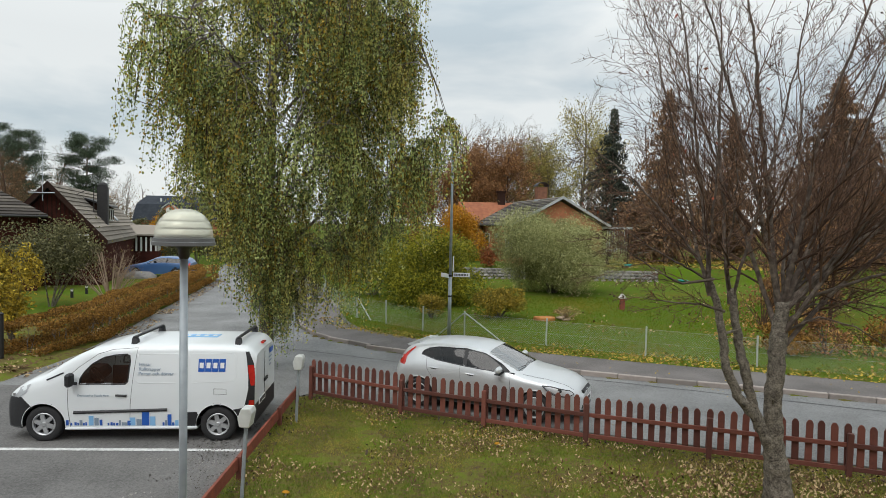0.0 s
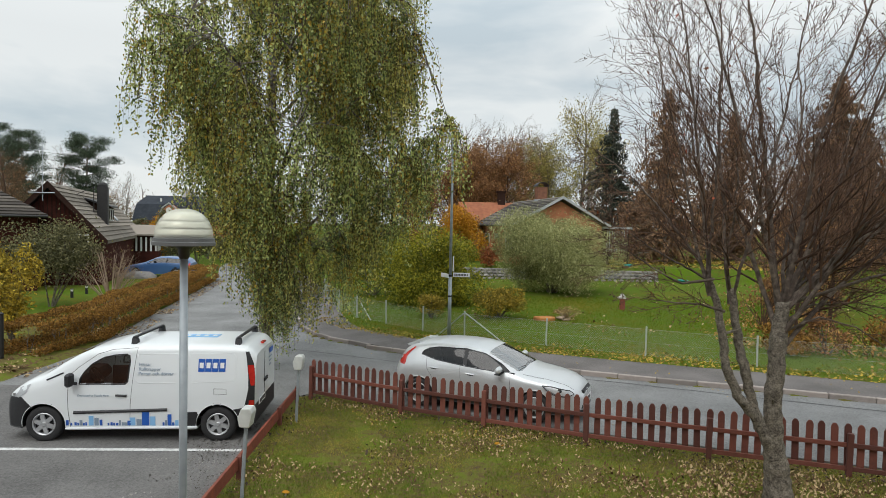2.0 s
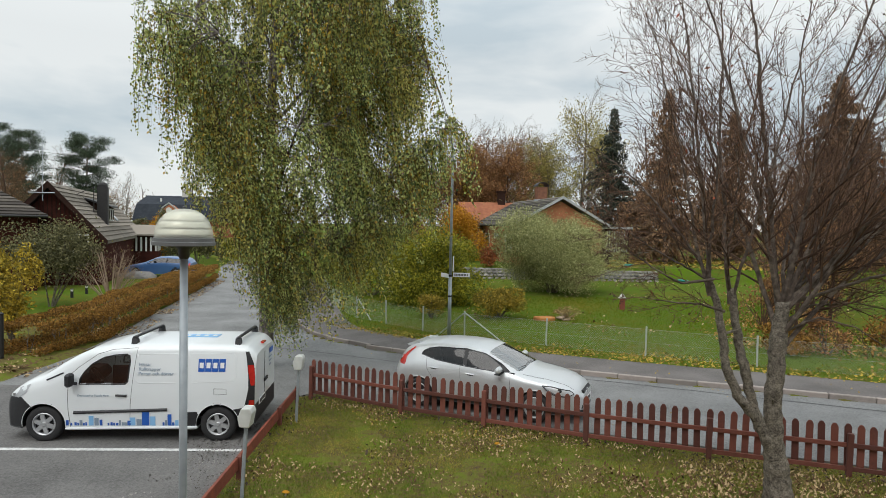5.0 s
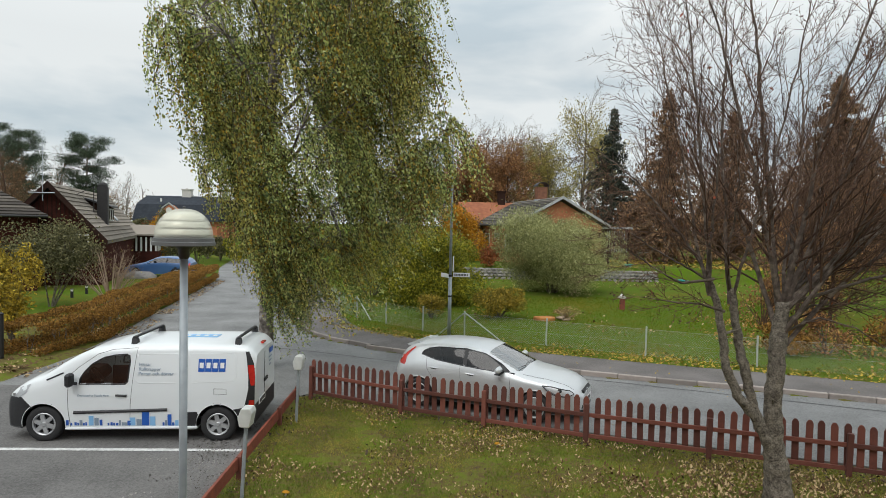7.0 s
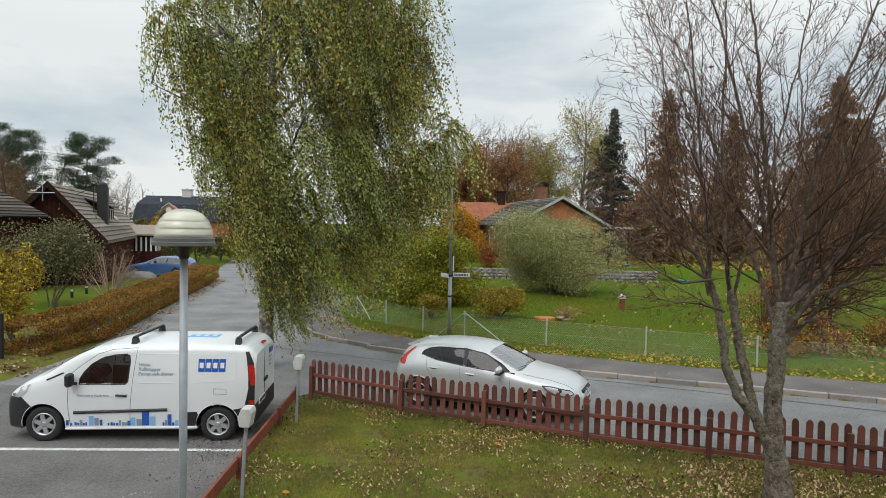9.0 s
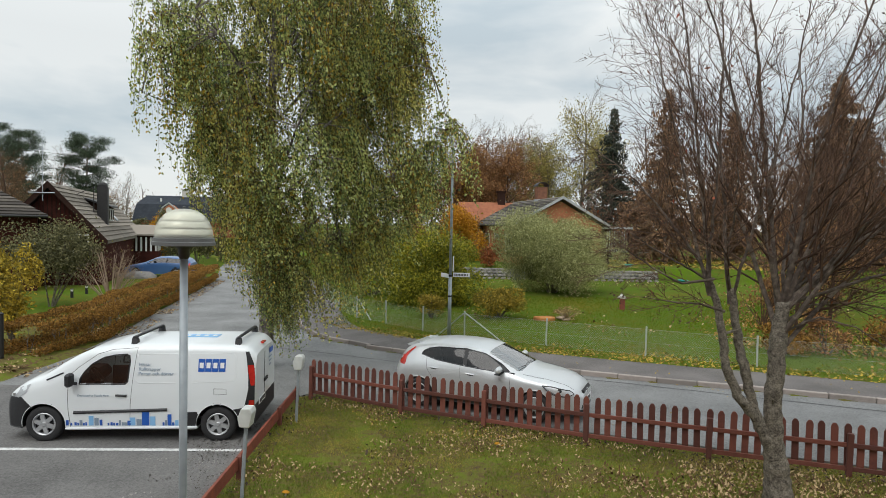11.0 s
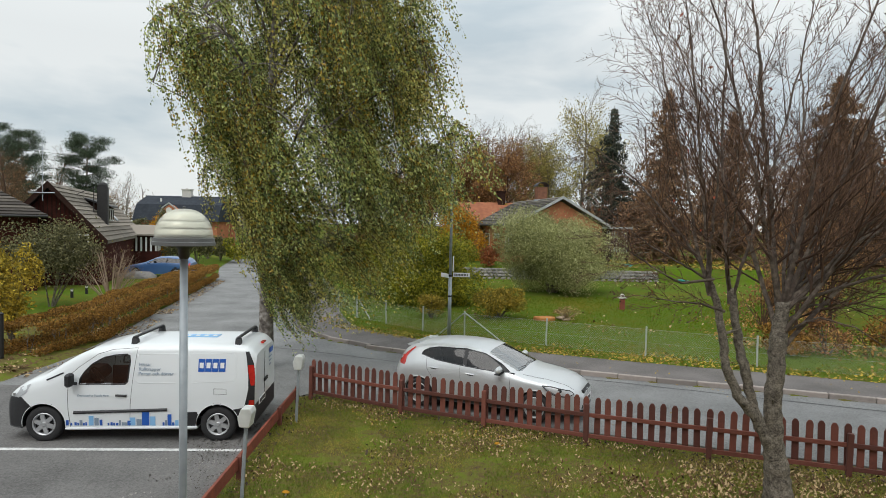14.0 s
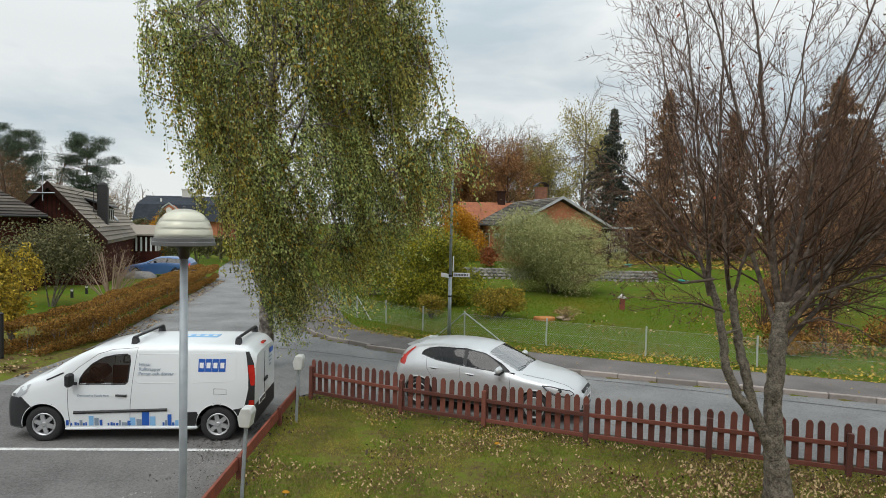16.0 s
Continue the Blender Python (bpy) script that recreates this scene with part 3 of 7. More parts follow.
# ---------- rowan, almost bare, on the near lawn ----------
def build_rowan():
    rowan = thing("rowan", pose(5.1, 9.0, 0.0), "nearly bare multi-stemmed rowan with reddish twigs on lawn", "tree")

    def rel(pts):
        return [Vector((x - 5.1, y - 9.0, z)) for x, y, z in pts]

    main = rel([(5.03, 9, -0.05), (5.0, 9, 0.25), (4.96, 9, 0.6), (4.89, 9, 1.05), (4.87, 9, 1.55), (4.89, 9, 2.05), (4.91, 9, 2.55), (4.96, 9.02, 3.05)])
    st_l = rel([(4.95, 8.97, 0.45), (4.83, 8.97, 0.95), (4.62, 8.97, 1.36), (4.33, 8.97, 1.68), (4.15, 8.97, 2.10), (4.07, 8.97, 2.58), (3.98, 8.97, 3.0), (3.85, 8.97, 3.4)])
    st_2 = rel([(4.71, 9.0, 1.20), (4.58, 9.0, 1.50), (4.49, 9.0, 1.85), (4.37, 9.0, 2.3), (4.27, 9.0, 2.8), (4.20, 9.0, 3.24)])
    for pts, rr in ((main, (0.235, 0.20, 0.168, 0.14, 0.125, 0.12, 0.118, 0.09)), (st_l, (0.105, 0.092, 0.08, 0.068, 0.062, 0.058, 0.052, 0.042)), (st_2, (0.082, 0.074, 0.069, 0.065, 0.058, 0.048))):
        fine, rf = [], []
        for k in range(len(pts) - 1):
            for j in range(6):
                fine.append(pts[k].lerp(pts[k + 1], j / 6) + Vector((rnd(-0.014, 0.014), rnd(-0.014, 0.014), 0)))
                rf.append((rr[k] + (rr[k + 1] - rr[k]) * j / 6) * rnd(0.94, 1.07))
        part("trunk", Geo().tube(fine + [pts[-1]], rf + [rr[-1]], 12), M["bark"], rowan, "grey rough bark stem", True)
    for q, way in ((main[4], (-0.5, -0.8, 0.3)), (st_2[1], (-0.8, -0.4, 0.35)), (st_l[5], (0.7, -0.6, 0.4))):
        part("snag", Geo().tube(wander(q, way, 0.28, 3, 0.2), [0.03, 0.022, 0.018, 0.012], 6), M["bark"], rowan, "short broken branch stub")

    def limb_along(pts, r, kids, L, spread, pull):
        """A leading branch through points in the tree's space, with side branches and twigs."""
        foot, g, tips = pts[0], Geo(), []
        fine = []
        for a, b in zip(pts, pts[1:]):
            fine += [a.lerp(b, u / 3) + Vector((rnd(-0.02, 0.02), rnd(-0.02, 0.02), 0)) for u in range(3)]
        fine = [q - foot for q in fine + [pts[-1]]]
        n = len(fine) - 1
        g.tube(fine, [r * (1 - 0.8 * k / n) for k in range(n + 1)], 7, 2, caps=False)
        for k in range(kids):
            u = 0.12 + 0.88 * (k + rnd(0, 0.9)) / kids
            i = min(int(u * n), n - 1)
            q = fine[i].lerp(fine[i + 1], u * n - i)
            t = (fine[i + 1] - fine[i]).normalized()
            side = t.orthogonal().normalized()
            side.rotate(Matrix.Rotation(rnd(0, 6.283), 3, t))
            branch_out(g, q, t * 0.75 + side * spread * rnd(0.6, 1.1), L * rnd(0.6, 1.2) * (1.2 - 0.6 * u), max(r * (1 - 0.8 * u) * 0.5, 0.006), 2, {2: 8, 1: 4}, 0.7, pull, 0.5, 0, tips, 0.13, 0.15, 0.0039, 0.03)
        pick = np.array([q for q in tips if random.random() < 0.07])
        leaves_at(g, pick, 0.015, 1, 0.2, 0.8, 0.012)
        few = np.array([q for q in tips if random.random() < 0.002] or [tips[0]])
        leaves_at(g, few, 0.045, 3, 0.8, 0.4, 0.02)
        limb = part("limb", g, [M["bark_red"], M["rowan_bud"], M["bark_limb"], M["rowan_leaf"]], rowan, at=Matrix.Translation(foot), fix=False)
        swing(limb, Matrix.Translation(foot), -1.5, rnd(0, 0.2), 0.35)

    top, tl, t2 = main[-1], st_l[-1], st_2[-1]
    up = (0, 0, 0.25)
    # upright leaders that part low and then turn upwards
    for foot, wx, wy, L, r in ((tl, -0.05, 0, 4.6, 0.036), (tl, -0.2, 0.15, 4.2, 0.03), (tl, 0.06, 0.3, 4.4, 0.026), (t2, -0.08, 0.05, 4.9, 0.038), (t2, 0.14, -0.25, 4.5, 0.028),
                               (top, -0.24, 0.0, 5.0, 0.05), (main[6], -0.18, 0.3, 5.4, 0.045), (top, -0.08, 0.1, 5.2, 0.055), (top, 0.08, -0.2, 5.0, 0.046), (main[6], 0.22, 0.25, 5.6, 0.048),
                               (top, 0.34, 0.0, 5.0, 0.044), (main[6], 0.40, -0.3, 5.4, 0.042), (top, 0.52, 0.2, 4.9, 0.04), (main[6], 0.66, 0.1, 5.4, 0.04), (top, 0.80, -0.2, 4.7, 0.034), (top, 0.95, 0.1, 4.7, 0.034), (top, 0.70, 0.4, 4.8, 0.032), (top, 0.45, -0.45, 4.6, 0.032), (top, 1.1, 0.3, 4.6, 0.03), (top, 0.26, 0.5, 4.8, 0.034)):
        limb_along(wander(foot - Vector((0, 0, rnd(0.02, 0.3))), (1.05 * wx, 1.05 * wy, 1), L, 7, 0.10, (0.25 * wx, 0.25 * wy, 0.2)), r * 0.9, 15, 1.6, 0.72, up)
    # spreading boughs and low drooping ones
    for foot, way, L, r in ((tl, (-0.5, 0.1, 1), 2.7, 0.026), (tl, (-0.35, -0.3, 1), 2.8, 0.026), (tl, (-0.8, 0.2, 0.6), 1.6, 0.02), (top, (1.0, 0.2, 0.75), 4.0, 0.035), (top, (1.0, -0.4, 0.5), 3.4, 0.03), 
                            (main[6], (0.9, 0.7, 0.6), 3.2, 0.03), (top, (0.8, 0.6, 0.7), 3.6, 0.032), (top, (0.9, -0.1, 0.9), 4.2, 0.035), (t2, (-0.5, -0.5, 0.7), 2.4, 0.025), (top, (0.5, 0.9, 0.6), 3.0, 0.03)):
        limb_along(wander(foot - Vector((0, 0, 0.05)), way, L, 6, 0.14, (0, 0, 0.1)), r, 12, 1.3, 0.75, (0, 0, 0.05))
    low = [rel(q) for q in ([(3.87, 8.85, 3.38), (3.42, 8.8, 3.31), (3.09, 8.75, 3.45), (2.67, 8.7, 3.70), (2.40, 8.7, 3.9)], [(4.03, 8.85, 2.92), (3.68, 8.8, 3.02), (3.27, 8.7, 3.05), (2.75, 8.6, 3.12)],
                            [(4.93, 9, 2.6), (5.41, 8.9, 2.86), (5.91, 8.8, 2.74), (6.45, 8.7, 2.36)], [(4.95, 9, 2.75), (5.5, 9.2, 3.0), (6.2, 9.3, 3.05), (6.9, 9.4, 2.9)])]
    for pts in low:
        limb_along(pts, 0.022, 7, 0.75, 0.7, (0, 0, -0.05))
    return rowan


M["bark_limb"] = mat("limb_bark", (0.25, 0.205, 0.168), (0.07, 0.056, 0.048), 12, 0.95, bump=0.8, bscale=40, c3=(0.13, 0.105, 0.088))
M["rowan_bud"] = mat("rowan_bud", (0.10, 0.045, 0.035), (0.05, 0.03, 0.025), 1, 0.8, bump=0, vary="island")
M["rowan_leaf"] = mat("rowan_leaf", (0.34, 0.08, 0.04), (0.20, 0.09, 0.04), 1, 0.7, bump=0, vary="island", trans=0.2)
build_rowan()


# ---------- shrubs and background trees ----------
def shrub(name, at, radii, count, size, m, label, category="shrub", twig="bark", lumps=9, stems=9, hang=0.2, group="", ratio=0.6, moving=0.0, base=0.12, twigs=1):
    """Stems from one foot and a crown of leaves gathered in uneven lumps."""
    ob = thing(name, pose(*at), label, category, group)
    rx, ry, rz = radii
    g = Geo()
    cs = []
    for k in range(lumps):
        a, u = rnd(0, 6.283), math.sqrt(rnd(0.05, 1))
        z = rnd(base + 0.1, 1.0)
        sq = math.sqrt(max(0.05, 1 - (1.25 * (z - 0.42)) ** 2))
        cs.append(Vector((rx * 0.72 * u * math.cos(a) * sq, ry * 0.72 * u * math.sin(a) * sq, rz * (0.12 + 0.78 * z))))
    for c in cs[:stems]:
        g.tube([(c.x * 0.08, c.y * 0.08, -0.05), (c.x * 0.5, c.y * 0.5, c.z * 0.55), c[:]], [0.035, 0.025, 0.008], 5, 0, caps=False)
        branch_out(g, (c.x * 0.5, c.y * 0.5, c.z * 0.55), c, rz * 0.4, 0.015, twigs, {2: 7, 1: 5}, 0.8)
    tagged(part("branchwork", g, M[twig], ob, fix=False), kind="stuff")
    groups = max(1, int(moving > 0) * 7)
    for q in range(groups):
        cg = Geo()
        sub = cs[q::groups]
        pts = []
        per = count // lumps
        for c in sub:
            s = rnd(0.18, 0.46)
            d = np.random.normal(size=(per, 3))
            d /= np.linalg.norm(d, axis=1)[:, None]
            d *= (np.random.uniform(0.25, 1.0, (per, 1)) ** 0.5) * np.array([rx, ry, rz * 0.75]) * s
            ph = np.sin(d * 7 / max(rx, 0.5) + rnd(0, 6))
            wisp = 1 + (np.random.uniform(size=(per, 1)) < 0.12) * np.random.uniform(0.1, 0.7, (per, 1))
            pts.append(d * (1 + 0.14 * ph) * wisp + np.array(c))
        if not pts:
            continue
        pts = np.concatenate(pts)
        pts = pts[pts[:, 2] > base * rz * 0.4]
        leaves_at(cg, pts, size, 0, hang, ratio)
        names = m.split(",")
        cr = part("crown", cg, M[names[q % len(names)]], ob, fix=False)
        if moving:
            swing(cr, Matrix.Identity(4), -moving, rnd(0, 0.3), moving * 0.15)
    return ob


def bare_tree(name, at, height, label, m="bark_red", group="", leaves="", lsize=0.09, share=0.5, kids=None, spread=0.85, r=None, trunk_part=0.25, up=0.35, thin=0.012):
    ob = thing(name, pose(*at), label, "tree", group)
    g, tips = Geo(), []
    r = r or height * 0.014
    base = wander((0, 0, -0.1), (rnd(-0.05, 0.05), rnd(-0.05, 0.05), 1), height * trunk_part, 3, 0.04)
    g.tube(base, [r * 1.2, r, r * 0.95, r * 0.9], 8, 0, caps=False)
    branch_out(g, base[-1], (rnd(-0.1, 0.1), rnd(-0.1, 0.1), 1), height * (1 - trunk_part), r * 0.9, 3, kids or {3: 20, 2: 8, 1: 4}, spread, (0, 0, up), 0.46, 0, tips, 0.10, 0.02, thin)
    part("trunk", g, M[m], ob, fix=False)
    if leaves:
        pts = np.array([t for t in tips if random.random() < share * smoothstep(1.1, 0.7, t[2] / height)] or tips[:2])
        pts = np.repeat(pts, 6, axis=0)
        cg = Geo()
        leaves_at(cg, pts, lsize * 0.62, 0, 0.4, 0.6, height * 0.024)
        part("crown", cg, M[leaves], ob, fix=False)
    return ob


def spruce(name, at, height, width, m, label, count=9000, group="", size=0.21):
    """A straight trunk with tiers of drooping boughs, needles in small tufts."""
    ob = thing(name, pose(*at), label, "tree", group)
    g = Geo().tube([(0, 0, -0.2), (0, 0, height * 0.5), (0, 0, height * 0.99)], [height * 0.014, height * 0.009, 0.015], 7, caps=False)
    pts = []
    tiers = int(height * 2.3)
    for k in range(tiers):
        z = height * (0.06 + 0.93 * k / tiers)
        R = width * (1 - z / height) ** 0.82 + 0.12
        for j in range(9):
            a = rnd(0, 6.283)
            L = R * rnd(0.5, 1.3)
            d = Vector((math.cos(a), math.sin(a), 0.12))
            e = [Vector((0, 0, z)), Vector((0, 0, z)) + d * L * 0.5 + Vector((0, 0, -0.06 * L)), Vector((0, 0, z)) + d * L + Vector((0, 0, -0.32 * L + 0.1 * L * rnd(0, 1)))]
            g.tube(e, [0.03, 0.02, 0.006], 3, caps=False)
            per = max(4, int(count / tiers / 8 * 2 * R / width))
            for _ in range(per):
                u = rnd(0.12, 1.0)
                q = e[0].lerp(e[1], u * 2) if u < 0.5 else e[1].lerp(e[2], u * 2 - 1)
                sd = Vector((-d.y, d.x, 0)) * rnd(-1, 1) * 0.2 * L * (1.1 - u)
                pts.append((q + sd + Vector((0, 0, rnd(-0.42, 0.04)))) [:])
    part("trunk", g, M["bark"], ob, fix=False)
    cg = Geo()
    leaves_at(cg, np.array(pts), size, 0, 0.5, 0.3)
    part("crown", cg, M[m], ob, fix=False)
    return ob


def pine(name, at, height, width, label, group=""):
    ob = thing(name, pose(*at), label, "tree", group)
    g = Geo()
    tr = wander((0, 0, -0.2), (0, 0, 1), height * 0.97, 6, 0.03)
    g.tube(tr, [height * 0.016 * (1 - 0.13 * k) for k in range(7)], 8, caps=False)
    pts = []
    for k in range(26):
        u = 0.36 + 0.62 * k / 25
        i = min(int(u * 6), 5)
        q = tr[i].lerp(tr[i + 1], u * 6 - i)
        a = k * 2.4 + rnd(-0.4, 0.4)
        L = width * (0.55 + 0.5 * math.sin(math.pi * min(1, (1.05 - u) * 1.5))) * rnd(0.6, 1.1)
        e = q + Vector((math.cos(a) * L, math.sin(a) * L, L * 0.28))
        g.tube([q, q.lerp(e, 0.5) + Vector((0, 0, -0.1)), e], [0.07, 0.045, 0.015], 4, caps=False)
        for _ in range(5):
            c = q.lerp(e, rnd(0.45, 1.1)) + Vector((rnd(-0.4, 0.4), rnd(-0.4, 0.4), rnd(0, 0.4)))
            d = np.clip(np.random.normal(size=(210, 3)), -1.7, 1.7) * np.array([0.50, 0.50, 0.29]) * width / 3
            pts.append(d + np.array(c))
    part("trunk", g, M["bark"], ob, fix=False)
    cg = Geo()
    leaves_at(cg, np.concatenate(pts), 0.13, 0, -0.3, 0.2)
    part("crown", cg, M["pine_needle"], ob, fix=False)
    return ob


def build_plants():
    # willow bush with silvery leaves, moved by the wind
    shrub("willow_bush", (6.35, 36, 0.2), (4.15, 3.3, 4.55), 120000, 0.078, "willow_leaf,willow_leaf_deep", "wide grey-green willow bush with silvery leaf undersides on lawn", "shrub", lumps=38, stems=20, ratio=0.22, moving=3.2, hang=-0.45, base=0.0)
    shrub("garden_bush", (-0.45, 31, 0.15), (3.0, 2.5, 3.45), 42000, 0.058, "green_leaf", "dense yellow-green leafy bush on garden lawn", lumps=30, base=-0.05)
    shrub("garden_bush", (-3.9, 34, 0.15), (2.6, 2.2, 2.9), 9000, 0.075, "green_leaf", "dense green leafy bush under birch twigs", lumps=16)
    shrub("autumn_shrub", (1.55, 49, 1.1), (2.5, 1.8, 4.2), 16000, 0.075, "orange_leaf", "bright orange autumn shrub beside brick house", lumps=14)
    shrub("low_shrub", (2.5, 27, 0.12), (1.35, 1.0, 1.2), 9000, 0.045, "ochre_leaf", "low ochre-yellow shrub behind wire fence", lumps=14)
    shrub("low_shrub", (-0.45, 26.6, 0.12), (0.9, 0.7, 0.85), 3600, 0.04, "ochre_leaf", "low ochre-yellow shrub behind wire fence", lumps=9)
    shrub("yellow_bush", (-13.6, 19.6, 0.1), (1.25, 1.1, 2.9), 7000, 0.055, "yellow_leaf", "yellow autumn bush behind a clipped hedge", lumps=16)
    shrub("apple_tree", (-17.4, 27.5, 0.1), (2.7, 2.2, 3.45), 11000, 0.06, "apple_leaf", "spreading grey-green apple tree in a garden", "tree", lumps=22, base=0.45)
    shrub("dry_shrub", (-14.6, 27.3, 0.1), (1.6, 1.3, 3.0), 120, 0.04, "paleyellow_leaf", "leafless pale brown shrub before dark house", lumps=24, stems=24, twig="pale_twig", twigs=2)
    shrub("red_shrub", (3.4, 44.9, 1.1), (1.15, 0.8, 2.0), 3200, 0.08, "rust_leaf", "small rust-orange shrub beside brick house", lumps=8)
    # trees beyond the gardens
    spruce("spruce", (16.4, 61, 1.2), 15.0, 3.9, "spruce_needle", "tall dark green spruce behind brick house", 9000)
    spruce("spruce", (18.9, 53, 1.2), 15.2, 4.5, "spruce_brown", "tall brownish spruce at a wood edge", 9000, "brownish spruces")
    spruce("spruce", (27.2, 59, 1.2), 14.6, 4.2, "spruce_brown", "tall brownish spruce at a wood edge", 9000, "brownish spruces")
    spruce("spruce", (30.8, 49, 1.2), 15.6, 6.4, "spruce_brown", "broad red-brown spruce at a wood edge", 18000, "brownish spruces")
    spruce("spruce", (37, 55, 1.2), 13.5, 4.6, "spruce_brown", "tall brownish spruce at a wood edge", 8000, "brownish spruces")
    pine("pine", (-50, 75, 0.5), 14.4, 2.7, "tall dark green pine behind houses", "far pines")
    pine("pine", (-40.2, 70, 0.5), 12.9, 2.5, "tall dark green pine behind houses", "far pines")
    pine("pine", (-58, 82, 0.5), 13.5, 2.7, "tall dark green pine behind houses", "far pines")
    bare_tree("birch_tree", (15.2, 70, 1.5), 15.8, "slender tall birch with pale yellow leaves", "bark", "", "paleyellow_leaf", 0.16, 1.0, spread=0.8)
    bare_tree("birch_tree", (10.8, 74, 1.5), 12.6, "birch thinned of its pale yellow leaves", "bark", "", "paleyellow_leaf", 0.16, 0.8, spread=0.8)
    for x, y, h in ((7.2, 73, 12.3), (9.2, 76, 12.8), (12.2, 72, 12.0)):
        bare_tree("garden_tree", (x, y, 1.4), h, "tall tree with sparse brown-yellow leaves", "bark", "sparse autumn trees", "paleyellow_leaf" if x > 10 else "brown_leaf", 0.15, 0.75, trunk_part=0.15, spread=0.9)
    shrub("autumn_shrub", (-27.4, 60, 0.1), (2.0, 1.6, 4.2), 5000, 0.11, "orange_leaf", "orange autumn shrub beyond dark wooden house", lumps=12)
    for x, y, h in ((0.6, 67, 10.9), (4.6, 70, 12.2), (-2.8, 63, 9.2), (2.7, 68, 10.6), (6.8, 69, 11.0)):
        bare_tree("maple", (x, y, 1.3), h, "maple with rusty brown autumn leaves", "bark_red", "rusty maples", "brown_leaf", 0.16, 1.0, trunk_part=0.15, spread=1.0)
    for x, y, h in ((2.5, 78, 14), (7.0, 80, 14), (10.5, 82, 14.5), (13, 84, 13.5), (18.5, 80, 14), (-1.5, 76, 12.5), (21.5, 66, 13.5), (24, 70, 14), (29, 66, 14), (33, 63, 14.5), (-6, 70, 8.5), (38, 66, 14)):
        bare_tree("bare_tree", (x, y, 1.6), h, "leafless grey-brown tree at a wood edge", "bark_grey", "bare wood edge trees", kids={3: 18, 2: 7, 1: 4})
    for x, y, h in ((-43.2, 62, 9.8), (-45.5, 64, 10.2), (-47.5, 67, 9.5), (-53, 84, 12.0)):
        bare_tree("bare_tree", (x, y, 0.5), h, "leafless red-brown tree behind houses", "bark_red", "bare garden trees", "spruce_brown", 0.11, 0.2)
    for x, y, h in ((-33.5, 104, 8.5), (-25, 100, 7.5), (-51, 100, 9.5), (-56, 104, 9.0)):
        bare_tree("garden_tree", (x, y, 0.5), h, "far tree with thin yellowing leaves", "bark", "far garden trees", "brown_leaf", 0.10, 0.06)
    # dark undergrowth under the wood edge
    for k in range(16):
        x = 13 + 2.2 * k + rnd(-0.6, 0.6)
        shrub("undergrowth", (x, 58 + rnd(-4, 4), 1.2), (2.4, 1.8, rnd(3.4, 6.4)), 3600, 0.16, "spruce_brown" if k % 4 else "red_leaf", "dense dark red-brown undergrowth under trees", "shrub", group="wood edge undergrowth", lumps=9, stems=5)
    for k in range(9):
        shrub("garden_bush", (-29 + 2.3 * k, 63 + rnd(-3, 3), 0.1), (1.9, 1.5, rnd(2.0, 3.2)), 2200, 0.11, "apple_leaf" if k % 2 else "green_leaf", "far garden bush beside a road", "shrub", group="far garden bushes", lumps=9, stems=5)
    for x, y, h in ((-22.6, 57, 4.2), (-25.2, 58, 4.8), (-28, 57.5, 3.8)):
        shrub("garden_bush", (x, y, 0.1), (1.7, 1.4, h), 3000, 0.10, "apple_leaf", "tall dark grey-green garden bush by a road", "shrub", group="far garden bushes", lumps=10, stems=6)
    for k in range(7):
        shrub("undergrowth", (-9.5 + 2.4 * k, 55 + rnd(-3, 3), 1.0), (1.9, 1.5, rnd(2.4, 4.0)), 2200, 0.12, "brown_leaf" if k % 2 else "apple_leaf", "tangled brown-green undergrowth below maples", "shrub", group="garden undergrowth", lumps=9, stems=5)


M["apple_leaf"] = mat("apple_leaf", (0.22, 0.205, 0.10), (0.09, 0.09, 0.045), 0.6, 0.7, bump=0, vary="island", trans=0.2)
M["ochre_leaf"] = mat("ochre_leaf", (0.48, 0.33, 0.05), (0.17, 0.15, 0.03), 0.6, 0.7, bump=0, vary="island", c3=(0.31, 0.235, 0.04), trans=0.2)
M["pale_twig"] = mat("pale_twig", (0.40, 0.30, 0.22), (0.27, 0.2, 0.15), 3, 0.9, bump=0)
M["rust_leaf"] = mat("rust_leaf", (0.42, 0.14, 0.05), (0.22, 0.075, 0.035), 0.6, 0.7, bump=0, vary="island", trans=0.2)
M["red_leaf"] = mat("dark_red_leaf", (0.24, 0.085, 0.045), (0.11, 0.05, 0.03), 0.6, 0.7, bump=0, vary="island", trans=0.2)
M["bark_grey"] = mat("grey_twig", (0.25, 0.195, 0.17), (0.14, 0.11, 0.10), 2, 0.9, bump=0, vary="island")
build_plants()


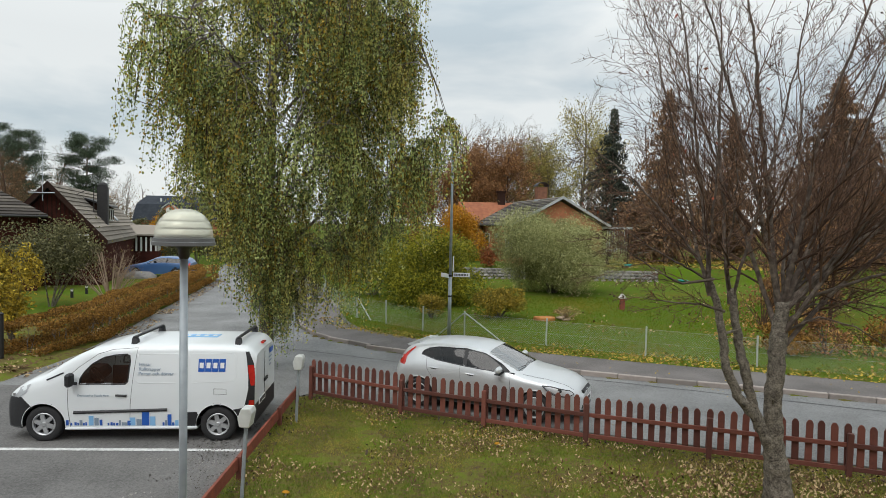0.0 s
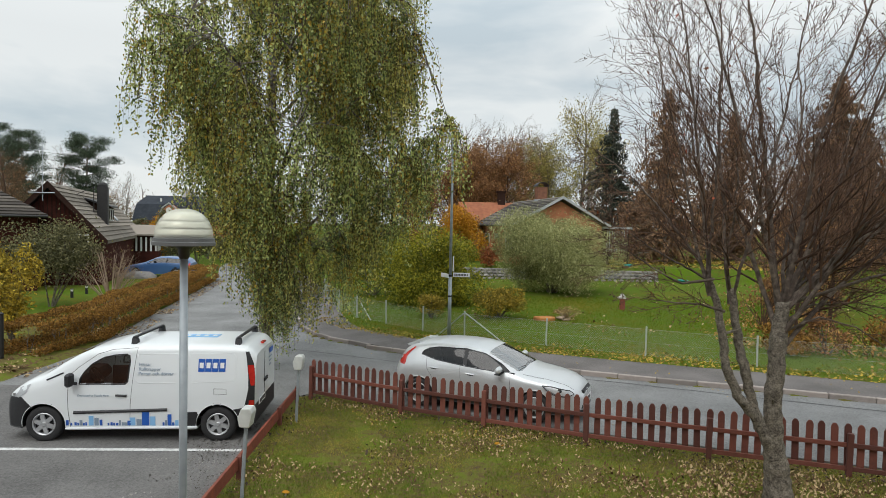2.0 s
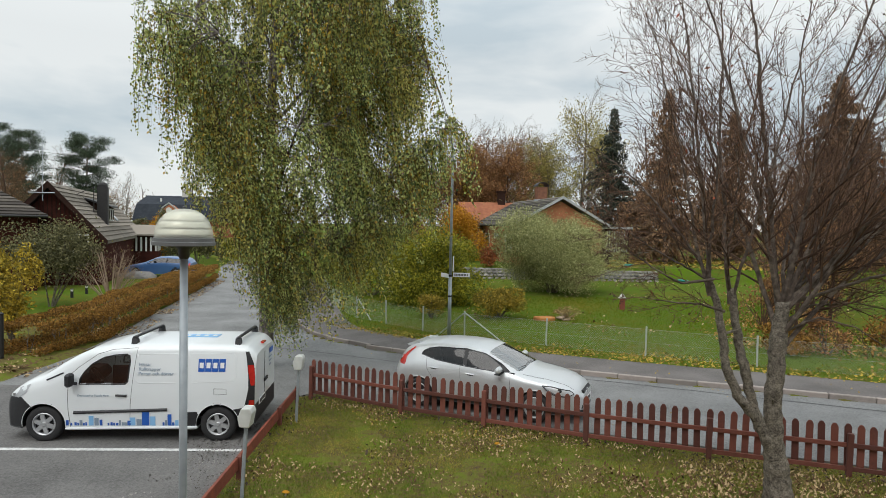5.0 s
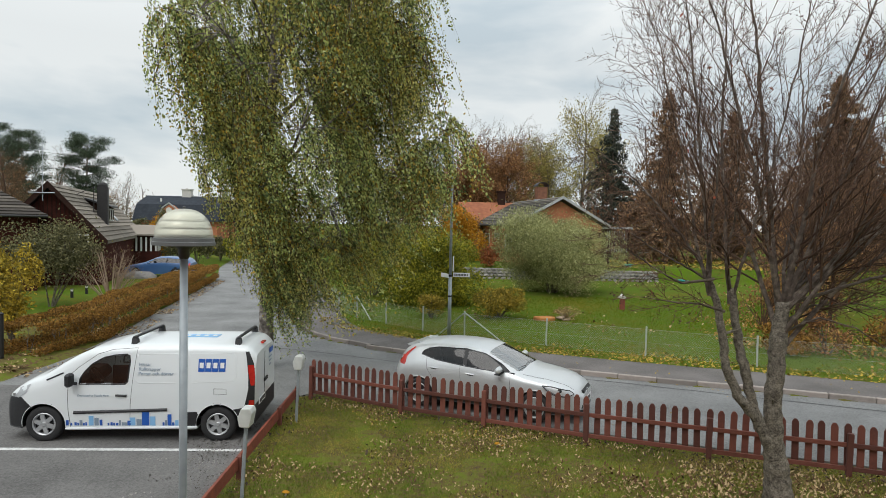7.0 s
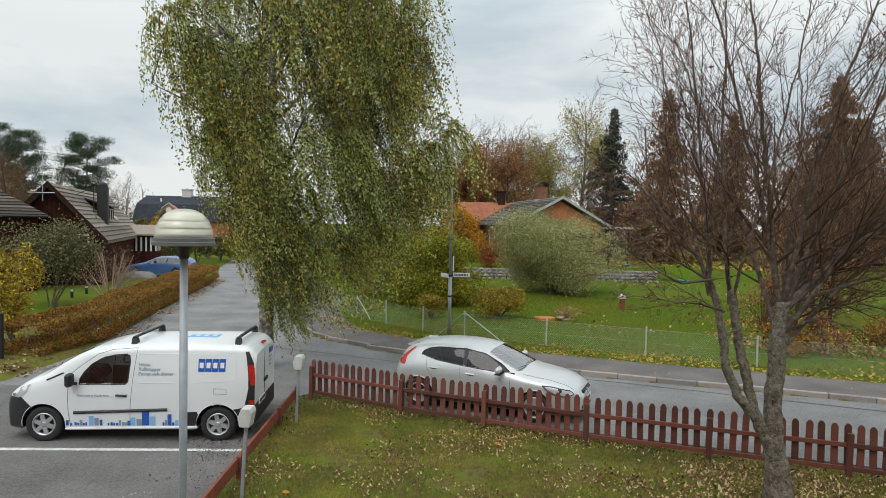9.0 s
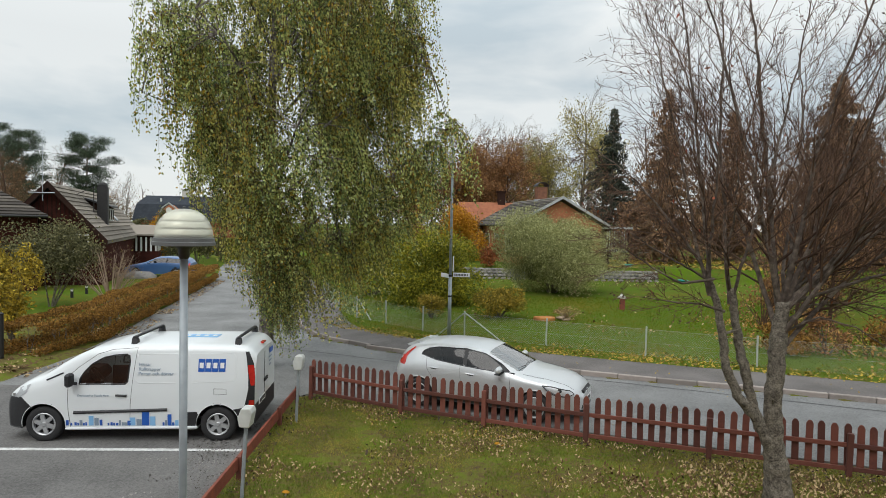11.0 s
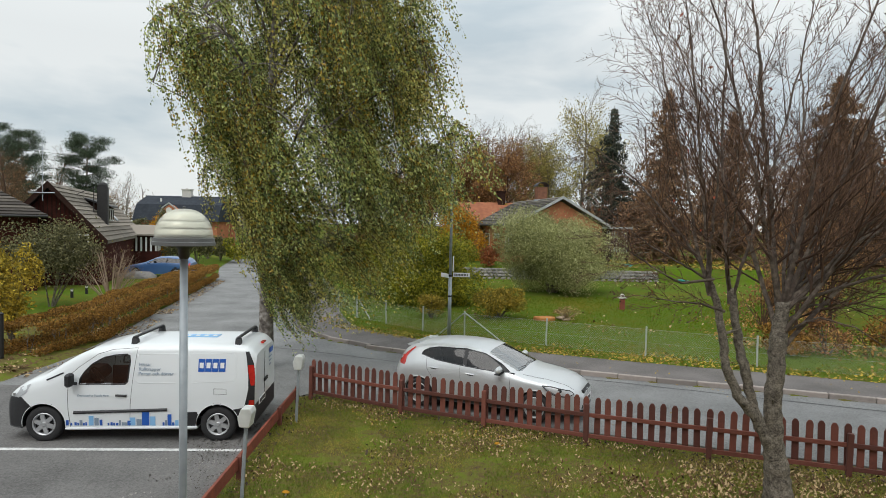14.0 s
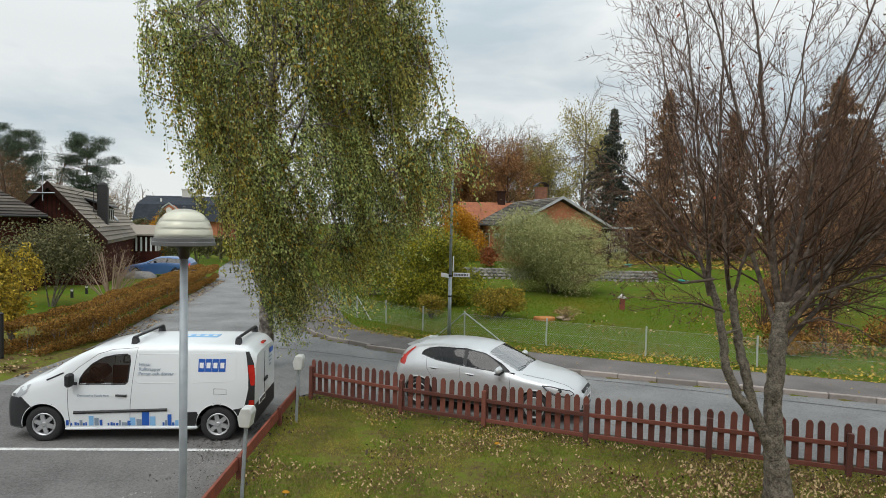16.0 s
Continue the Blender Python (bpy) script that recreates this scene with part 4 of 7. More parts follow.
# ---------- clipped hedge along the side road ----------
def build_hedge():
    hedge = thing("hedge", pose(0, 0, 0.0), "long clipped hedge with orange-brown autumn leaves", "hedge", kind="")
    line = [(-12.0, 17.6), (-11.95, 20.9), (-13.4, 28), (-15.1, 37), (-16.3, 43)]
    g = Geo()
    pts = []
    for (x0, y0), (x1, y1) in zip(line, line[1:]):
        n = int(math.hypot(x1 - x0, y1 - y0) * 4200)
        u = np.random.uniform(0, 1, n)
        cx, cy = x0 + (x1 - x0) * u, y0 + (y1 - y0) * u
        # rounded box section
        a = np.random.uniform(0, 2 * math.pi, n)
        e = 0.35
        sx, sz = np.sign(np.cos(a)) * np.abs(np.cos(a)) ** e, np.sign(np.sin(a)) * np.abs(np.sin(a)) ** e
        wv = 1 + 0.07 * np.sin(cy * 1.3) + 0.05 * np.sin(cy * 3.7 + 1)
        rr = np.random.uniform(0.72, 1.03, n) * wv
        pts.append(np.stack([cx + 0.85 * sx * rr, cy + 0.1 * np.random.normal(size=n), np.maximum(0.05, 0.57 + 0.5 * sz * rr)], 1))
    leaves_at(g, np.concatenate(pts), 0.034, 0, 0.0, 0.6)
    part("leaves", g, M["hedge_leaf"], hedge, fix=False)
    s = Geo()
    for (x0, y0), (x1, y1) in zip(line, line[1:]):
        for k in range(int(math.hypot(x1 - x0, y1 - y0) * 2.5)):
            u = rnd(0, 1)
            q = Vector((x0 + (x1 - x0) * u + rnd(-0.5, 0.5), y0 + (y1 - y0) * u, 0.0))
            branch_out(s, q, (rnd(-0.3, 0.3), rnd(-0.3, 0.3), 1), 0.85, 0.015, 1, {1: 6}, 0.7)
    tagged(part("branchwork", s, M["bark"], hedge, fix=False), kind="stuff")


build_hedge()


# ---------- houses ----------
def slab_roof(g, a, b, c, d, t=0.12, mi=0):
    """A roof plane of four corners with thickness t below it."""
    low = [(q[0], q[1], q[2] - t) for q in (a, b, c, d)]
    g.add([a, b, c, d] + low, [(0, 1, 2, 3), (7, 6, 5, 4), (0, 4, 5, 1), (1, 5, 6, 2), (2, 6, 7, 3), (3, 7, 4, 0)], mi)
    return g


def tile_courses(parent, a, b, c, d, n, m, h=0.035):
    """Overlapping tile courses on a plane: a-b is the eave, d-c the ridge."""
    a, b, c, d = (Vector(q) for q in (a, b, c, d))
    nrm = (b - a).cross(d - a).normalized()
    if nrm.z < 0:
        nrm = -nrm
    for k in range(n):
        u0, u1 = k / n, (k + 1) / n
        p = [a.lerp(d, u0), b.lerp(c, u0), b.lerp(c, u1), a.lerp(d, u1)]
        top = [p[0] + nrm * (h + 0.03), p[1] + nrm * (h + 0.03), p[2] + nrm * 0.025, p[3] + nrm * 0.025]
        low = [q + nrm * 0.004 for q in p]
        part("tile_course", Geo().add([q[:] for q in top + low], [(0, 1, 2, 3), (7, 6, 5, 4), (0, 4, 5, 1), (1, 5, 6, 2), (2, 6, 7, 3), (3, 7, 4, 0)]), M[m], parent)


def window(parent, at, w, h, frame_m="white_wood", bars=1, name="window"):
    """Frame, glass and glazing bars; local x along the wall, y out of it towards -y."""
    g = Geo()
    t = 0.07
    for c, s in (((0, 0, h - t / 2), (w, 0.1, t)), ((0, 0, t / 2), (w, 0.1, t)), ((-w / 2 + t / 2, 0, h / 2), (t, 0.1, h - 2 * t)), ((w / 2 - t / 2, 0, h / 2), (t, 0.1, h - 2 * t))):
        g.box(c, s)
    fr = part(name, g, M[frame_m], parent, at=at)
    part("pane", Geo().box((0, 0.02, h / 2), (w - 2 * t, 0.01, h - 2 * t)), M["dark_glass"], fr)
    # near-black sheet stands in for the unlit room behind the pane
    part("blind", Geo().box((0, 0.09, h / 2), (w - 2 * t, 0.01, h - 2 * t)), M["cloth"], fr)
    for k in range(bars):
        part("glazing_bar", Geo().box(((k + 1) * w / (bars + 1) - w / 2, -0.01, h / 2), (0.05, 0.05, h - 2 * t)), M[frame_m], fr)
    return fr


def gable_walls(g, x0, x1, y0, y1, z0, ze, za, t=0.25, mi=0):
    """Four walls of a gabled house with the ridge along y."""
    xm = (x0 + x1) / 2
    for y in (y0, y1 - t):
        g.prism([(x0, z0), (x1, z0), (x1, ze), (xm, za), (x0, ze)], y, y + t, axis="y", mi=mi)
    for x in (x0, x1 - t):
        g.box((x + t / 2, (y0 + y1) / 2, (z0 + ze) / 2), (t, y1 - y0 - 2 * t - 0.004, ze - z0), mi)
    return g


def build_brick_house():
    h = thing("house", pose(8.6, 45.9, 0.9, 0, 0, 10.8), "orange brick bungalow with grey tiled gable roof above garden wall", "house")
    W, L, E, A = 3.3, 10.6, 3.35, 5.12
    part("wall", gable_walls(Geo(), -W, W, 0.0, L, -0.3, E, A), M["brick_orange"], h)
    part("plinth", Geo().box((0, L / 2, 0.1), (2 * W + 0.08, L + 0.08, 0.5)), M["plaster"], h)
    g = Geo()
    ro, rz = W + 0.5, E - 0.02
    roof = part("roof", slab_roof(slab_roof(g, (-ro, -0.45, rz), (-ro, L + 0.4, rz), (-0.004, L + 0.4, A + 0.3), (-0.004, -0.45, A + 0.3)), (ro, -0.45, rz), (ro, L + 0.4, rz), (0.004, L + 0.4, A + 0.3), (0.004, -0.45, A + 0.3)), M["roof_grey"], h, "grey tiled roof")
    tile_courses(roof, (-ro, -0.45, rz), (-ro, L + 0.4, rz), (-0.004, L + 0.4, A + 0.3), (-0.004, -0.45, A + 0.3), 14, "roof_grey")
    tile_courses(roof, (ro, L + 0.4, rz), (ro, -0.45, rz), (0.004, -0.45, A + 0.3), (0.004, L + 0.4, A + 0.3), 14, "roof_grey")
    for sg in (1, -1):
        q = [(sg * (ro + 0.02), -0.50, rz - 0.14), (sg * (ro + 0.02), -0.50, rz + 0.07), (0, -0.50, A + 0.37), (0, -0.50, A + 0.16)]
        part("barge_board", Geo().add(q + [(x, y + 0.06, z) for x, y, z in q], [(0, 1, 2, 3), (7, 6, 5, 4), (0, 4, 5, 1), (1, 5, 6, 2), (2, 6, 7, 3), (3, 7, 4, 0)]), M["barge_grey"], h, "pale grey barge board")
        part("gutter", Geo().tube([(sg * (ro + 0.06), -0.4, rz - 0.06), (sg * (ro + 0.06), L + 0.4, rz - 0.06)], [0.07, 0.07], 8), M["black_metal"], h)
    part("downpipe", Geo().tube([(-ro, L, rz - 0.1), (-W - 0.1, L - 0.1, rz - 0.5), (-W - 0.1, L - 0.1, 0)], [0.05] * 3, 8), M["black_metal"], h)
    ch = part("chimney", Geo().box((0.1, 4.6, 5.6), (0.8, 0.75, 1.6)), M["chimney_brick"], h, "brick chimney with curved metal cowl")
    cowl = [(0.1 + 0.48 * math.cos(a), 6.45 + 0.36 * math.sin(a)) for a in np.linspace(0, math.pi, 10)]
    cowl += [(0.1 + 0.44 * math.cos(a), 6.45 + 0.32 * math.sin(a)) for a in np.linspace(math.pi, 0, 10)]
    part("cowl", Geo().prism(cowl, 4.15, 5.05, axis="y"), M["black_metal"], ch)
    part("flashing", Geo().box((0.1, 4.6, 5.25), (0.85, 0.85, 0.35)), M["galv"], ch)
    for y, w in ((2.0, 1.6), (5.2, 1.3), (8.3, 1.5)):
        window(h, pose(-W - 0.02, y, 1.25, 0, 0, -90), w, 1.35)
    # flat porch roof beside the gable, with posts and a railing
    part("porch_roof", Geo().box((W + 1.25, 2.0, E - 0.12), (2.4, 4.2, 0.16)), M["barge_grey"], h)
    for x in (W + 0.6, W + 2.2):
        part("porch_post", Geo().box((x, 0.1, 1.6), (0.1, 0.1, 3.2)), M["brown_board"], h)
    for k in range(9):
        part("railing_bar", Geo().box((W + 0.5 + 0.2 * k, 0.1, 2.2), (0.05, 0.04, 1.6)), M["barge_grey"], h)
    part("porch_back", Geo().box((W + 1.2, 4.1, 1.5), (2.4, 0.15, 3.3)), M["brown_board"], h)


M["chimney_brick"] = mat("brown_brick", (0.28, 0.13, 0.08), (0.17, 0.085, 0.06), 6, 0.9, bump=0.4)
M["barge_grey"] = mat("grey_barge_paint", (0.42, 0.43, 0.43), (0.33, 0.34, 0.34), 5, 0.6, bump=0.1)


def build_far_red_house():
    h = thing("house", pose(6.4, 61, 0.95, 0, 0, 90), "far brick house with orange-red tiled roof", "house")
    part("wall", gable_walls(Geo(), -3.2, 3.2, -3.6, 4.6, -0.5, 3.4, 5.3), M["brick_orange"], h)
    roof = part("roof", slab_roof(slab_roof(Geo(), (-3.6, -4, 3.3), (-3.6, 5, 3.3), (-0.004, 5, 5.45), (-0.004, -4, 5.45)), (3.6, -4, 3.3), (3.6, 5, 3.3), (0.004, 5, 5.45), (0.004, -4, 5.45)), M["roof_red"], h, "orange-red tiled roof")
    part("chimney", Geo().box((0, 0.8, 5.7), (0.8, 0.7, 1.5)).box((0, 0.8, 6.5), (1.0, 0.9, 0.12)), M["brown_board"], h)
    part("dormer", Geo().prism([(-0.8, 3.9), (0.8, 3.9), (0.8, 4.4), (0, 5.2), (-0.8, 4.4)], -2.9, -1.0, axis="x"), M["plaster"], h, "pale gabled dormer")
    pole = thing("flagpole", pose(7.25, 71, 1.4), "tall white wooden flagpole", "flagpole")
    part("pole", Geo().tube([(0, 0, 0), (0, 0, 8.6)], [0.07, 0.045], 8).lathe([(0.01, 8.6), (0.08, 8.66), (0.01, 8.74)], 10), M["white_wood"], pole)


def build_dark_house():
    h = thing("house", pose(-22.6, 35.5, 0.1, 0, 0, 20.07), "dark red-brown wooden house with steep weathered tile roof", "house")
    xe, L, ze, za = 3.0, 20.0, 2.62, 5.95
    part("wall", gable_walls(Geo(), -2.75, 2.75, 0.5, L - 0.4, -0.2, 2.75, 5.55), M["falu_red"], h, "dark red board walls")
    for k in range(26):
        x = -2.7 + 5.4 * k / 25
        zt = 5.5 - abs(x) * 1.02
        part("board_batten", Geo().box((x, 0.485, zt / 2), (0.045, 0.025, zt)), M["brown_board"], h)
    right = [(xe, 0, ze), (xe, L, ze), (0.004, L, za), (0.004, 0, za)]
    left = [(-xe, 0, ze), (-xe, L, ze), (-0.004, L, za), (-0.004, 0, za)]
    roof = part("roof", slab_roof(slab_roof(Geo(), *right, t=0.16), *left, t=0.16), M["roof_brown"], h, "weathered grey-brown tiled roof")
    tile_courses(roof, (xe, L, ze), (xe, 0, ze), (0.004, 0, za), (0.004, L, za), 13, "roof_brown", 0.05)
    for sg in (1, -1):
        q = [(sg * (xe + 0.05), -0.04, ze - 0.30), (sg * (xe + 0.05), -0.04, ze + 0.06), (0, -0.04, za + 0.1), (0, -0.04, za - 0.30)]
        part("barge_board", Geo().add(q + [(x, y + 0.05, z) for x, y, z in q], [(0, 1, 2, 3), (7, 6, 5, 4), (0, 4, 5, 1), (1, 5, 6, 2), (2, 6, 7, 3), (3, 7, 4, 0)]), M["brown_board"], h)
    window(h, pose(1.2, 0.46, 1.9), 1.6, 1.1)
    window(h, pose(-1.2, 0.46, 1.9), 1.2, 1.1)
    # shed dormer with a white window
    y0, y1 = 6.6, 9.6
    dm = part("dormer", Geo().prism([(0.55, 5.25), (2.05, 4.75), (2.05, 3.60)], y0, y1, axis="y"), M["brown_board"], h, "dark board dormer with flat roof")
    part("dormer_roof", Geo().prism([(0.40, 5.42), (2.30, 4.82), (2.30, 4.72), (0.40, 5.32)], y0 - 0.2, y1 + 0.2, axis="y"), M["black_metal"], dm)
    for k in range(3):
        part("dormer_window", Geo().box((2.07, y0 + 0.5 + 0.95 * k, 4.22), (0.05, 0.55, 0.85)), M["white_wood"], dm)
        part("dormer_pane", Geo().box((2.09, y0 + 0.5 + 0.95 * k, 4.22), (0.04, 0.35, 0.68)), M["dark_glass"], dm)
    st = part("chimney", Geo().box((1.95, 5.7, 4.75), (0.62, 0.62, 2.6)).box((1.95, 5.7, 6.1), (0.5, 0.5, 0.14)), M["black_metal"], h, "black sheet-metal chimney")
    part("chimney_cap", Geo().lathe([(0.3, 6.2), (0.22, 6.3), (0.02, 6.36)], 12, (1.95, 5.7, 0)), M["black_metal"], st)
    part("roof_ladder", Geo().tube([(1.5, 5.1, 4.4), (1.5, 5.1, 6.0)], [0.03, 0.03], 5).tube([(0.5, 5.2, 5.5), (1.5, 5.1, 6.0)], [0.02, 0.02], 5), M["black_metal"], h)
    sl = part("skylight", Geo().box((0, 0, 0), (0.9, 0.8, 0.1)), M["galv"], h, at=pose(1.72, 11.6, 4.14, 0, 48, 0))
    part("skylight_pane", Geo().box((0, 0, 0.055), (0.74, 0.64, 0.012)), M["chrome"], sl)
    # glazed porch at the far end
    py = 16.2
    pw = part("porch", Geo().box((3.7, py, 0.65), (1.7, 2.6, 1.4)), M["falu_red"], h, "red board porch with white windows")
    part("porch_head", Geo().box((3.7, py, 2.62), (1.7, 2.6, 0.25)), M["brown_board"], pw)
    part("porch_room", Geo().box((3.6, py, 1.9), (1.4, 2.3, 1.2)), M["brown_board"], pw)
    for k in range(5):
        part("mullion", Geo().box((2.95 + 0.36 * k, py - 1.28, 1.92), (0.13, 0.06, 1.14)), M["white_wood"], pw)
    for k in range(4):
        part("mullion", Geo().box((4.53, py - 1.0 + 0.7 * k, 1.92), (0.06, 0.13, 1.14)), M["white_wood"], pw)
    rf = Geo()
    slab_roof(rf, (2.2, py - 1.55, 2.75), (4.85, py - 1.55, 2.75), (4.55, py, 3.5), (2.2, py, 3.5))
    slab_roof(rf, (2.2, py + 1.55, 2.75), (4.85, py + 1.55, 2.75), (4.55, py + 0.004, 3.5), (2.2, py + 0.004, 3.5))
    part("porch_roof", rf, M["roof_brown"], pw)
    # aerial mast on the gable
    ae = thing("roof_aerial", pose(-22.75, 35.3, 5.3), "thin steel aerial mast at a gable", "aerial")
    part("mast", Geo().tube([(0, 0, -0.3), (0, 0, 3.3)], [0.022, 0.016], 6), M["galv"], ae)
    for z in (3.0, 2.6):
        part("element", Geo().tube([(-0.35, 0, z), (0.35, 0, z)], [0.012, 0.012], 5), M["galv"], ae)
    part("bracket", Geo().tube([(-0.75, -0.1, 0.15), (0.75, -0.1, 0.15)], [0.03, 0.03], 5), M["galv"], ae)


def build_hip_house():
    h = thing("house", pose(-21.0, 33.0, 0.1, 0, 0, 32), "low dark house with hipped grey tile roof", "house")
    part("wall", Geo().box((-6.5, 4.9, 2.0), (12.0, 8.4, 4.0)), M["falu_red"], h)
    e = [(-13.0, 0, 4.05), (0, 0, 4.05), (0, 9.6, 4.05), (-13.0, 9.6, 4.05)]
    r0, r1 = (-8.4, 4.8, 6.7), (-4.6, 4.8, 6.7)
    g = Geo().add(e + [r0, r1], [(0, 1, 5, 4), (1, 2, 5), (2, 3, 4, 5), (3, 0, 4), (3, 2, 1, 0)])
    roof = part("roof", g, M["roof_dark"], h, "dark grey tiled hip roof")
    n = 16
    for k in range(n):
        u0, u1 = k / n, (k + 1) / n
        A, B, C, D2 = Vector(e[0]), Vector(e[1]), Vector(r1), Vector(r0)
        p = [A.lerp(D2, u0), B.lerp(C, u0), B.lerp(C, u1), A.lerp(D2, u1)]
        up = Vector((0, -0.35, 0.94))
        q = [p[0] + up * 0.075, p[1] + up * 0.075, p[2] + up * 0.02, p[3] + up * 0.02]
        part("tile_course", Geo().add([v[:] for v in q + [w + up * 0.003 for w in p]], [(0, 1, 2, 3), (0, 4, 5, 1), (1, 5, 6, 2), (3, 7, 4, 0), (7, 6, 5, 4)]), M["roof_dark"], roof)
    part("gutter", Geo().tube([(-13.0, -0.06, 4.0), (0, -0.06, 4.0)], [0.07, 0.07], 8), M["black_metal"], h)
    window(h, pose(-3.2, 0.64, 2.2), 1.4, 1.2)


def build_slate_house():
    h = thing("house", pose(-38.6, 90, 0.3, 0, 0, 0), "far red house with dark slate mansard roof", "house")
    part("wall", Geo().box((0, 4, 2), (11.6, 8, 4.2)), M["brick_orange"], h, "orange-red walls")
    prof = [(-0.6, 3.6), (0.7, 6.0), (4, 7.35), (7.3, 6.0), (8.6, 3.6)]
    part("roof", Geo().prism(prof, -6.2, 6.2, axis="x"), M["roof_slate"], h, "dark slate mansard roof")
    gb = part("front_gable", Geo().prism([(-2.0, 2.0), (0.6, 2.0), (0.6, 4.2), (0.2, 5.3), (-0.7, 5.9), (-1.6, 5.3), (-2.0, 4.2)], -1.0, 3.0, axis="y"), M["brick_orange"], h, "orange-red curved gable")
    rim = [(-2.3, 3.7), (-2.05, 4.4), (-1.65, 5.45), (-0.7, 6.15), (0.25, 5.45), (0.65, 4.4), (0.9, 3.7)]
    part("gable_trim", Geo().tube([(x, -1.05, z) for x, z in rim], [0.12] * 7, 6), M["barge_grey"], gb)
    part("round_vent", Geo().lathe([(0.01, -1.06), (0.42, -1.06), (0.42, -1.0)], 20, (-0.7, 0, 5.1), axis="y"), M["white_wood"], gb)
    window(gb, pose(-0.7, -1.03, 3.0), 1.0, 1.2)
    part("chimney", Geo().box((-0.1, 4, 7.7), (1.3, 0.9, 1.4)).box((-0.1, 4, 8.35), (1.5, 1.1, 0.15)), M["plaster"], h, "pale rendered chimney")
    part("roof_aerial", Geo().tube([(1.6, 4, 7.2), (1.6, 4, 10.2)], [0.05, 0.04], 5).tube([(1.0, 4, 10), (2.4, 4, 10)], [0.03, 0.03], 5), M["galv"], h)
    part("vent_pipe", Geo().tube([(-3.0, 1.6, 6.2), (-3.0, 1.6, 6.9)], [0.14, 0.14], 8), M["white_wood"], h)


build_brick_house()
build_far_red_house()
build_dark_house()
build_hip_house()
build_slate_house()


# ---------- own building, unseen: plain wall added behind the camera ---
g = Geo().box((0, -0.45, 3.2), (26, 0.3, 6.8))
# dark brick chosen to dim what the car windows mirror
tagged(part("wall_south", g, M["chimney_brick"]), "unseen wall of the viewer's building, dark to dim reflections", "wall", kind="structure")


# ---------- vehicles ----------
def lerp_table(rows, x):
    """Smooth look-up in rows of (x, value) in rising x."""
    if x <= rows[0][0]:
        return rows[0][1]
    for (a, u), (b, w) in zip(rows, rows[1:]):
        if a <= x <= b:
            t = (x - a) / (b - a)
            return u + (w - u) * t
    return rows[-1][1]


def in_poly(x, y, poly):
    inside, j = False, len(poly) - 1
    for i in range(len(poly)):
        (xi, yi), (xj, yj) = poly[i], poly[j]
        if (yi > y) != (yj > y) and x < (xj - xi) * (y - yi) / (yj - yi) + xi:
            inside = not inside
        j = i
    return inside


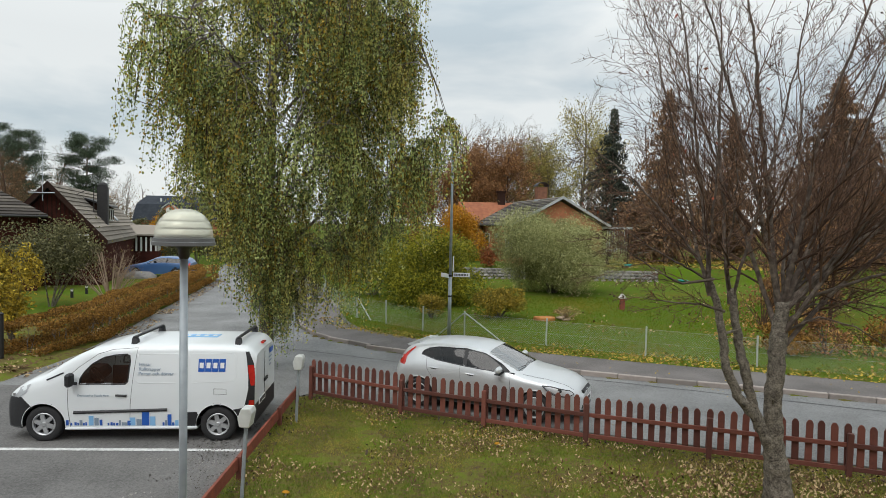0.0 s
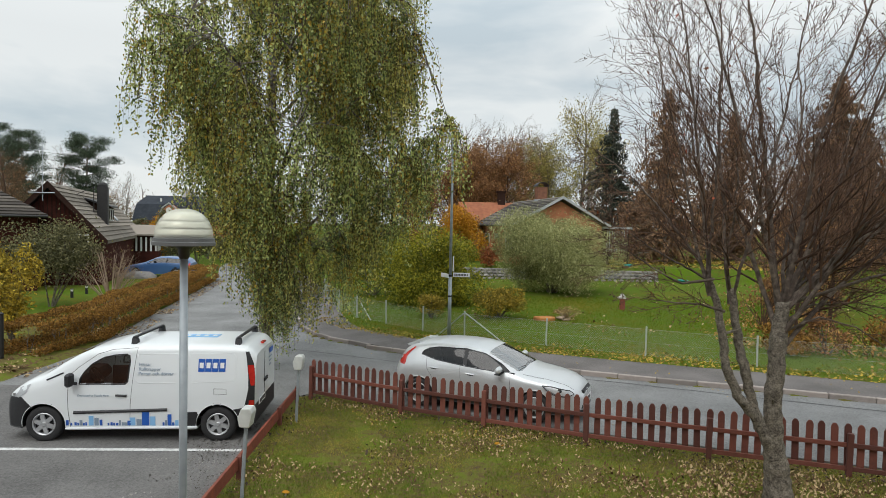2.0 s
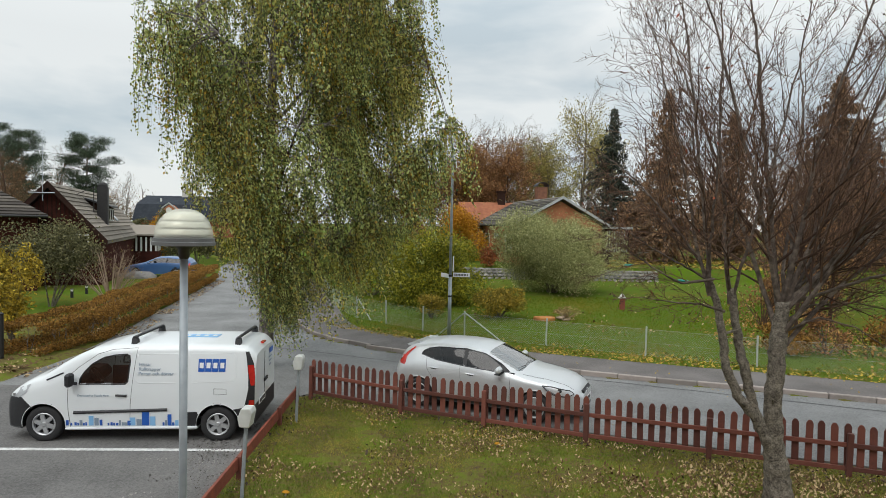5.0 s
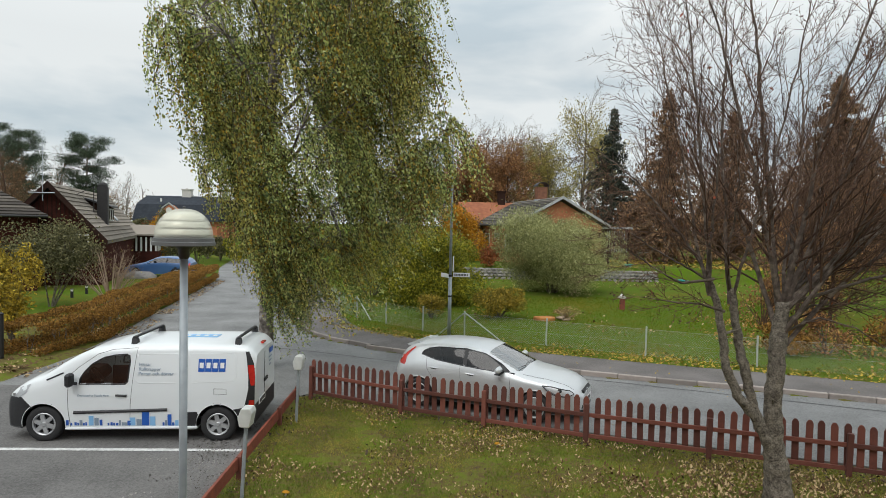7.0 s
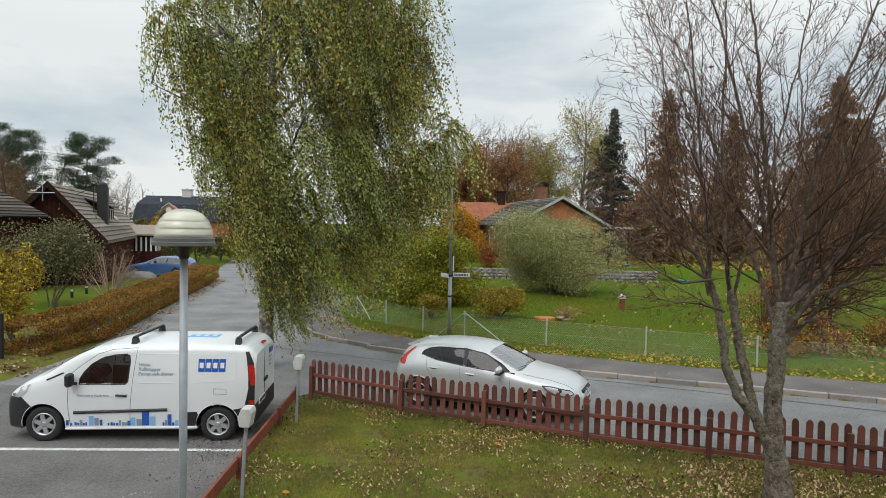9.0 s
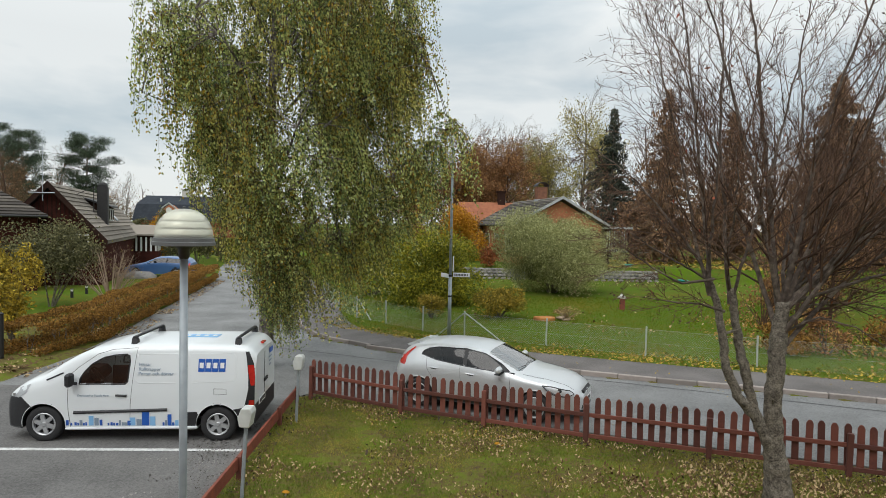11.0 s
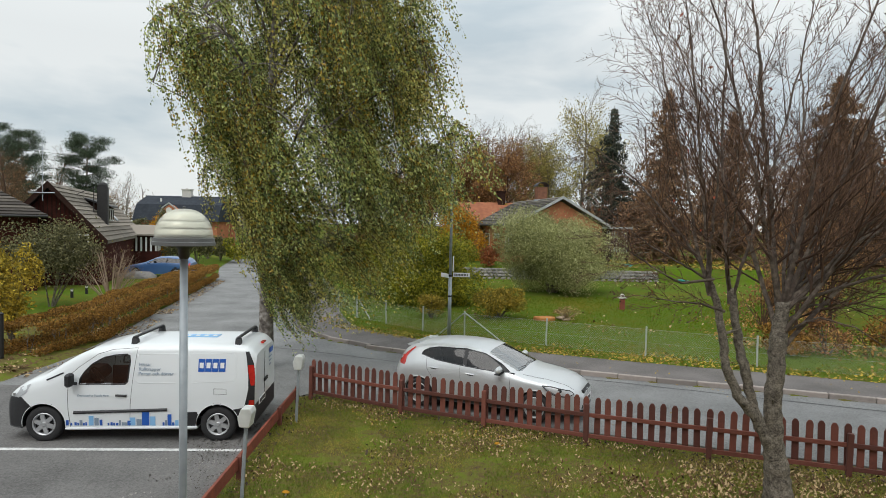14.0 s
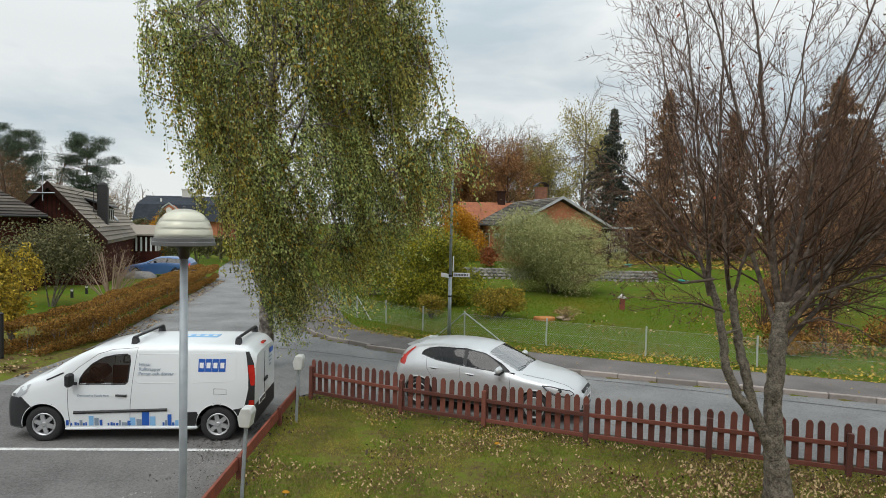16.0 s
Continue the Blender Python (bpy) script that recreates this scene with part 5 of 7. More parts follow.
class Shell:
    """A car body lofted from half sections: width, floor and roof height along x, and two section tables blended."""

    def __init__(self, width, floor, roof, blend, cabin, bonnet, x0, x1, nx, rows, arches):
        self.width, self.floor, self.roof, self.blend, self.cabin, self.bonnet = width, floor, roof, blend, cabin, bonnet
        self.arches = arches
        self.rows = rows
        self.xs = [x0 + (x1 - x0) * k / nx for k in range(nx + 1)]
        self.smooth_tables()

    def smooth_tables(self):
        def soft(rows):
            xs = self.xs
            v = np.array([lerp_table(rows, x) for x in xs])
            k = np.array([1, 2, 3, 2, 1.0])
            for _ in range(3):
                p = np.pad(v, 2, mode="edge")
                v = np.convolve(p, k / k.sum(), "valid")
            return list(zip(xs, v.tolist()))
        self.width, self.roof = soft(self.width), soft(self.roof)

    def at(self, x, s):
        """Point (y, z) of the half section at x; s runs 0 (sill) to 1 (roof middle)."""
        w, z0, zr, h = lerp_table(self.width, x), lerp_table(self.floor, x), lerp_table(self.roof, x), lerp_table(self.blend, x)
        n = len(self.cabin) - 1
        i = min(int(s * n), n - 1)
        t = s * n - i

        def cr(tab, c):
            p = [tab[max(i - 1, 0)][c], tab[i][c], tab[i + 1][c], tab[min(i + 2, n)][c]]
            return 0.5 * (2 * p[1] + (p[2] - p[0]) * t + (2 * p[0] - 5 * p[1] + 4 * p[2] - p[3]) * t * t + (3 * p[1] - p[0] - 3 * p[2] + p[3]) * t ** 3)
        a = cr(self.cabin, 0) * (1 - h) + cr(self.bonnet, 0) * h
        b = cr(self.cabin, 1) * (1 - h) + cr(self.bonnet, 1) * h
        return max(w * a, 0), z0 + (zr - z0) * b

    def side(self, x, z):
        """Half width of the body at x and height z."""
        best = None
        last = self.at(x, 0)
        for k in range(1, 61):
            q = self.at(x, k / 60)
            if last[1] <= z <= q[1] or q[1] <= z <= last[1]:
                t = (z - last[1]) / (q[1] - last[1] + 1e-9)
                best = last[0] + (q[0] - last[0]) * t
                if last[1] > 0.3:
                    break
            last = q
        return best if best is not None else last[0]

    def build(self, sort):
        """Faces sorted into parts by sort(x, y, z, s); wheel arches are cut out round."""
        n = self.rows
        pts = {}
        for i, x in enumerate(self.xs):
            for j in range(n + 1):
                y, z = self.at(x, j / n)
                px, pz = x, z
                if j < n * 0.55:
                    for cx, cz, r in self.arches:
                        d = math.hypot(x - cx, z - cz)
                        if abs(d - r) < 0.022 and d > 1e-6:
                            px, pz = cx + (x - cx) * r / d, cz + (z - cz) * r / d
                for sgn in (1, -1):
                    pts[i, j, sgn] = (px, sgn * y, pz)
        geos = {}
        for i in range(len(self.xs) - 1):
            for j in range(n):
                for sgn in (1, -1):
                    q = [pts[i, j, sgn], pts[i + 1, j, sgn], pts[i + 1, j + 1, sgn], pts[i, j + 1, sgn]]
                    c = [sum(p[k] for p in q) / 4 for k in range(3)]
                    if j < n * 0.55 and abs(c[1]) > 0.4 and any(math.hypot(c[0] - cx, c[2] - cz) < r for cx, cz, r in self.arches):
                        continue
                    g = geos.setdefault(sort(*c, j / n), Geo())
                    g.add(q, [(0, 1, 2, 3) if sgn < 0 else (3, 2, 1, 0)])
        for i, back in ((0, True), (len(self.xs) - 1, False)):
            for j in range(n):
                q = [pts[i, j, 1], pts[i, j + 1, 1], pts[i, j + 1, -1], pts[i, j, -1]]
                c = [sum(p[k] for p in q) / 4 for k in range(3)]
                g = geos.setdefault(sort(*c, j / n), Geo())
                g.add(q, [(0, 1, 2, 3)])
        return geos


def weld(ob, angle=35):
    """Joins the loft's faces and smooths it, keeping sharp creases."""
    me = ob.data
    bm = bmesh.new()
    bm.from_mesh(me)
    bmesh.ops.remove_doubles(bm, verts=bm.verts, dist=0.0008)
    bmesh.ops.recalc_face_normals(bm, faces=bm.faces)
    for f in bm.faces:
        f.smooth = True
    for e in bm.edges:
        if len(e.link_faces) == 2 and e.calc_face_angle(0) > radians(angle):
            e.smooth = False
    bm.to_mesh(me)
    bm.free()
    return ob


def outline(sh, poly, sgn, r, off=0.0, closed=True, step=0.06):
    """A thin bead on the body's side along points (x, z)."""
    pts = []
    ring = poly + poly[:1] if closed else poly
    for (x0, z0), (x1, z1) in zip(ring, ring[1:]):
        n = max(1, int(math.hypot(x1 - x0, z1 - z0) / step))
        for k in range(n):
            x, z = x0 + (x1 - x0) * k / n, z0 + (z1 - z0) * k / n
            pts.append((x, sgn * (sh.side(x, z) + off), z))
    x, z = ring[-1]
    pts.append((x, sgn * (sh.side(x, z) + off), z))
    return Geo().tube(pts, [r] * len(pts), 5)


def patch(sh, poly, sgn, off, thick=0.004, mi=0):
    """A thin sheet that follows the body's side inside an outline of (x, z)."""
    g = Geo()
    xs, zs = [q[0] for q in poly], [q[1] for q in poly]
    n = max(2, int((max(zs) - min(zs)) / 0.06) + 1)
    if len(poly) == 4:
        top, bot = (poly[0], poly[1]), (poly[3], poly[2])
        for k in range(n):
            q = []
            for u in (k / n, (k + 1) / n):
                for e in (0, 1):
                    x, z = top[e][0] + (bot[e][0] - top[e][0]) * u, top[e][1] + (bot[e][1] - top[e][1]) * u
                    q.append((x, sgn * (sh.side(x, z) + off), z))
            g.add([q[0], q[1], q[3], q[2]], [(0, 1, 2, 3)], mi)
    return g


def wheel(parent, x, y, r, rim_r, width, spokes, sgn, cover=True):
    w = thing("wheel", pose(x, y, r, 0, 0, 0 if sgn > 0 else 180), "", "")
    w.parent = parent
    h = width / 2
    ty = Geo().lathe([(rim_r, -h + 0.01), (rim_r + 0.02, -h), (r - 0.03, -h), (r - 0.008, -h + 0.02), (r, -h + 0.05), (r, h - 0.05), (r - 0.008, h - 0.02), (r - 0.03, h), (rim_r + 0.02, h + 0.004), (rim_r, h - 0.005)], 40, axis="y")
    part("tyre", ty, M["rubber"], w, smooth=True)
    g = Geo()
    g.lathe([(rim_r, h - 0.004), (rim_r - 0.012, h + 0.004), (rim_r - 0.03, h - 0.012), (rim_r - 0.035, h - 0.05)], 40, axis="y")
    g.lathe([(0.001, h + 0.002), (0.035, h + 0.002), (0.045, h - 0.006), (0.065, h - 0.012), (0.07, h - 0.04)], 20, axis="y")
    for k in range(spokes):
        a = 2 * math.pi * k / spokes + 0.3
        wd = 0.045 if cover else 0.026
        for da in ((0,) if cover else (-0.13, 0.13)):
            ca, sa = math.cos(a + da), math.sin(a + da)
            q = []
            for rr, ww in ((0.05, wd * 0.9), (rim_r - 0.02, wd * 0.75)):
                for s in (-1, 1):
                    q.append((rr * ca - s * ww * sa, h - 0.004 - 0.004 * (rr > 0.1), rr * sa + s * ww * ca))
            low = [(p[0], p[1] - 0.03, p[2]) for p in q]
            g.add(q + low, [(0, 1, 3, 2), (0, 2, 6, 4), (1, 5, 7, 3), (2, 3, 7, 6), (0, 4, 5, 1)])
    part("rim", g, M["rim"], w)
    part("brake_disc", Geo().lathe([(0.001, h - 0.07), (rim_r - 0.03, h - 0.07), (rim_r - 0.03, h - 0.09)], 24, axis="y"), M["steel_grey"], w)
    return w


def liner(cx, cz, r, sg):
    """The dark inside of a wheel arch: half a drum with its back."""
    arc = [(cx + r * math.cos(a), cz + r * math.sin(a)) for a in np.linspace(-0.15, math.pi + 0.15, 22)]
    g = Geo()
    n = len(arc)
    g.add([(x, sg * 0.40, z) for x, z in arc] + [(x, sg * 0.86, z) for x, z in arc], [(k, k + 1, n + k + 1, n + k) for k in range(n - 1)] + [tuple(range(n))])
    return g


def side_strip(sh, rows, sg, off):
    """A sheet on the body's side given by rows of (z, x from, x to)."""
    g = Geo()
    for a, b in zip(rows, rows[1:]):
        q = []
        for z, x0, x1 in (a, b):
            for e in range(4):
                x = x0 + (x1 - x0) * e / 3
                q.append((x, sg * (sh.side(x, z) + off), z))
        g.add(q, [(e, e + 1, e + 5, e + 4) for e in range(3)])
    return g


def lettering(text, size, m, parent, at, name="lettering", depth=0.0015):
    cu = bpy.data.curves.new(name, "FONT")
    cu.body, cu.size, cu.extrude, cu.resolution_u = text, size, depth, 3
    tmp = bpy.data.objects.new("tmp", cu)
    scene.collection.objects.link(tmp)
    me = bpy.data.meshes.new_from_object(tmp)
    bpy.data.objects.remove(tmp)
    me.materials.clear()
    me.materials.append(m)
    ob = new(name, me)
    ob.parent = parent
    ob.matrix_basis = at
    return ob


def on_side(sh, x, z, off=0.011):
    """A pose on the body's left side: reads towards the tail, leans with the panel."""
    y0, y1 = sh.side(x, z - 0.05), sh.side(x, z + 0.05)
    up = Vector((0, y1 - y0, 0.1)).normalized()
    ax = Vector((-1, 0, 0))
    m = Matrix((ax, up, ax.cross(up))).transposed().to_4x4()
    return Matrix.Translation((x, sh.side(x, z) + off, z)) @ m


def build_van():
    van = thing("van", pose(-4.12, 12.15, 0.002, 0, 0, 183.61), "white panel van with blue lettering parked on asphalt", "van")
    cabin = [(0.0, 0), (0.90, 0.0), (0.975, 0.03), (0.992, 0.15), (1.0, 0.28), (1.0, 0.42), (0.985, 0.55), (0.962, 0.66), (0.935, 0.76), (0.905, 0.86), (0.875, 0.925), (0.80, 0.972), (0.62, 0.99), (0.32, 0.998), (0, 1.0)]
    bonnet = [(0.0, 0), (0.90, 0.0), (0.97, 0.04), (0.99, 0.2), (1.0, 0.38), (1.0, 0.54), (0.995, 0.66), (0.985, 0.76), (0.965, 0.83), (0.935, 0.885), (0.88, 0.925), (0.78, 0.955), (0.58, 0.978), (0.3, 0.995), (0, 1.0)]
    width = [(-0.66, 0.845), (-0.62, 0.875), (-0.5, 0.90), (0, 0.912), (2.6, 0.912), (3.1, 0.91), (3.4, 0.89), (3.6, 0.84), (3.72, 0.775), (3.80, 0.68), (3.86, 0.53)]
    roof = [(-0.66, 1.56), (-0.63, 1.68), (-0.5, 1.775), (-0.3, 1.805), (0.5, 1.815), (1.45, 1.805), (2.0, 1.765), (2.3, 1.70), (2.55, 1.595), (2.8, 1.455), (3.0, 1.32), (3.12, 1.25), (3.3, 1.185), (3.45, 1.11), (3.6, 1.01), (3.72, 0.92), (3.80, 0.83), (3.86, 0.72)]
    floor = [(-0.66, 0.34), (-0.3, 0.27), (0.4, 0.24), (2.6, 0.24), (3.3, 0.24), (3.86, 0.27)]
    blend = [(2.3, 0.0), (3.0, 0.7), (3.2, 1.0)]
    arches = [(0, 0.325, 0.39), (3.081, 0.325, 0.39)]
    sh = Shell(width, floor, roof, blend, cabin, bonnet, -0.66, 3.86, 260, 60, arches)
    door_glass = [(2.45, 1.07), (2.44, 1.16), (2.38, 1.275), (2.25, 1.42), (2.06, 1.535), (1.86, 1.585), (1.64, 1.60), (1.59, 1.575), (1.575, 1.47), (1.60, 1.12), (1.64, 1.075)]

    def sort(x, y, z, s):
        if s > 0.5 and 2.34 < x < 3.08 and abs(y) < 0.64 + 0.12 * (x - 2.3) and z > 1.2:
            return "windscreen"
        if in_poly(x, z, door_glass) and abs(y) > 0.55:
            return "window_left" if y > 0 else "window_right"
        if x > 3.25 and z < 0.62 + min(0.2, max(0, x - 3.27)) - 0.06 * (abs(y) < 0.3):
            return "front_bumper"
        if (x < -0.26 and z < 0.60 + 0.2 * max(0, -0.3 - x)) or (0.30 < x < 0.60 and z < 0.53 + 0 * x and z > 0.34):
            return "rear_bumper" if x < 0 else "arch_trim"
        return "body"

    gs = sh.build(sort)
    body = weld(part("body", gs["body"], M["white_paint"], van, fix=False))
    weld(part("windscreen", gs["windscreen"], M["clear_glass"], van, fix=False))
    for k in ("window_left", "window_right"):
        weld(part("door_window", gs[k], M["glass"], van, fix=False))
    weld(part("front_bumper", gs["front_bumper"], M["black_plastic"], van, "black plastic bumper", fix=False))
    weld(part("rear_bumper", gs["rear_bumper"], M["black_plastic"], van, "black plastic bumper", fix=False))
    if "arch_trim" in gs:
        weld(part("sill_trim", gs["arch_trim"], M["black_plastic"], van, "black plastic trim", fix=False))
    # tall rear lamp clusters: dark surround with red lens
    for sg in (1, -1):
        lc = part("rear_light", side_strip(sh, [(1.66, -0.47, -0.53), (1.58, -0.49, -0.57), (1.45, -0.51, -0.62), (1.2, -0.54, -0.655), (1.0, -0.545, -0.655), (0.8, -0.51, -0.655), (0.6, -0.46, -0.655), (0.5, -0.43, -0.655)], sg, 0.006), M["black_plastic"], van, "tall black light cluster with red lens")
        part("lens", side_strip(sh, [(1.42, -0.525, -0.62), (1.35, -0.53, -0.64), (1.2, -0.555, -0.65), (1.05, -0.59, -0.65)], sg, 0.012), M["red_lens"], lc, "red lens")
        part("reflector", side_strip(sh, [(0.78, -0.56, -0.65), (0.66, -0.55, -0.65)], sg, 0.012), M["red_lens"], lc, "red reflector")
    for sg in (1, -1):
        part("window_seal", outline(sh, door_glass, sg, 0.012, 0.0), M["black_plastic"], van)
        part("door_seam", outline(sh, [(2.15, 1.60), (2.45, 1.385), (2.60, 1.25), (2.645, 0.97), (2.64, 0.6), (2.60, 0.28)], sg, 0.005, -0.001, False), M["steel_grey"], van)
        part("door_seam", outline(sh, [(2.15, 1.60), (1.9, 1.68), (1.46, 1.715), (1.51, 1.2), (1.55, 0.7), (1.56, 0.28)], sg, 0.005, -0.001, False), M["steel_grey"], van)
        part("side_moulding", outline(sh, [(2.54, 0.555), (0.90, 0.61)], sg, 0.028, 0.002, False), M["black_plastic"], van, "black rubbing strip")
        part("sill_rail", Geo().tube([(2.66, sg * 0.90, 0.26), (0.36, sg * 0.90, 0.285)], [0.024, 0.024], 8), M["white_paint"], van)
        for cx, cz, r in arches:
            pts = []
            for k in range(29):
                a = -0.12 + (math.pi + 0.24) * k / 28
                x, z = cx + r * math.cos(a), cz + r * math.sin(a)
                pts.append((x, sg * (sh.side(x, z) - 0.004), z))
            part("arch_lip", Geo().tube(pts, [0.008] * 29, 6), M["white_paint"], van, smooth=True)
            lin = liner(cx, cz, r + 0.013, sg)
            part("wheel_liner", lin, M["black_plastic"], van)
        # pressed panel outlines on the load bay
        for poly in ([(1.44, 1.60), (0.74, 1.62), (0.72, 1.56), (0.68, 1.16), (0.72, 1.10), (1.40, 1.09), (1.47, 1.15)], [(0.52, 1.62), (-0.26, 1.63), (-0.31, 1.55), (-0.33, 1.20), (-0.26, 1.13), (0.50, 1.10), (0.55, 1.16)]):
            part("panel_crease", outline(sh, poly, sg, 0.0075, -0.003), M["white_paint"], van, smooth=True)
        part("door_handle", outline(sh, [(1.80, 0.872), (1.61, 0.868)], sg, 0.02, 0.014, False), M["black_plastic"], van, "black handle")
        part("mirror", Geo().box((2.56, sg * 1.02, 1.17), (0.12, 0.17, 0.24), ch=0.035).tube([(2.50, sg * 0.9, 1.08), (2.54, sg * 0.98, 1.10)], [0.03, 0.03], 6), M["black_plastic"], van, "black mirror housing")
        # headlamp and fog area
        hl = Geo()
        q = []
        for x, z in ((3.30, 1.06), (3.50, 0.995), (3.70, 0.88), (3.68, 0.80), (3.52, 0.81), (3.38, 0.90)):
            q.append((x, sg * (sh.side(x, z) + 0.012), z))
        c = tuple(sum(p[k] for p in q) / 6 for k in range(3))
        hl.add(q + [(c[0] + 0.015, c[1] + sg * 0.02, c[2])], [(k, (k + 1) % 6, 6) for k in range(6)])
        lamp = part("headlight", hl, M["rim"], van, "clear headlight")
        part("indicator", Geo().box((3.62, sg * (sh.side(3.62, 0.86) + 0.014), 0.86), (0.05, 0.012, 0.05), ch=0.005), M["chrome"], lamp)
    for sg in (1, -1):
        part("bumper_edge", outline(sh, [(-0.28, 0.60), (-0.60, 0.66)], sg, 0.012, -0.002, False), M["black_plastic"], van)
        part("bumper_edge", outline(sh, [(3.27, 0.62), (3.47, 0.815), (3.80, 0.80)], sg, 0.012, -0.002, False), M["black_plastic"], van)
    # fuel flap
    part("fuel_flap", outline(sh, [(0.07, 0.995), (-0.15, 0.99), (-0.155, 0.89), (0.065, 0.885)], 1, 0.0045, 0.0), M["steel_grey"], van)
    # grille slats and plate at the front
    part("grille", Geo().box((3.80, 0, 0.80), (0.05, 0.9, 0.05), ch=0.01), M["black_plastic"], van)
    for sg in (1, -1):
        part("cowl_trim", outline(sh, [(2.74, 1.262), (2.85, 1.212), (2.95, 1.165), (3.03, 1.13)], sg, 0.02, -0.006, False), M["black_plastic"], van, "black scuttle trim")
        part("rear_arch_trim", side_strip(sh, [(0.57, 0.36, 0.60), (0.48, 0.37, 0.60), (0.36, 0.385, 0.60), (0.30, 0.395, 0.60)], sg, 0.006), M["black_plastic"], van, "black plastic trim")
    # tail: door split, window-less doors, handle, plate, high lamp
    part("door_split", Geo().tube([(-0.665, 0.12, 0.55), (-0.672, 0.12, 1.54)], [0.006, 0.006], 4), M["steel_grey"], van)
    part("tail_handle", Geo().box((-0.675, 0.02, 0.98), (0.03, 0.26, 0.07), ch=0.01), M["black_plastic"], van)
    plate = part("number_plate", Geo().box((-0.678, 0.36, 0.68), (0.012, 0.52, 0.115), ch=0.003), M["white_film"], van, "white number plate with dark bars")
    for k in range(6):
        part("plate_bar", Geo().box((-0.687, 0.36 + 0.07 * (k - 2.5), 0.68), (0.004, 0.045, 0.07)), M["black_plastic"], plate)
    part("brake_light", Geo().box((-0.61, 0, 1.70), (0.07, 0.22, 0.03), ch=0.006), M["red_lens"], van)
    for k, z in enumerate((1.34, 1.26, 1.18)):
        part("text_bar", Geo().box((-0.672, -0.38, z), (0.004, 0.26 - 0.04 * k, 0.03)), M["grey_film"], van)
    part("tail_decal", Geo().box((-0.672, -0.46, 1.46), (0.004, 0.30, 0.10)), M["blue_film"], van)
    # roof bars
    for x in (1.571, -0.30):
        bar = part("roof_bar", Geo().box((x, 0, 1.89), (0.07, 1.36, 0.032), ch=0.01), M["black_plastic"], van, "black roof bar")
        for sg in (1, -1):
            foot = Geo().prism([(sg * 0.56, 1.775), (sg * 0.70, 1.765), (sg * 0.665, 1.876), (sg * 0.60, 1.876)], x - 0.05, x + 0.05, axis="x")
            part("foot", foot, M["black_plastic"], bar)
    for k in range(4):
        part("roof_decal", Geo().box((0.79 - 0.165 * k, 0.05, 1.815), (0.155, 0.30, 0.012)), M["light_blue_film"], van)
        part("roof_mark", Geo().box((0.79 - 0.165 * k, 0.05, 1.816), (0.07, 0.12, 0.016)), M["white_film"], van)
    # lettering on the left side
    for txt, z in (("Hissar", 1.40), ("Rulltrappor", 1.317), ("Portar och d\u00f6rrar", 1.235)):
        lettering(txt, 0.085, M["grey_film"], van, on_side(sh, 1.415, z))
    lettering("Dedicated to People Flow", 0.052, M["grey_film"], van, on_side(sh, 2.47, 0.85))
    for k in range(4):
        x = 0.36 - 0.1235 * k
        tile = part("logo_tile", patch(sh, [(x, 1.53), (x - 0.116, 1.53), (x - 0.116, 1.30), (x, 1.30)], 1, 0.004), M["blue_film"], van, "blue square logo tile")
        cxx = x - 0.058
        part("logo_mark", patch(sh, [(cxx + 0.036, 1.465), (cxx - 0.036, 1.465), (cxx - 0.036, 1.365), (cxx + 0.036, 1.365)], 1, 0.008), M["white_film"], tile, "white plain mark")
    # skyline of blocks along the sill
    sky = [(2.68, 0.05, 0.10, 2), (2.60, 0.03, 0.05, 0), (2.53, 0.04, 0.06, 2), (2.48, 0.03, 0.05, 0), (2.44, 0.05, 0.10, 1), (2.38, 0.03, 0.05, 2), (2.34, 0.03, 0.06, 0), (2.28, 0.085, 0.18, 3), (2.18, 0.075, 0.14, 1), (2.09, 0.05, 0.11, 2),
           (1.95, 0.03, 0.05, 0), (1.90, 0.04, 0.06, 2), (1.85, 0.03, 0.05, 0), (1.80, 0.04, 0.05, 2), (1.75, 0.035, 0.10, 1), (1.70, 0.10, 0.06, 1), (1.60, 0.055, 0.09, 2), (1.56, 0.10, 0.15, 3), (1.44, 0.09, 0.12, 1), (1.345, 0.13, 0.27, 2),
           (1.205, 0.10, 0.17, 3), (0.98, 0.035, 0.06, 2), (0.935, 0.04, 0.10, 1), (0.89, 0.07, 0.21, 2), (0.81, 0.04, 0.06, 2), (0.755, 0.06, 0.10, 3), (0.67, 0.05, 0.12, 2), (0.61, 0.06, 0.20, 2)]
    films = [M["blue_film"], M["grey_film"], M["blue_film"], M["light_blue_film"]]
    for x, w, h, k in sky:
        part("skyline_block", patch(sh, [(x, 0.315 + h), (x - w, 0.315 + h), (x - w, 0.315), (x, 0.315)], 1, 0.005), films[k], van)
    # inside
    part("cabin_floor", Geo().box((1.6, 0, 0.42), (2.6, 1.5, 0.06)), M["black_plastic"], van)
    for sg in (1, -1):
        part("door_card", Geo().box((2.1, sg * 0.85, 0.72), (1.1, 0.03, 0.6), ch=0.01), M["cloth"], van)
    part("bulkhead", Geo().box((1.46, 0, 1.05), (0.04, 1.50, 1.3)), M["steel_grey"], van)
    part("dashboard", Geo().box((2.80, 0, 0.96), (0.42, 1.5, 0.26), ch=0.08), M["black_plastic"], van)
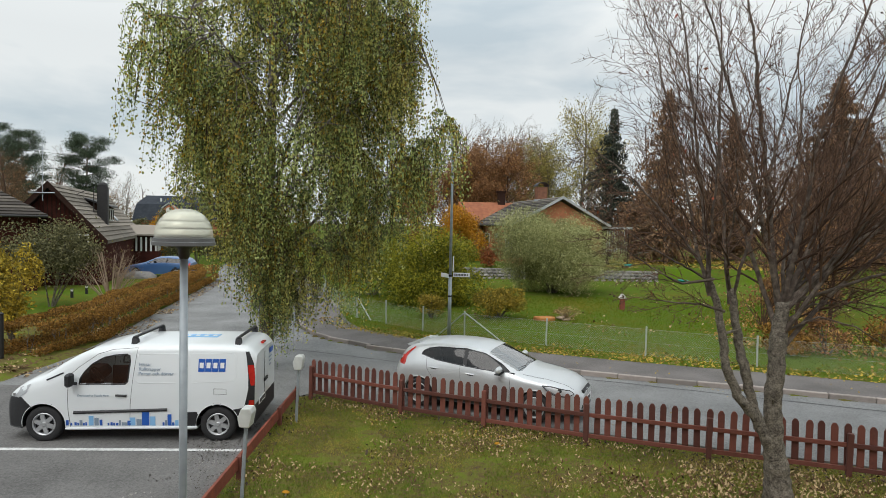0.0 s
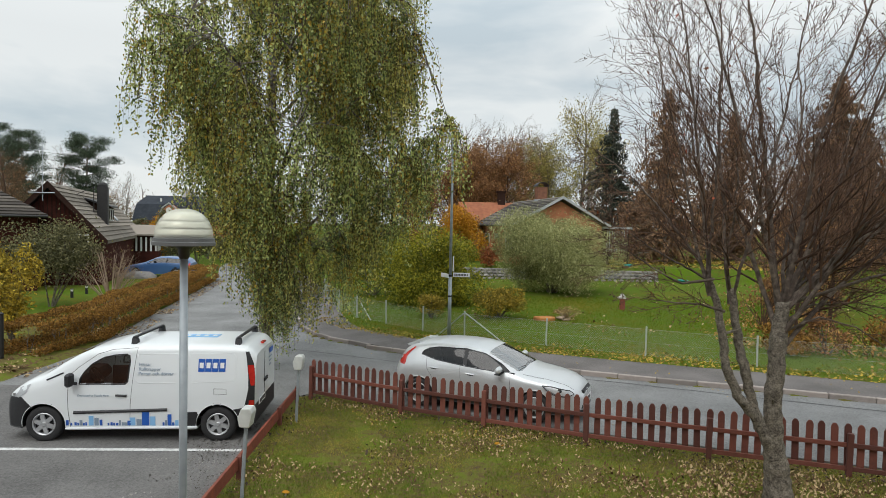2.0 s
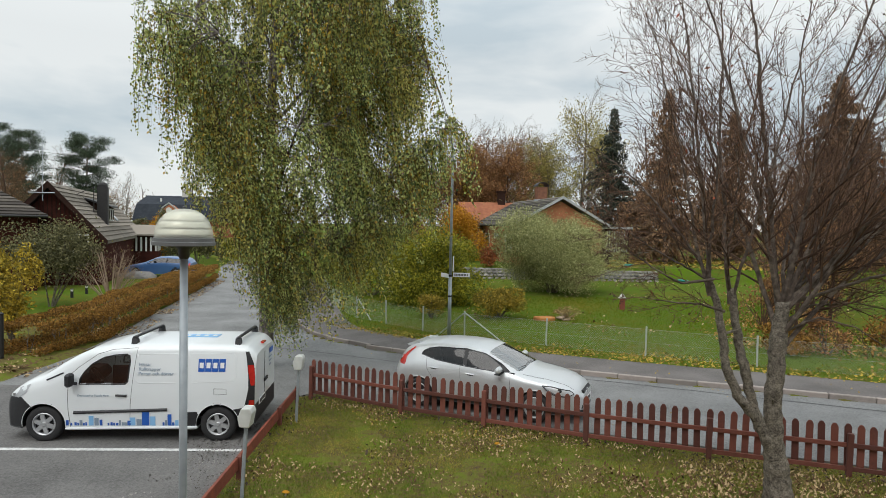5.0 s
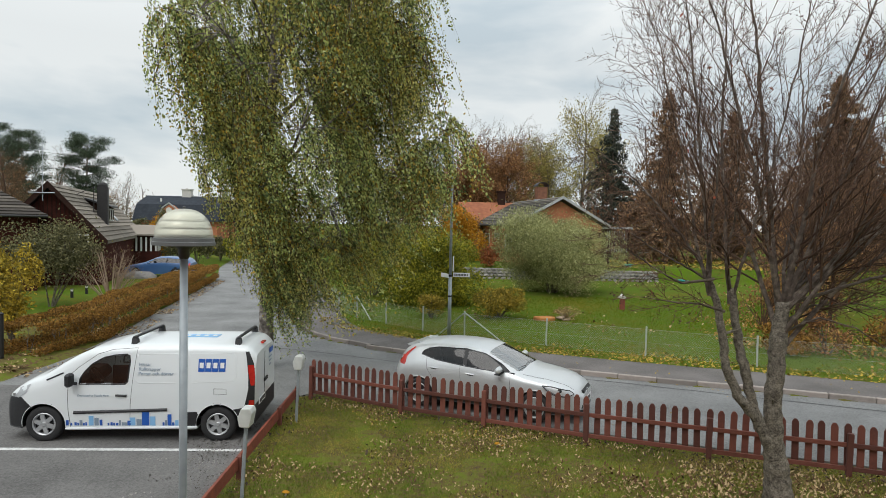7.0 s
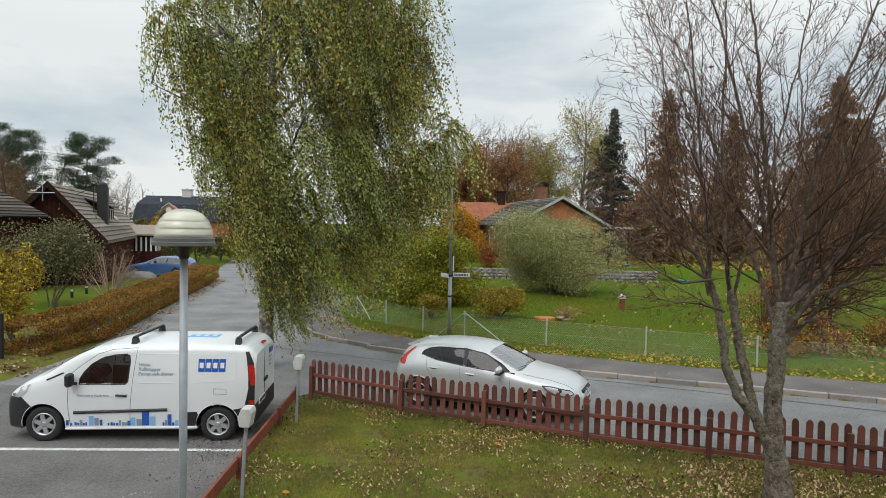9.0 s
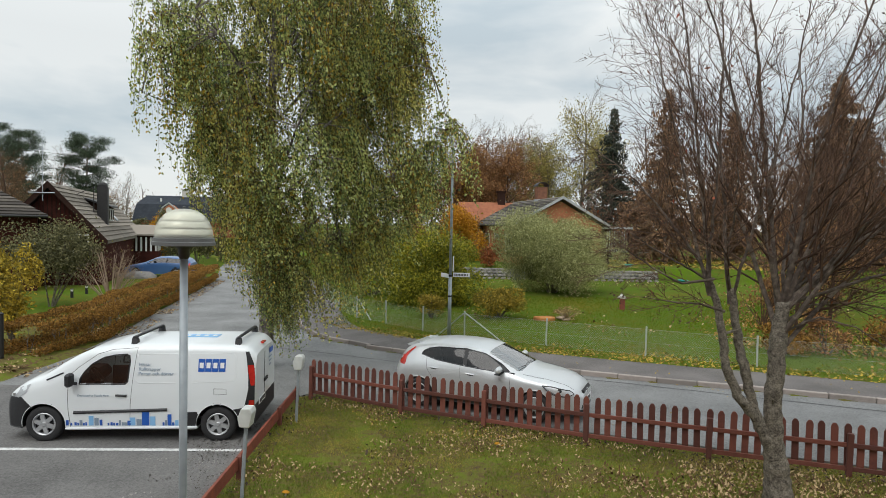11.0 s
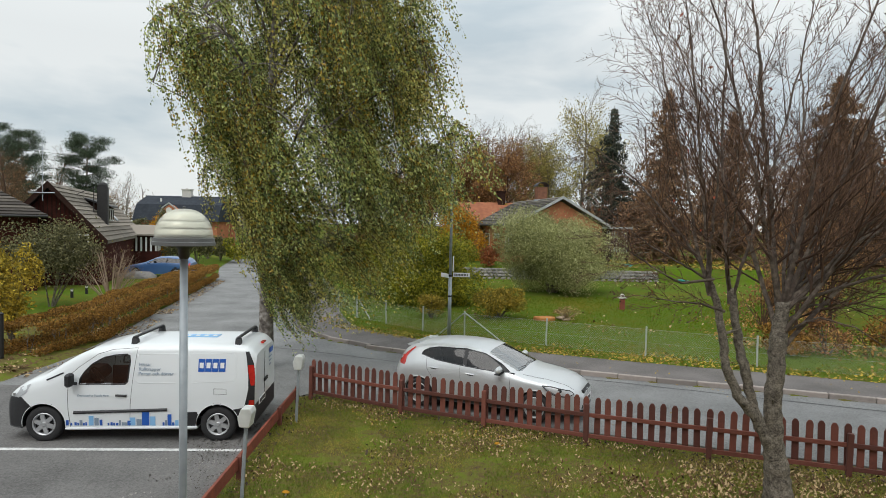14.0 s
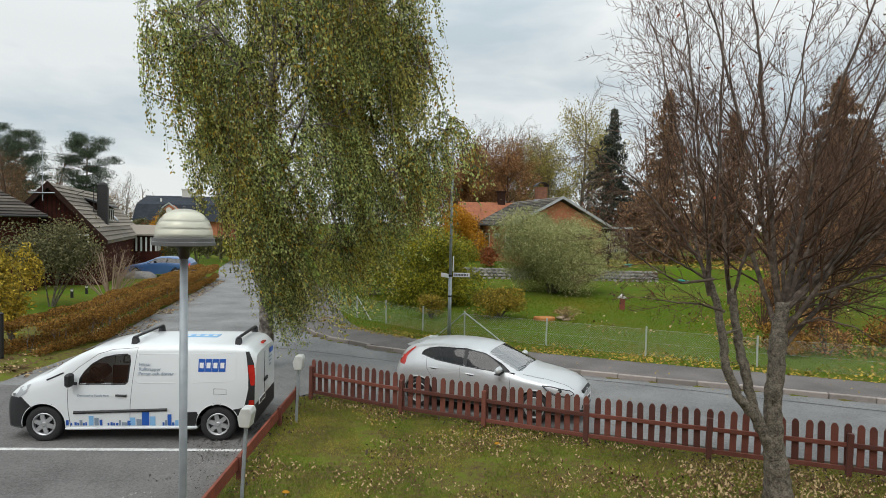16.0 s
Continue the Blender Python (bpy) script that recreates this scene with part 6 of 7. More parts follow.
    for y in (0.4, -0.4):
        seat = part("seat", Geo().box((1.98, y, 0.74), (0.5, 0.5, 0.16), ch=0.05), M["cloth"], van)
        part("seat_back", Geo().box((0, 0, 0), (0.14, 0.46, 0.62), ch=0.05), M["cloth"], seat, at=pose(1.72, y, 1.08, 0, -12, 0))
        part("headrest", Geo().box((1.64, y, 1.48), (0.1, 0.27, 0.17), ch=0.04), M["cloth"], seat)
    ring = [(0.18 * math.cos(a), 0.18 * math.sin(a), 0) for a in np.linspace(0, 2 * math.pi, 22)]
    part("steering_wheel", Geo().tube(ring, [0.016] * 22, 6).box((0, 0, 0), (0.34, 0.05, 0.02)), M["black_plastic"], van, at=pose(2.38, 0.4, 1.1, 0, -60, 0))
    for x in (0, 3.081):
        for sg in (1, -1):
            wheel(van, x, sg * 0.775, 0.327, 0.207, 0.20, 6, sg)
    part("underbody", Geo().box((1.55, 0, 0.30), (3.9, 1.2, 0.16)), M["black_plastic"], van)
    return van


def build_hatchback():
    car = thing("car", pose(-0.14, 14.579, 0.012, 0, 0, -23.105), "silver five-door hatchback parked behind a red fence", "car")
    cabin = [(0.0, 0), (0.86, 0.0), (0.95, 0.03), (0.965, 0.14), (0.985, 0.28), (1.0, 0.42), (1.0, 0.53), (0.975, 0.63), (0.925, 0.72), (0.865, 0.81), (0.80, 0.89), (0.73, 0.945), (0.60, 0.978), (0.32, 0.995), (0, 1.0)]
    bonnet = [(0.0, 0), (0.86, 0.0), (0.95, 0.04), (0.97, 0.2), (0.99, 0.38), (1.0, 0.55), (1.0, 0.67), (0.99, 0.77), (0.965, 0.84), (0.92, 0.89), (0.85, 0.925), (0.74, 0.95), (0.55, 0.975), (0.3, 0.992), (0, 1.0)]
    width = [(-0.66, 0.62), (-0.63, 0.72), (-0.55, 0.79), (-0.40, 0.84), (-0.1, 0.885), (0.4, 0.90), (2.4, 0.90), (2.8, 0.885), (3.1, 0.84), (3.3, 0.77), (3.45, 0.67), (3.53, 0.56), (3.58, 0.42)]
    roof = [(-0.66, 0.92), (-0.60, 1.03), (-0.53, 1.14), (-0.46, 1.24), (-0.38, 1.30), (-0.15, 1.375), (0.3, 1.44), (0.8, 1.455), (1.2, 1.435), (1.5, 1.385), (2.30, 1.03), (2.45, 0.985), (2.9, 0.92), (3.2, 0.845), (3.4, 0.755), (3.52, 0.67), (3.58, 0.58)]
    floor = [(-0.66, 0.36), (-0.5, 0.26), (0.2, 0.20), (2.6, 0.20), (3.1, 0.20), (3.58, 0.24)]
    blend = [(-0.8, 0.0), (1.6, 0.0), (2.3, 0.85), (2.5, 1.0)]
    arches = [(0, 0.325, 0.36), (2.647, 0.325, 0.36)]
    sh = Shell(width, floor, roof, blend, cabin, bonnet, -0.66, 3.58, 250, 60, arches)
    glass_poly = [(0.02, 1.165), (0.06, 1.235), (0.18, 1.30), (0.42, 1.345), (1.07, 1.36), (1.50, 1.30), (1.90, 1.115), (2.10, 0.985), (1.72, 0.975), (1.05, 1.025), (0.43, 1.08)]

    def sort(x, y, z, s):
        if s > 0.5 and 1.56 < x < 2.30 and abs(y) < 0.60 + 0.16 * (x - 1.56) and z > 1.0:
            return "windscreen"
        if in_poly(x, z, glass_poly) and abs(y) > 0.5 and s < 0.86:
            if 1.03 < x < 1.12 or x > 1.90:
                return "pillar_%d%d" % (y > 0, x > 1.5)
            return "window_%d%d" % (y > 0, x > 1.05)
        if -0.58 < x < -0.39 and 1.04 < z < 1.29 and abs(y) < 0.5 and s > 0.6:
            return "rear_window"
        if z < 0.30 or (z < 0.36 and 0.4 < x < 2.2):
            return "skirt"
        return "body"

    gs = sh.build(sort)
    weld(part("body", gs["body"], M["silver_paint"], car, fix=False))
    weld(part("windscreen", gs["windscreen"], M["clear_glass"], car, fix=False))
    weld(part("skirt", gs["skirt"], M["black_plastic"], car, "black lower trim", fix=False))
    if "rear_window" in gs:
        weld(part("rear_window", gs["rear_window"], M["dark_glass"], car, fix=False))
    for k in [q for q in gs if q.startswith("pillar_")]:
        weld(part("pillar", gs[k], M["black_plastic"], car, fix=False))
    for k in [q for q in gs if q.startswith("window_")]:
        weld(part("side_window", gs[k], M["dark_glass"] if k.endswith("0") else M["tint_glass"], car, fix=False))
    for sg in (1, -1):
        part("window_seal", outline(sh, glass_poly, sg, 0.011), M["black_plastic"], car)
        part("door_seam", outline(sh, [(0.98, 1.02), (1.0, 0.75), (1.04, 0.36)], sg, 0.0045, 0, False), M["steel_grey"], car)
        part("door_seam", outline(sh, [(2.08, 0.97), (2.12, 0.75), (2.10, 0.36)], sg, 0.0045, 0, False), M["steel_grey"], car)
        part("door_seam", outline(sh, [(0.16, 1.13), (0.20, 0.88), (0.33, 0.70), (0.40, 0.36)], sg, 0.0045, 0, False), M["steel_grey"], car)
        for x, z in ((0.36, 0.915), (1.22, 0.865)):
            # near-black bead paints the shade in the handle recess
            part("handle_cup", outline(sh, [(x - 0.06, z - 0.012), (x + 0.07, z - 0.02)], sg, 0.026, -0.012, False), M["black_plastic"], car)
            part("door_handle", outline(sh, [(x - 0.10, z + 0.008), (x + 0.10, z - 0.002)], sg, 0.014, 0.014, False), M["silver_paint"], car)
        m = part("mirror", Geo().box((1.90, sg * 1.0, 1.04), (0.13, 0.23, 0.14), ch=0.045), M["silver_paint"], car)
        part("mirror_base", Geo().tube([(1.96, sg * 0.85, 0.99), (1.92, sg * 0.93, 0.995)], [0.03, 0.035], 6).box((1.90, sg * 1.0, 0.965), (0.12, 0.2, 0.02)), M["black_plastic"], m)
        for cx, cz, r in arches:
            pts = []
            for k in range(29):
                a = -0.1 + (math.pi + 0.2) * k / 28
                x, z = cx + r * math.cos(a), cz + r * math.sin(a)
                pts.append((x, sg * (sh.side(x, z) - 0.003), z))
            part("arch_lip", Geo().tube(pts, [0.013] * 29, 6), M["silver_paint"], car, smooth=True)
            lin = liner(cx, cz, r + 0.013, sg)
            part("wheel_liner", lin, M["black_plastic"], car)
        # tail lamp: rises from the shoulder along the hatch edge
        part("tail_light", side_strip(sh, [(1.29, -0.16, -0.20), (1.23, -0.22, -0.28), (1.16, -0.29, -0.38), (1.08, -0.35, -0.49), (1.0, -0.36, -0.57), (0.94, -0.36, -0.58), (0.90, -0.38, -0.53)], sg, 0.010), M["red_lens"], car, "red tail light")
        q = [(x, sg * (sh.side(x, z) + 0.010), z) for x, z in ((2.80, 0.80), (3.00, 0.79), (3.34, 0.72), (3.43, 0.655), (3.30, 0.59), (3.06, 0.625), (2.90, 0.71))]
        c = tuple(sum(p[k] for p in q) / 7 for k in range(3))
        hl = part("headlight", Geo().add(q + [(c[0], c[1] + sg * 0.015, c[2])], [(k, (k + 1) % 7, 7) for k in range(7)]), M["headlamp"], car, "clear headlight")
        part("lamp_surround", outline(sh, [(2.80, 0.80), (3.00, 0.79), (3.34, 0.72), (3.43, 0.655), (3.30, 0.59), (3.06, 0.625), (2.90, 0.71)], sg, 0.009, 0.010), M["black_plastic"], hl)
        part("lamp_bowl", Geo().lathe([(0.02, -0.02), (0.055, 0.0), (0.06, 0.01)], 14, (c[0] + 0.02, c[1] + sg * 0.01, c[2] + 0.005), axis="y"), M["black_plastic"], hl)
    for sg in (1, -1):
        pts = []
        for x in np.linspace(2.36, 3.40, 12):
            yt = 0.74 - 0.16 * (x - 2.36)
            k = min(range(50, 101), key=lambda j: abs(sh.at(x, j / 100)[0] - yt))
            q = sh.at(x, k / 100)
            pts.append((float(x), sg * q[0], q[1] + 0.001))
        part("bonnet_seam", Geo().tube(pts, [0.005] * len(pts), 4), M["steel_grey"], car)
    part("grille", Geo().box((3.535, 0, 0.60), (0.07, 0.72, 0.16), ch=0.03), M["black_plastic"], car, "black grille with chrome surround")
    part("grille_badge", Geo().lathe([(0.01, 0), (0.055, 0), (0.06, -0.01)], 18, (3.58, 0, 0.60), axis="x"), M["chrome"], car)
    part("lower_intake", Geo().box((3.54, 0, 0.36), (0.07, 1.0, 0.13), ch=0.03), M["black_plastic"], car)
    pl = part("number_plate", Geo().box((3.60, 0, 0.455), (0.012, 0.52, 0.11), ch=0.003), M["white_film"], car, "white number plate with dark bars")
    for k in range(6):
        part("plate_bar", Geo().box((3.608, 0.07 * (k - 2.5), 0.455), (0.004, 0.045, 0.07)), M["black_plastic"], pl)
    part("spoiler", Geo().prism([(-0.47, 1.305), (-0.15, 1.385), (-0.15, 1.34), (-0.43, 1.27)], -0.52, 0.52, axis="y"), M["silver_paint"], car)
    part("aerial", Geo().prism([(-0.16, 1.40), (0.06, 1.425), (-0.13, 1.455)], -0.02, 0.02, axis="y"), M["silver_paint"], car)
    for y in (0.45, -0.2):
        part("wiper", Geo().tube([(2.30, y, 1.05), (2.25, y - 0.5, 1.075)], [0.008, 0.005], 5), M["black_plastic"], car)
    part("dashboard", Geo().box((2.05, 0, 0.86), (0.5, 1.4, 0.2), ch=0.07), M["black_plastic"], car)
    part("cabin_floor", Geo().box((1.0, 0, 0.36), (2.6, 1.4, 0.06)), M["black_plastic"], car)
    for sg in (1, -1):
        part("door_card", Geo().box((1.05, sg * 0.815, 0.66), (2.3, 0.03, 0.64), ch=0.01), M["cloth"], car)
    part("parcel_shelf", Geo().box((-0.15, 0, 0.98), (0.7, 1.3, 0.03)), M["cloth"], car)
    for x in (1.25, 0.35):
        for y in (0.38, -0.38):
            seat = part("seat", Geo().box((x + 0.1, y, 0.58), (0.5, 0.48, 0.18), ch=0.05), M["cloth"], car)
            part("seat_back", Geo().box((0, 0, 0), (0.13, 0.46, 0.62), ch=0.05), M["cloth"], seat, at=pose(x - 0.16, y, 0.88, 0, -14, 0))
            part("headrest", Geo().box((x - 0.25, y, 1.22), (0.09, 0.25, 0.15), ch=0.04), M["cloth"], seat)
    ring = [(0.18 * math.cos(a), 0.18 * math.sin(a), 0) for a in np.linspace(0, 2 * math.pi, 22)]
    part("steering_wheel", Geo().tube(ring, [0.016] * 22, 6).box((0, 0, 0), (0.34, 0.05, 0.02)), M["black_plastic"], car, at=pose(1.72, 0.38, 0.9, 0, -62, 0))
    for x in (0, 2.647):
        for sg in (1, -1):
            wheel(car, x, sg * 0.785, 0.32, 0.222, 0.20, 5, sg, False)
    part("underbody", Geo().box((1.3, 0, 0.28), (3.8, 1.2, 0.14)), M["black_plastic"], car)
    return car


build_van()
build_hatchback()


# ---------- path lamp beside the window ----------
def build_dome_lamp():
    lamp = thing("path_lamp", pose(-1.96, 4.70, 0.012), "grey steel path lamp with clear acrylic dome", "lamp")
    part("pole", Geo().tube([(0, 0, 0), (0, 0, 3.76)], [0.031, 0.029], 16), M["galv"], lamp, smooth=True)
    part("collar", Geo().lathe([(0.03, 3.76), (0.04, 3.775), (0.04, 3.83), (0.06, 3.85), (0.075, 3.865)], 20), M["steel_grey"], lamp, smooth=True)
    rim = part("rim", Geo().lathe([(0.07, 3.866), (0.205, 3.862), (0.227, 3.866), (0.227, 3.890), (0.219, 3.894), (0.219, 3.918), (0.209, 3.921)], 48), M["rim_grey"], lamp, "grey plastic rim")
    dome = [(0.209 * math.cos(a) ** 0.82 if a < 1.55 else 0.002, 3.922 + 0.218 * math.sin(a)) for a in np.linspace(0, math.pi / 2, 16)]
    part("dome", Geo().lathe(dome, 48), M["acrylic"], lamp, "yellowed clear acrylic dome", True)
    # stacked reflector rings inside
    for k, (r, z) in enumerate(((0.188, 3.945), (0.175, 3.998), (0.150, 4.05))):
        part("reflector_ring", Geo().lathe([(r, z), (r * 0.97, z + 0.038), (r * 0.72, z + 0.055), (r * 0.70, z + 0.05), (r * 0.94, z)], 40), M["reflector"], lamp, smooth=True)
    part("inner_cap", Geo().lathe([(0.10, 4.10), (0.07, 4.115), (0.03, 4.122), (0.002, 4.124)], 32), M["reflector"], lamp, smooth=True)
    part("knob", Geo().lathe([(0.012, 4.14), (0.012, 4.155), (0.002, 4.16)], 10), M["steel_grey"], lamp)


def acrylic():
    m = bpy.data.materials.new("yellowed_acrylic")
    m.use_nodes = True
    N, L = m.node_tree.nodes, m.node_tree.links
    bs = N["Principled BSDF"]
    bs.inputs["Base Color"].default_value = (0.88, 0.88, 0.82, 1)
    bs.inputs["Roughness"].default_value = 0.22
    tr, mx, gm = N.new("ShaderNodeBsdfTransparent"), N.new("ShaderNodeMixShader"), N.new("ShaderNodeTexNoise")
    tl, mx2 = N.new("ShaderNodeBsdfTranslucent"), N.new("ShaderNodeMixShader")
    tl.inputs[0].default_value = (0.92, 0.92, 0.86, 1)
    tr.inputs[0].default_value = (0.95, 0.95, 0.88, 1)
    gm.inputs["Scale"].default_value = 9
    mx2.inputs[0].default_value = 0.5
    L.new(bs.outputs[0], mx2.inputs[1])
    L.new(tl.outputs[0], mx2.inputs[2])
    mx.inputs[0].default_value = 0.62
    L.new(mx2.outputs[0], mx.inputs[1])
    L.new(tr.outputs[0], mx.inputs[2])
    L.new(mx.outputs[0], N["Material Output"].inputs[0])
    return m


M["acrylic"] = acrylic()
M["reflector"] = mat("reflector_white", (0.86, 0.86, 0.80), (0.74, 0.74, 0.68), 6, 0.3, 0.2, bump=0)
M["rim_grey"] = mat("grey_plastic_rim", (0.17, 0.175, 0.175), (0.12, 0.125, 0.125), 9, 0.5, bump=0.05)
M["box_grey"] = mat("pale_grey_box", (0.62, 0.63, 0.60), (0.5, 0.51, 0.49), 8, 0.5, bump=0.05)
build_dome_lamp()


# ---------- engine-heater posts ----------
def build_heater_post(at, lean):
    p = thing("socket_post", pose(*at) @ pose(0, 0, 0, 0, lean, 0), "steel post with pale grey engine heater socket box", "socket post", "engine heater posts")
    part("pole", Geo().box((0, 0, 0.6), (0.05, 0.04, 1.25), ch=0.008), M["galv"], p)
    body = Geo().prism([(-0.07, 1.18), (0.075, 1.18), (0.105, 1.40), (0.07, 1.46), (-0.06, 1.45), (-0.105, 1.31)], -0.11, 0.11, axis="y")
    b = part("box", body, M["box_grey"], p, "pale grey plastic box")
    soften(b, 0.015, 2, 20)
    part("lid_seam", Geo().box((0.0, -0.102, 1.34), (0.13, 0.006, 0.008)), M["galv"], b)
    return p


build_heater_post((-2.86, 8.9, -0.07), 3.0)
build_heater_post((-2.9, 12.42, -0.06), 2.0)


# ---------- street lamp with name signs ----------
def build_street_lamp():
    s = thing("street_lamp", pose(0.28, 22.17, 0.09), "tall grey steel street lamp with curved arm", "street lamp")
    part("base", Geo().tube([(0, 0, 0), (0, 0, 2.2)], [0.068, 0.064], 12), M["galv"], s, smooth=True)
    pts = [(0.0, 0, 2.2), (0.0, 0, 5.2), (0.0, 0, 6.6), (-0.02, 0, 6.95), (-0.10, 0, 7.18), (-0.27, 0, 7.33), (-0.45, 0, 7.39), (-0.62, 0, 7.42)]
    part("arm", Geo().tube(pts, [0.052, 0.046, 0.042, 0.04, 0.04, 0.038, 0.036, 0.035], 10), M["galv"], s, smooth=True)
    part("lamp_head", Geo().lathe([(0.03, -0.85), (0.055, -0.8), (0.06, -0.7), (0.04, -0.62), (0.03, -0.6)], 14, (0, 0, 7.43), axis="x"), M["galv"], s, smooth=True)
    for z in (2.18, 1.45):
        part("band", Geo().lathe([(0.066, z - 0.03), (0.074, z - 0.03), (0.074, z + 0.03), (0.066, z + 0.03)], 14), M["black_metal"], s)
    sg = part("name_sign", Geo().box((0.40, -0.03, 2.22), (0.60, 0.025, 0.15), ch=0.006), M["white_film"], s, "white sign with dark bars")
    for k in range(9):
        part("sign_bar", Geo().box((0.165 + 0.055 * k, -0.045, 2.22), (0.034, 0.006, 0.06 + 0.02 * (k % 3 == 0))), M["black_plastic"], sg)
    sg2 = part("name_sign", Geo().box((-0.1, 0.25, 2.18), (0.025, 0.6, 0.15), ch=0.006), M["white_film"], s, at=pose(0, 0, 0, 0, 0, 25))
    part("tall_sign", Geo().box((0.10, -0.02, 2.62), (0.045, 0.02, 0.55), ch=0.004), M["white_film"], s)


build_street_lamp()


# ---------- wire fence along the pavement ----------
WIRE = [(-6.9, 36), (-5.9, 32), (-4.72, 28.4), (-3.57, 26.1), (-2.21, 24.7), (-0.70, 23.1), (0.83, 22.0), (3.52, 20.73), (6.43, 19.4), (9.28, 18.1), (12.4, 17.1), (15.5, 16.05), (18.7, 15.0), (22, 13.9), (26, 12.6)]


def build_wire_fence():
    f = thing("wire_fence", pose(0, 0, 0), "galvanised chain-link fence on thin steel posts", "fence")
    post = Geo().tube([(0, 0, 0), (0, 0, 0.95)], [0.028, 0.028], 8).lathe([(0.03, 0.95), (0.03, 0.965), (0.002, 0.97)], 8).mesh("post", M["post_pale"])
    z0 = 0.06
    for k, q in enumerate(WIRE):
        part("post", post, None, f, at=pose(q[0], q[1], z0, rnd(-1, 1), rnd(-1, 1), 0))
    for a, b in zip(WIRE, WIRE[1:]):
        a, b = Vector((*a, z0)), Vector((*b, z0))
        d = (b - a).length
        g = Geo()
        for z in (0.06, 0.46, 0.88):
            g.tube([a + Vector((0, 0, z)), b + Vector((0, 0, z))], [0.0032] * 2, 4, caps=False)
        n = int(d / 0.075)
        hgt = 0.82
        for j in range(-int(hgt / 0.075), n):
            for sg in (1, -1):
                s0, s1 = j * 0.075, j * 0.075 + hgt
                if sg < 0:
                    s0, s1 = s1, s0
                p, q, u0, u1 = s0, s1, 0.0, 1.0
                lo, hi = max(0, min(s0, s1)), min(d, max(s0, s1))
                if hi <= lo:
                    continue
                ua, ub = (lo - s0) / (s1 - s0), (hi - s0) / (s1 - s0)
                pa = a.lerp(b, lo / d) + Vector((0, 0, 0.06 + hgt * ua))
                pb = a.lerp(b, hi / d) + Vector((0, 0, 0.06 + hgt * ub))
                g.tube([pa, pb], [0.0015] * 2, 3, caps=False)
        tagged(part("wire_mesh", g, M["wire"], f, fix=False), kind="stuff")
    for q, e in (((0.83, 22.0), (2.05, 21.35)), ((-3.57, 26.1), (-2.9, 25.35)), ((0.83, 22.0), (-0.05, 22.6))):
        part("brace", Geo().tube([(q[0], q[1], 0.98), (e[0], e[1], 0.12)], [0.022, 0.022], 8), M["post_pale"], f)


M["wire"] = mat("fence_wire", (0.42, 0.44, 0.39), (0.32, 0.34, 0.30), 5, 0.6, bump=0)
M["post_pale"] = mat("pale_steel_post", (0.50, 0.52, 0.50), (0.38, 0.40, 0.38), 9, 0.6, 0.2, bump=0.05)
build_wire_fence()


# ---------- blue car by the dark house ----------
def build_blue_car():
    car = thing("car", pose(-18.35, 43.4, 0.10, 0, 0, 184), "blue estate car parked by a dark red house", "car")
    cabin = [(0.0, 0), (0.86, 0.0), (0.95, 0.03), (0.98, 0.2), (1.0, 0.4), (1.0, 0.55), (0.96, 0.66), (0.88, 0.8), (0.78, 0.92), (0.62, 0.975), (0.3, 0.995), (0, 1.0)]
    bonnet = [(0.0, 0), (0.86, 0.0), (0.95, 0.04), (0.98, 0.25), (1.0, 0.5), (1.0, 0.66), (0.98, 0.8), (0.93, 0.88), (0.8, 0.94), (0.6, 0.97), (0.3, 0.99), (0, 1.0)]
    sh = Shell([(-0.95, 0.7), (-0.8, 0.85), (0, 0.89), (2.6, 0.89), (3.2, 0.82), (3.55, 0.5)], [(-0.95, 0.35), (0, 0.22), (3, 0.22), (3.55, 0.28)],
               [(-0.95, 0.9), (-0.8, 1.25), (-0.5, 1.38), (0.7, 1.45), (1.3, 1.42), (2.2, 1.03), (2.5, 0.96), (3.2, 0.82), (3.55, 0.6)], [(1.5, 0), (2.4, 1)], cabin, bonnet, -0.95, 3.55, 90, 24, [(0, 0.32, 0.36), (2.68, 0.32, 0.36)])
    gp = [(-0.55, 1.02), (-0.3, 1.28), (0.5, 1.34), (1.25, 1.32), (1.95, 0.99)]

    def sort(x, y, z, s):
        if s > 0.5 and 1.45 < x < 2.15 and abs(y) < 0.62 and z > 1.0:
            return "windscreen"
        if abs(y) > 0.45 and in_poly(x, z, gp):
            return "window_%d" % (y > 0)
        return "body"
    gs = sh.build(sort)
    weld(part("body", gs["body"], M["blue_paint"], car, fix=False))
    weld(part("windscreen", gs["windscreen"], M["glass"], car, fix=False))
    for k in ("window_0", "window_1"):
        weld(part("side_window", gs[k], M["dark_glass"], car, fix=False))
    for sg in (1, -1):
        part("pillar", outline(sh, [(0.62, 1.0), (0.60, 1.34)], sg, 0.03, 0, False), M["black_plastic"], car)
        part("mirror", Geo().box((1.8, sg * 0.98, 1.0), (0.12, 0.2, 0.12), ch=0.03), M["blue_paint"], car)
        part("tail_light", patch(sh, [(-0.74, 1.0), (-0.90, 1.0), (-0.90, 0.82), (-0.74, 0.82)], sg, 0.01), M["red_lens"], car)
        for x in (0, 2.68):
            wheel(car, x, sg * 0.78, 0.32, 0.22, 0.2, 5, sg)
    part("cabin_floor", Geo().box((0.9, 0, 0.5), (3.0, 1.4, 0.3)), M["black_plastic"], car)


build_blue_car()


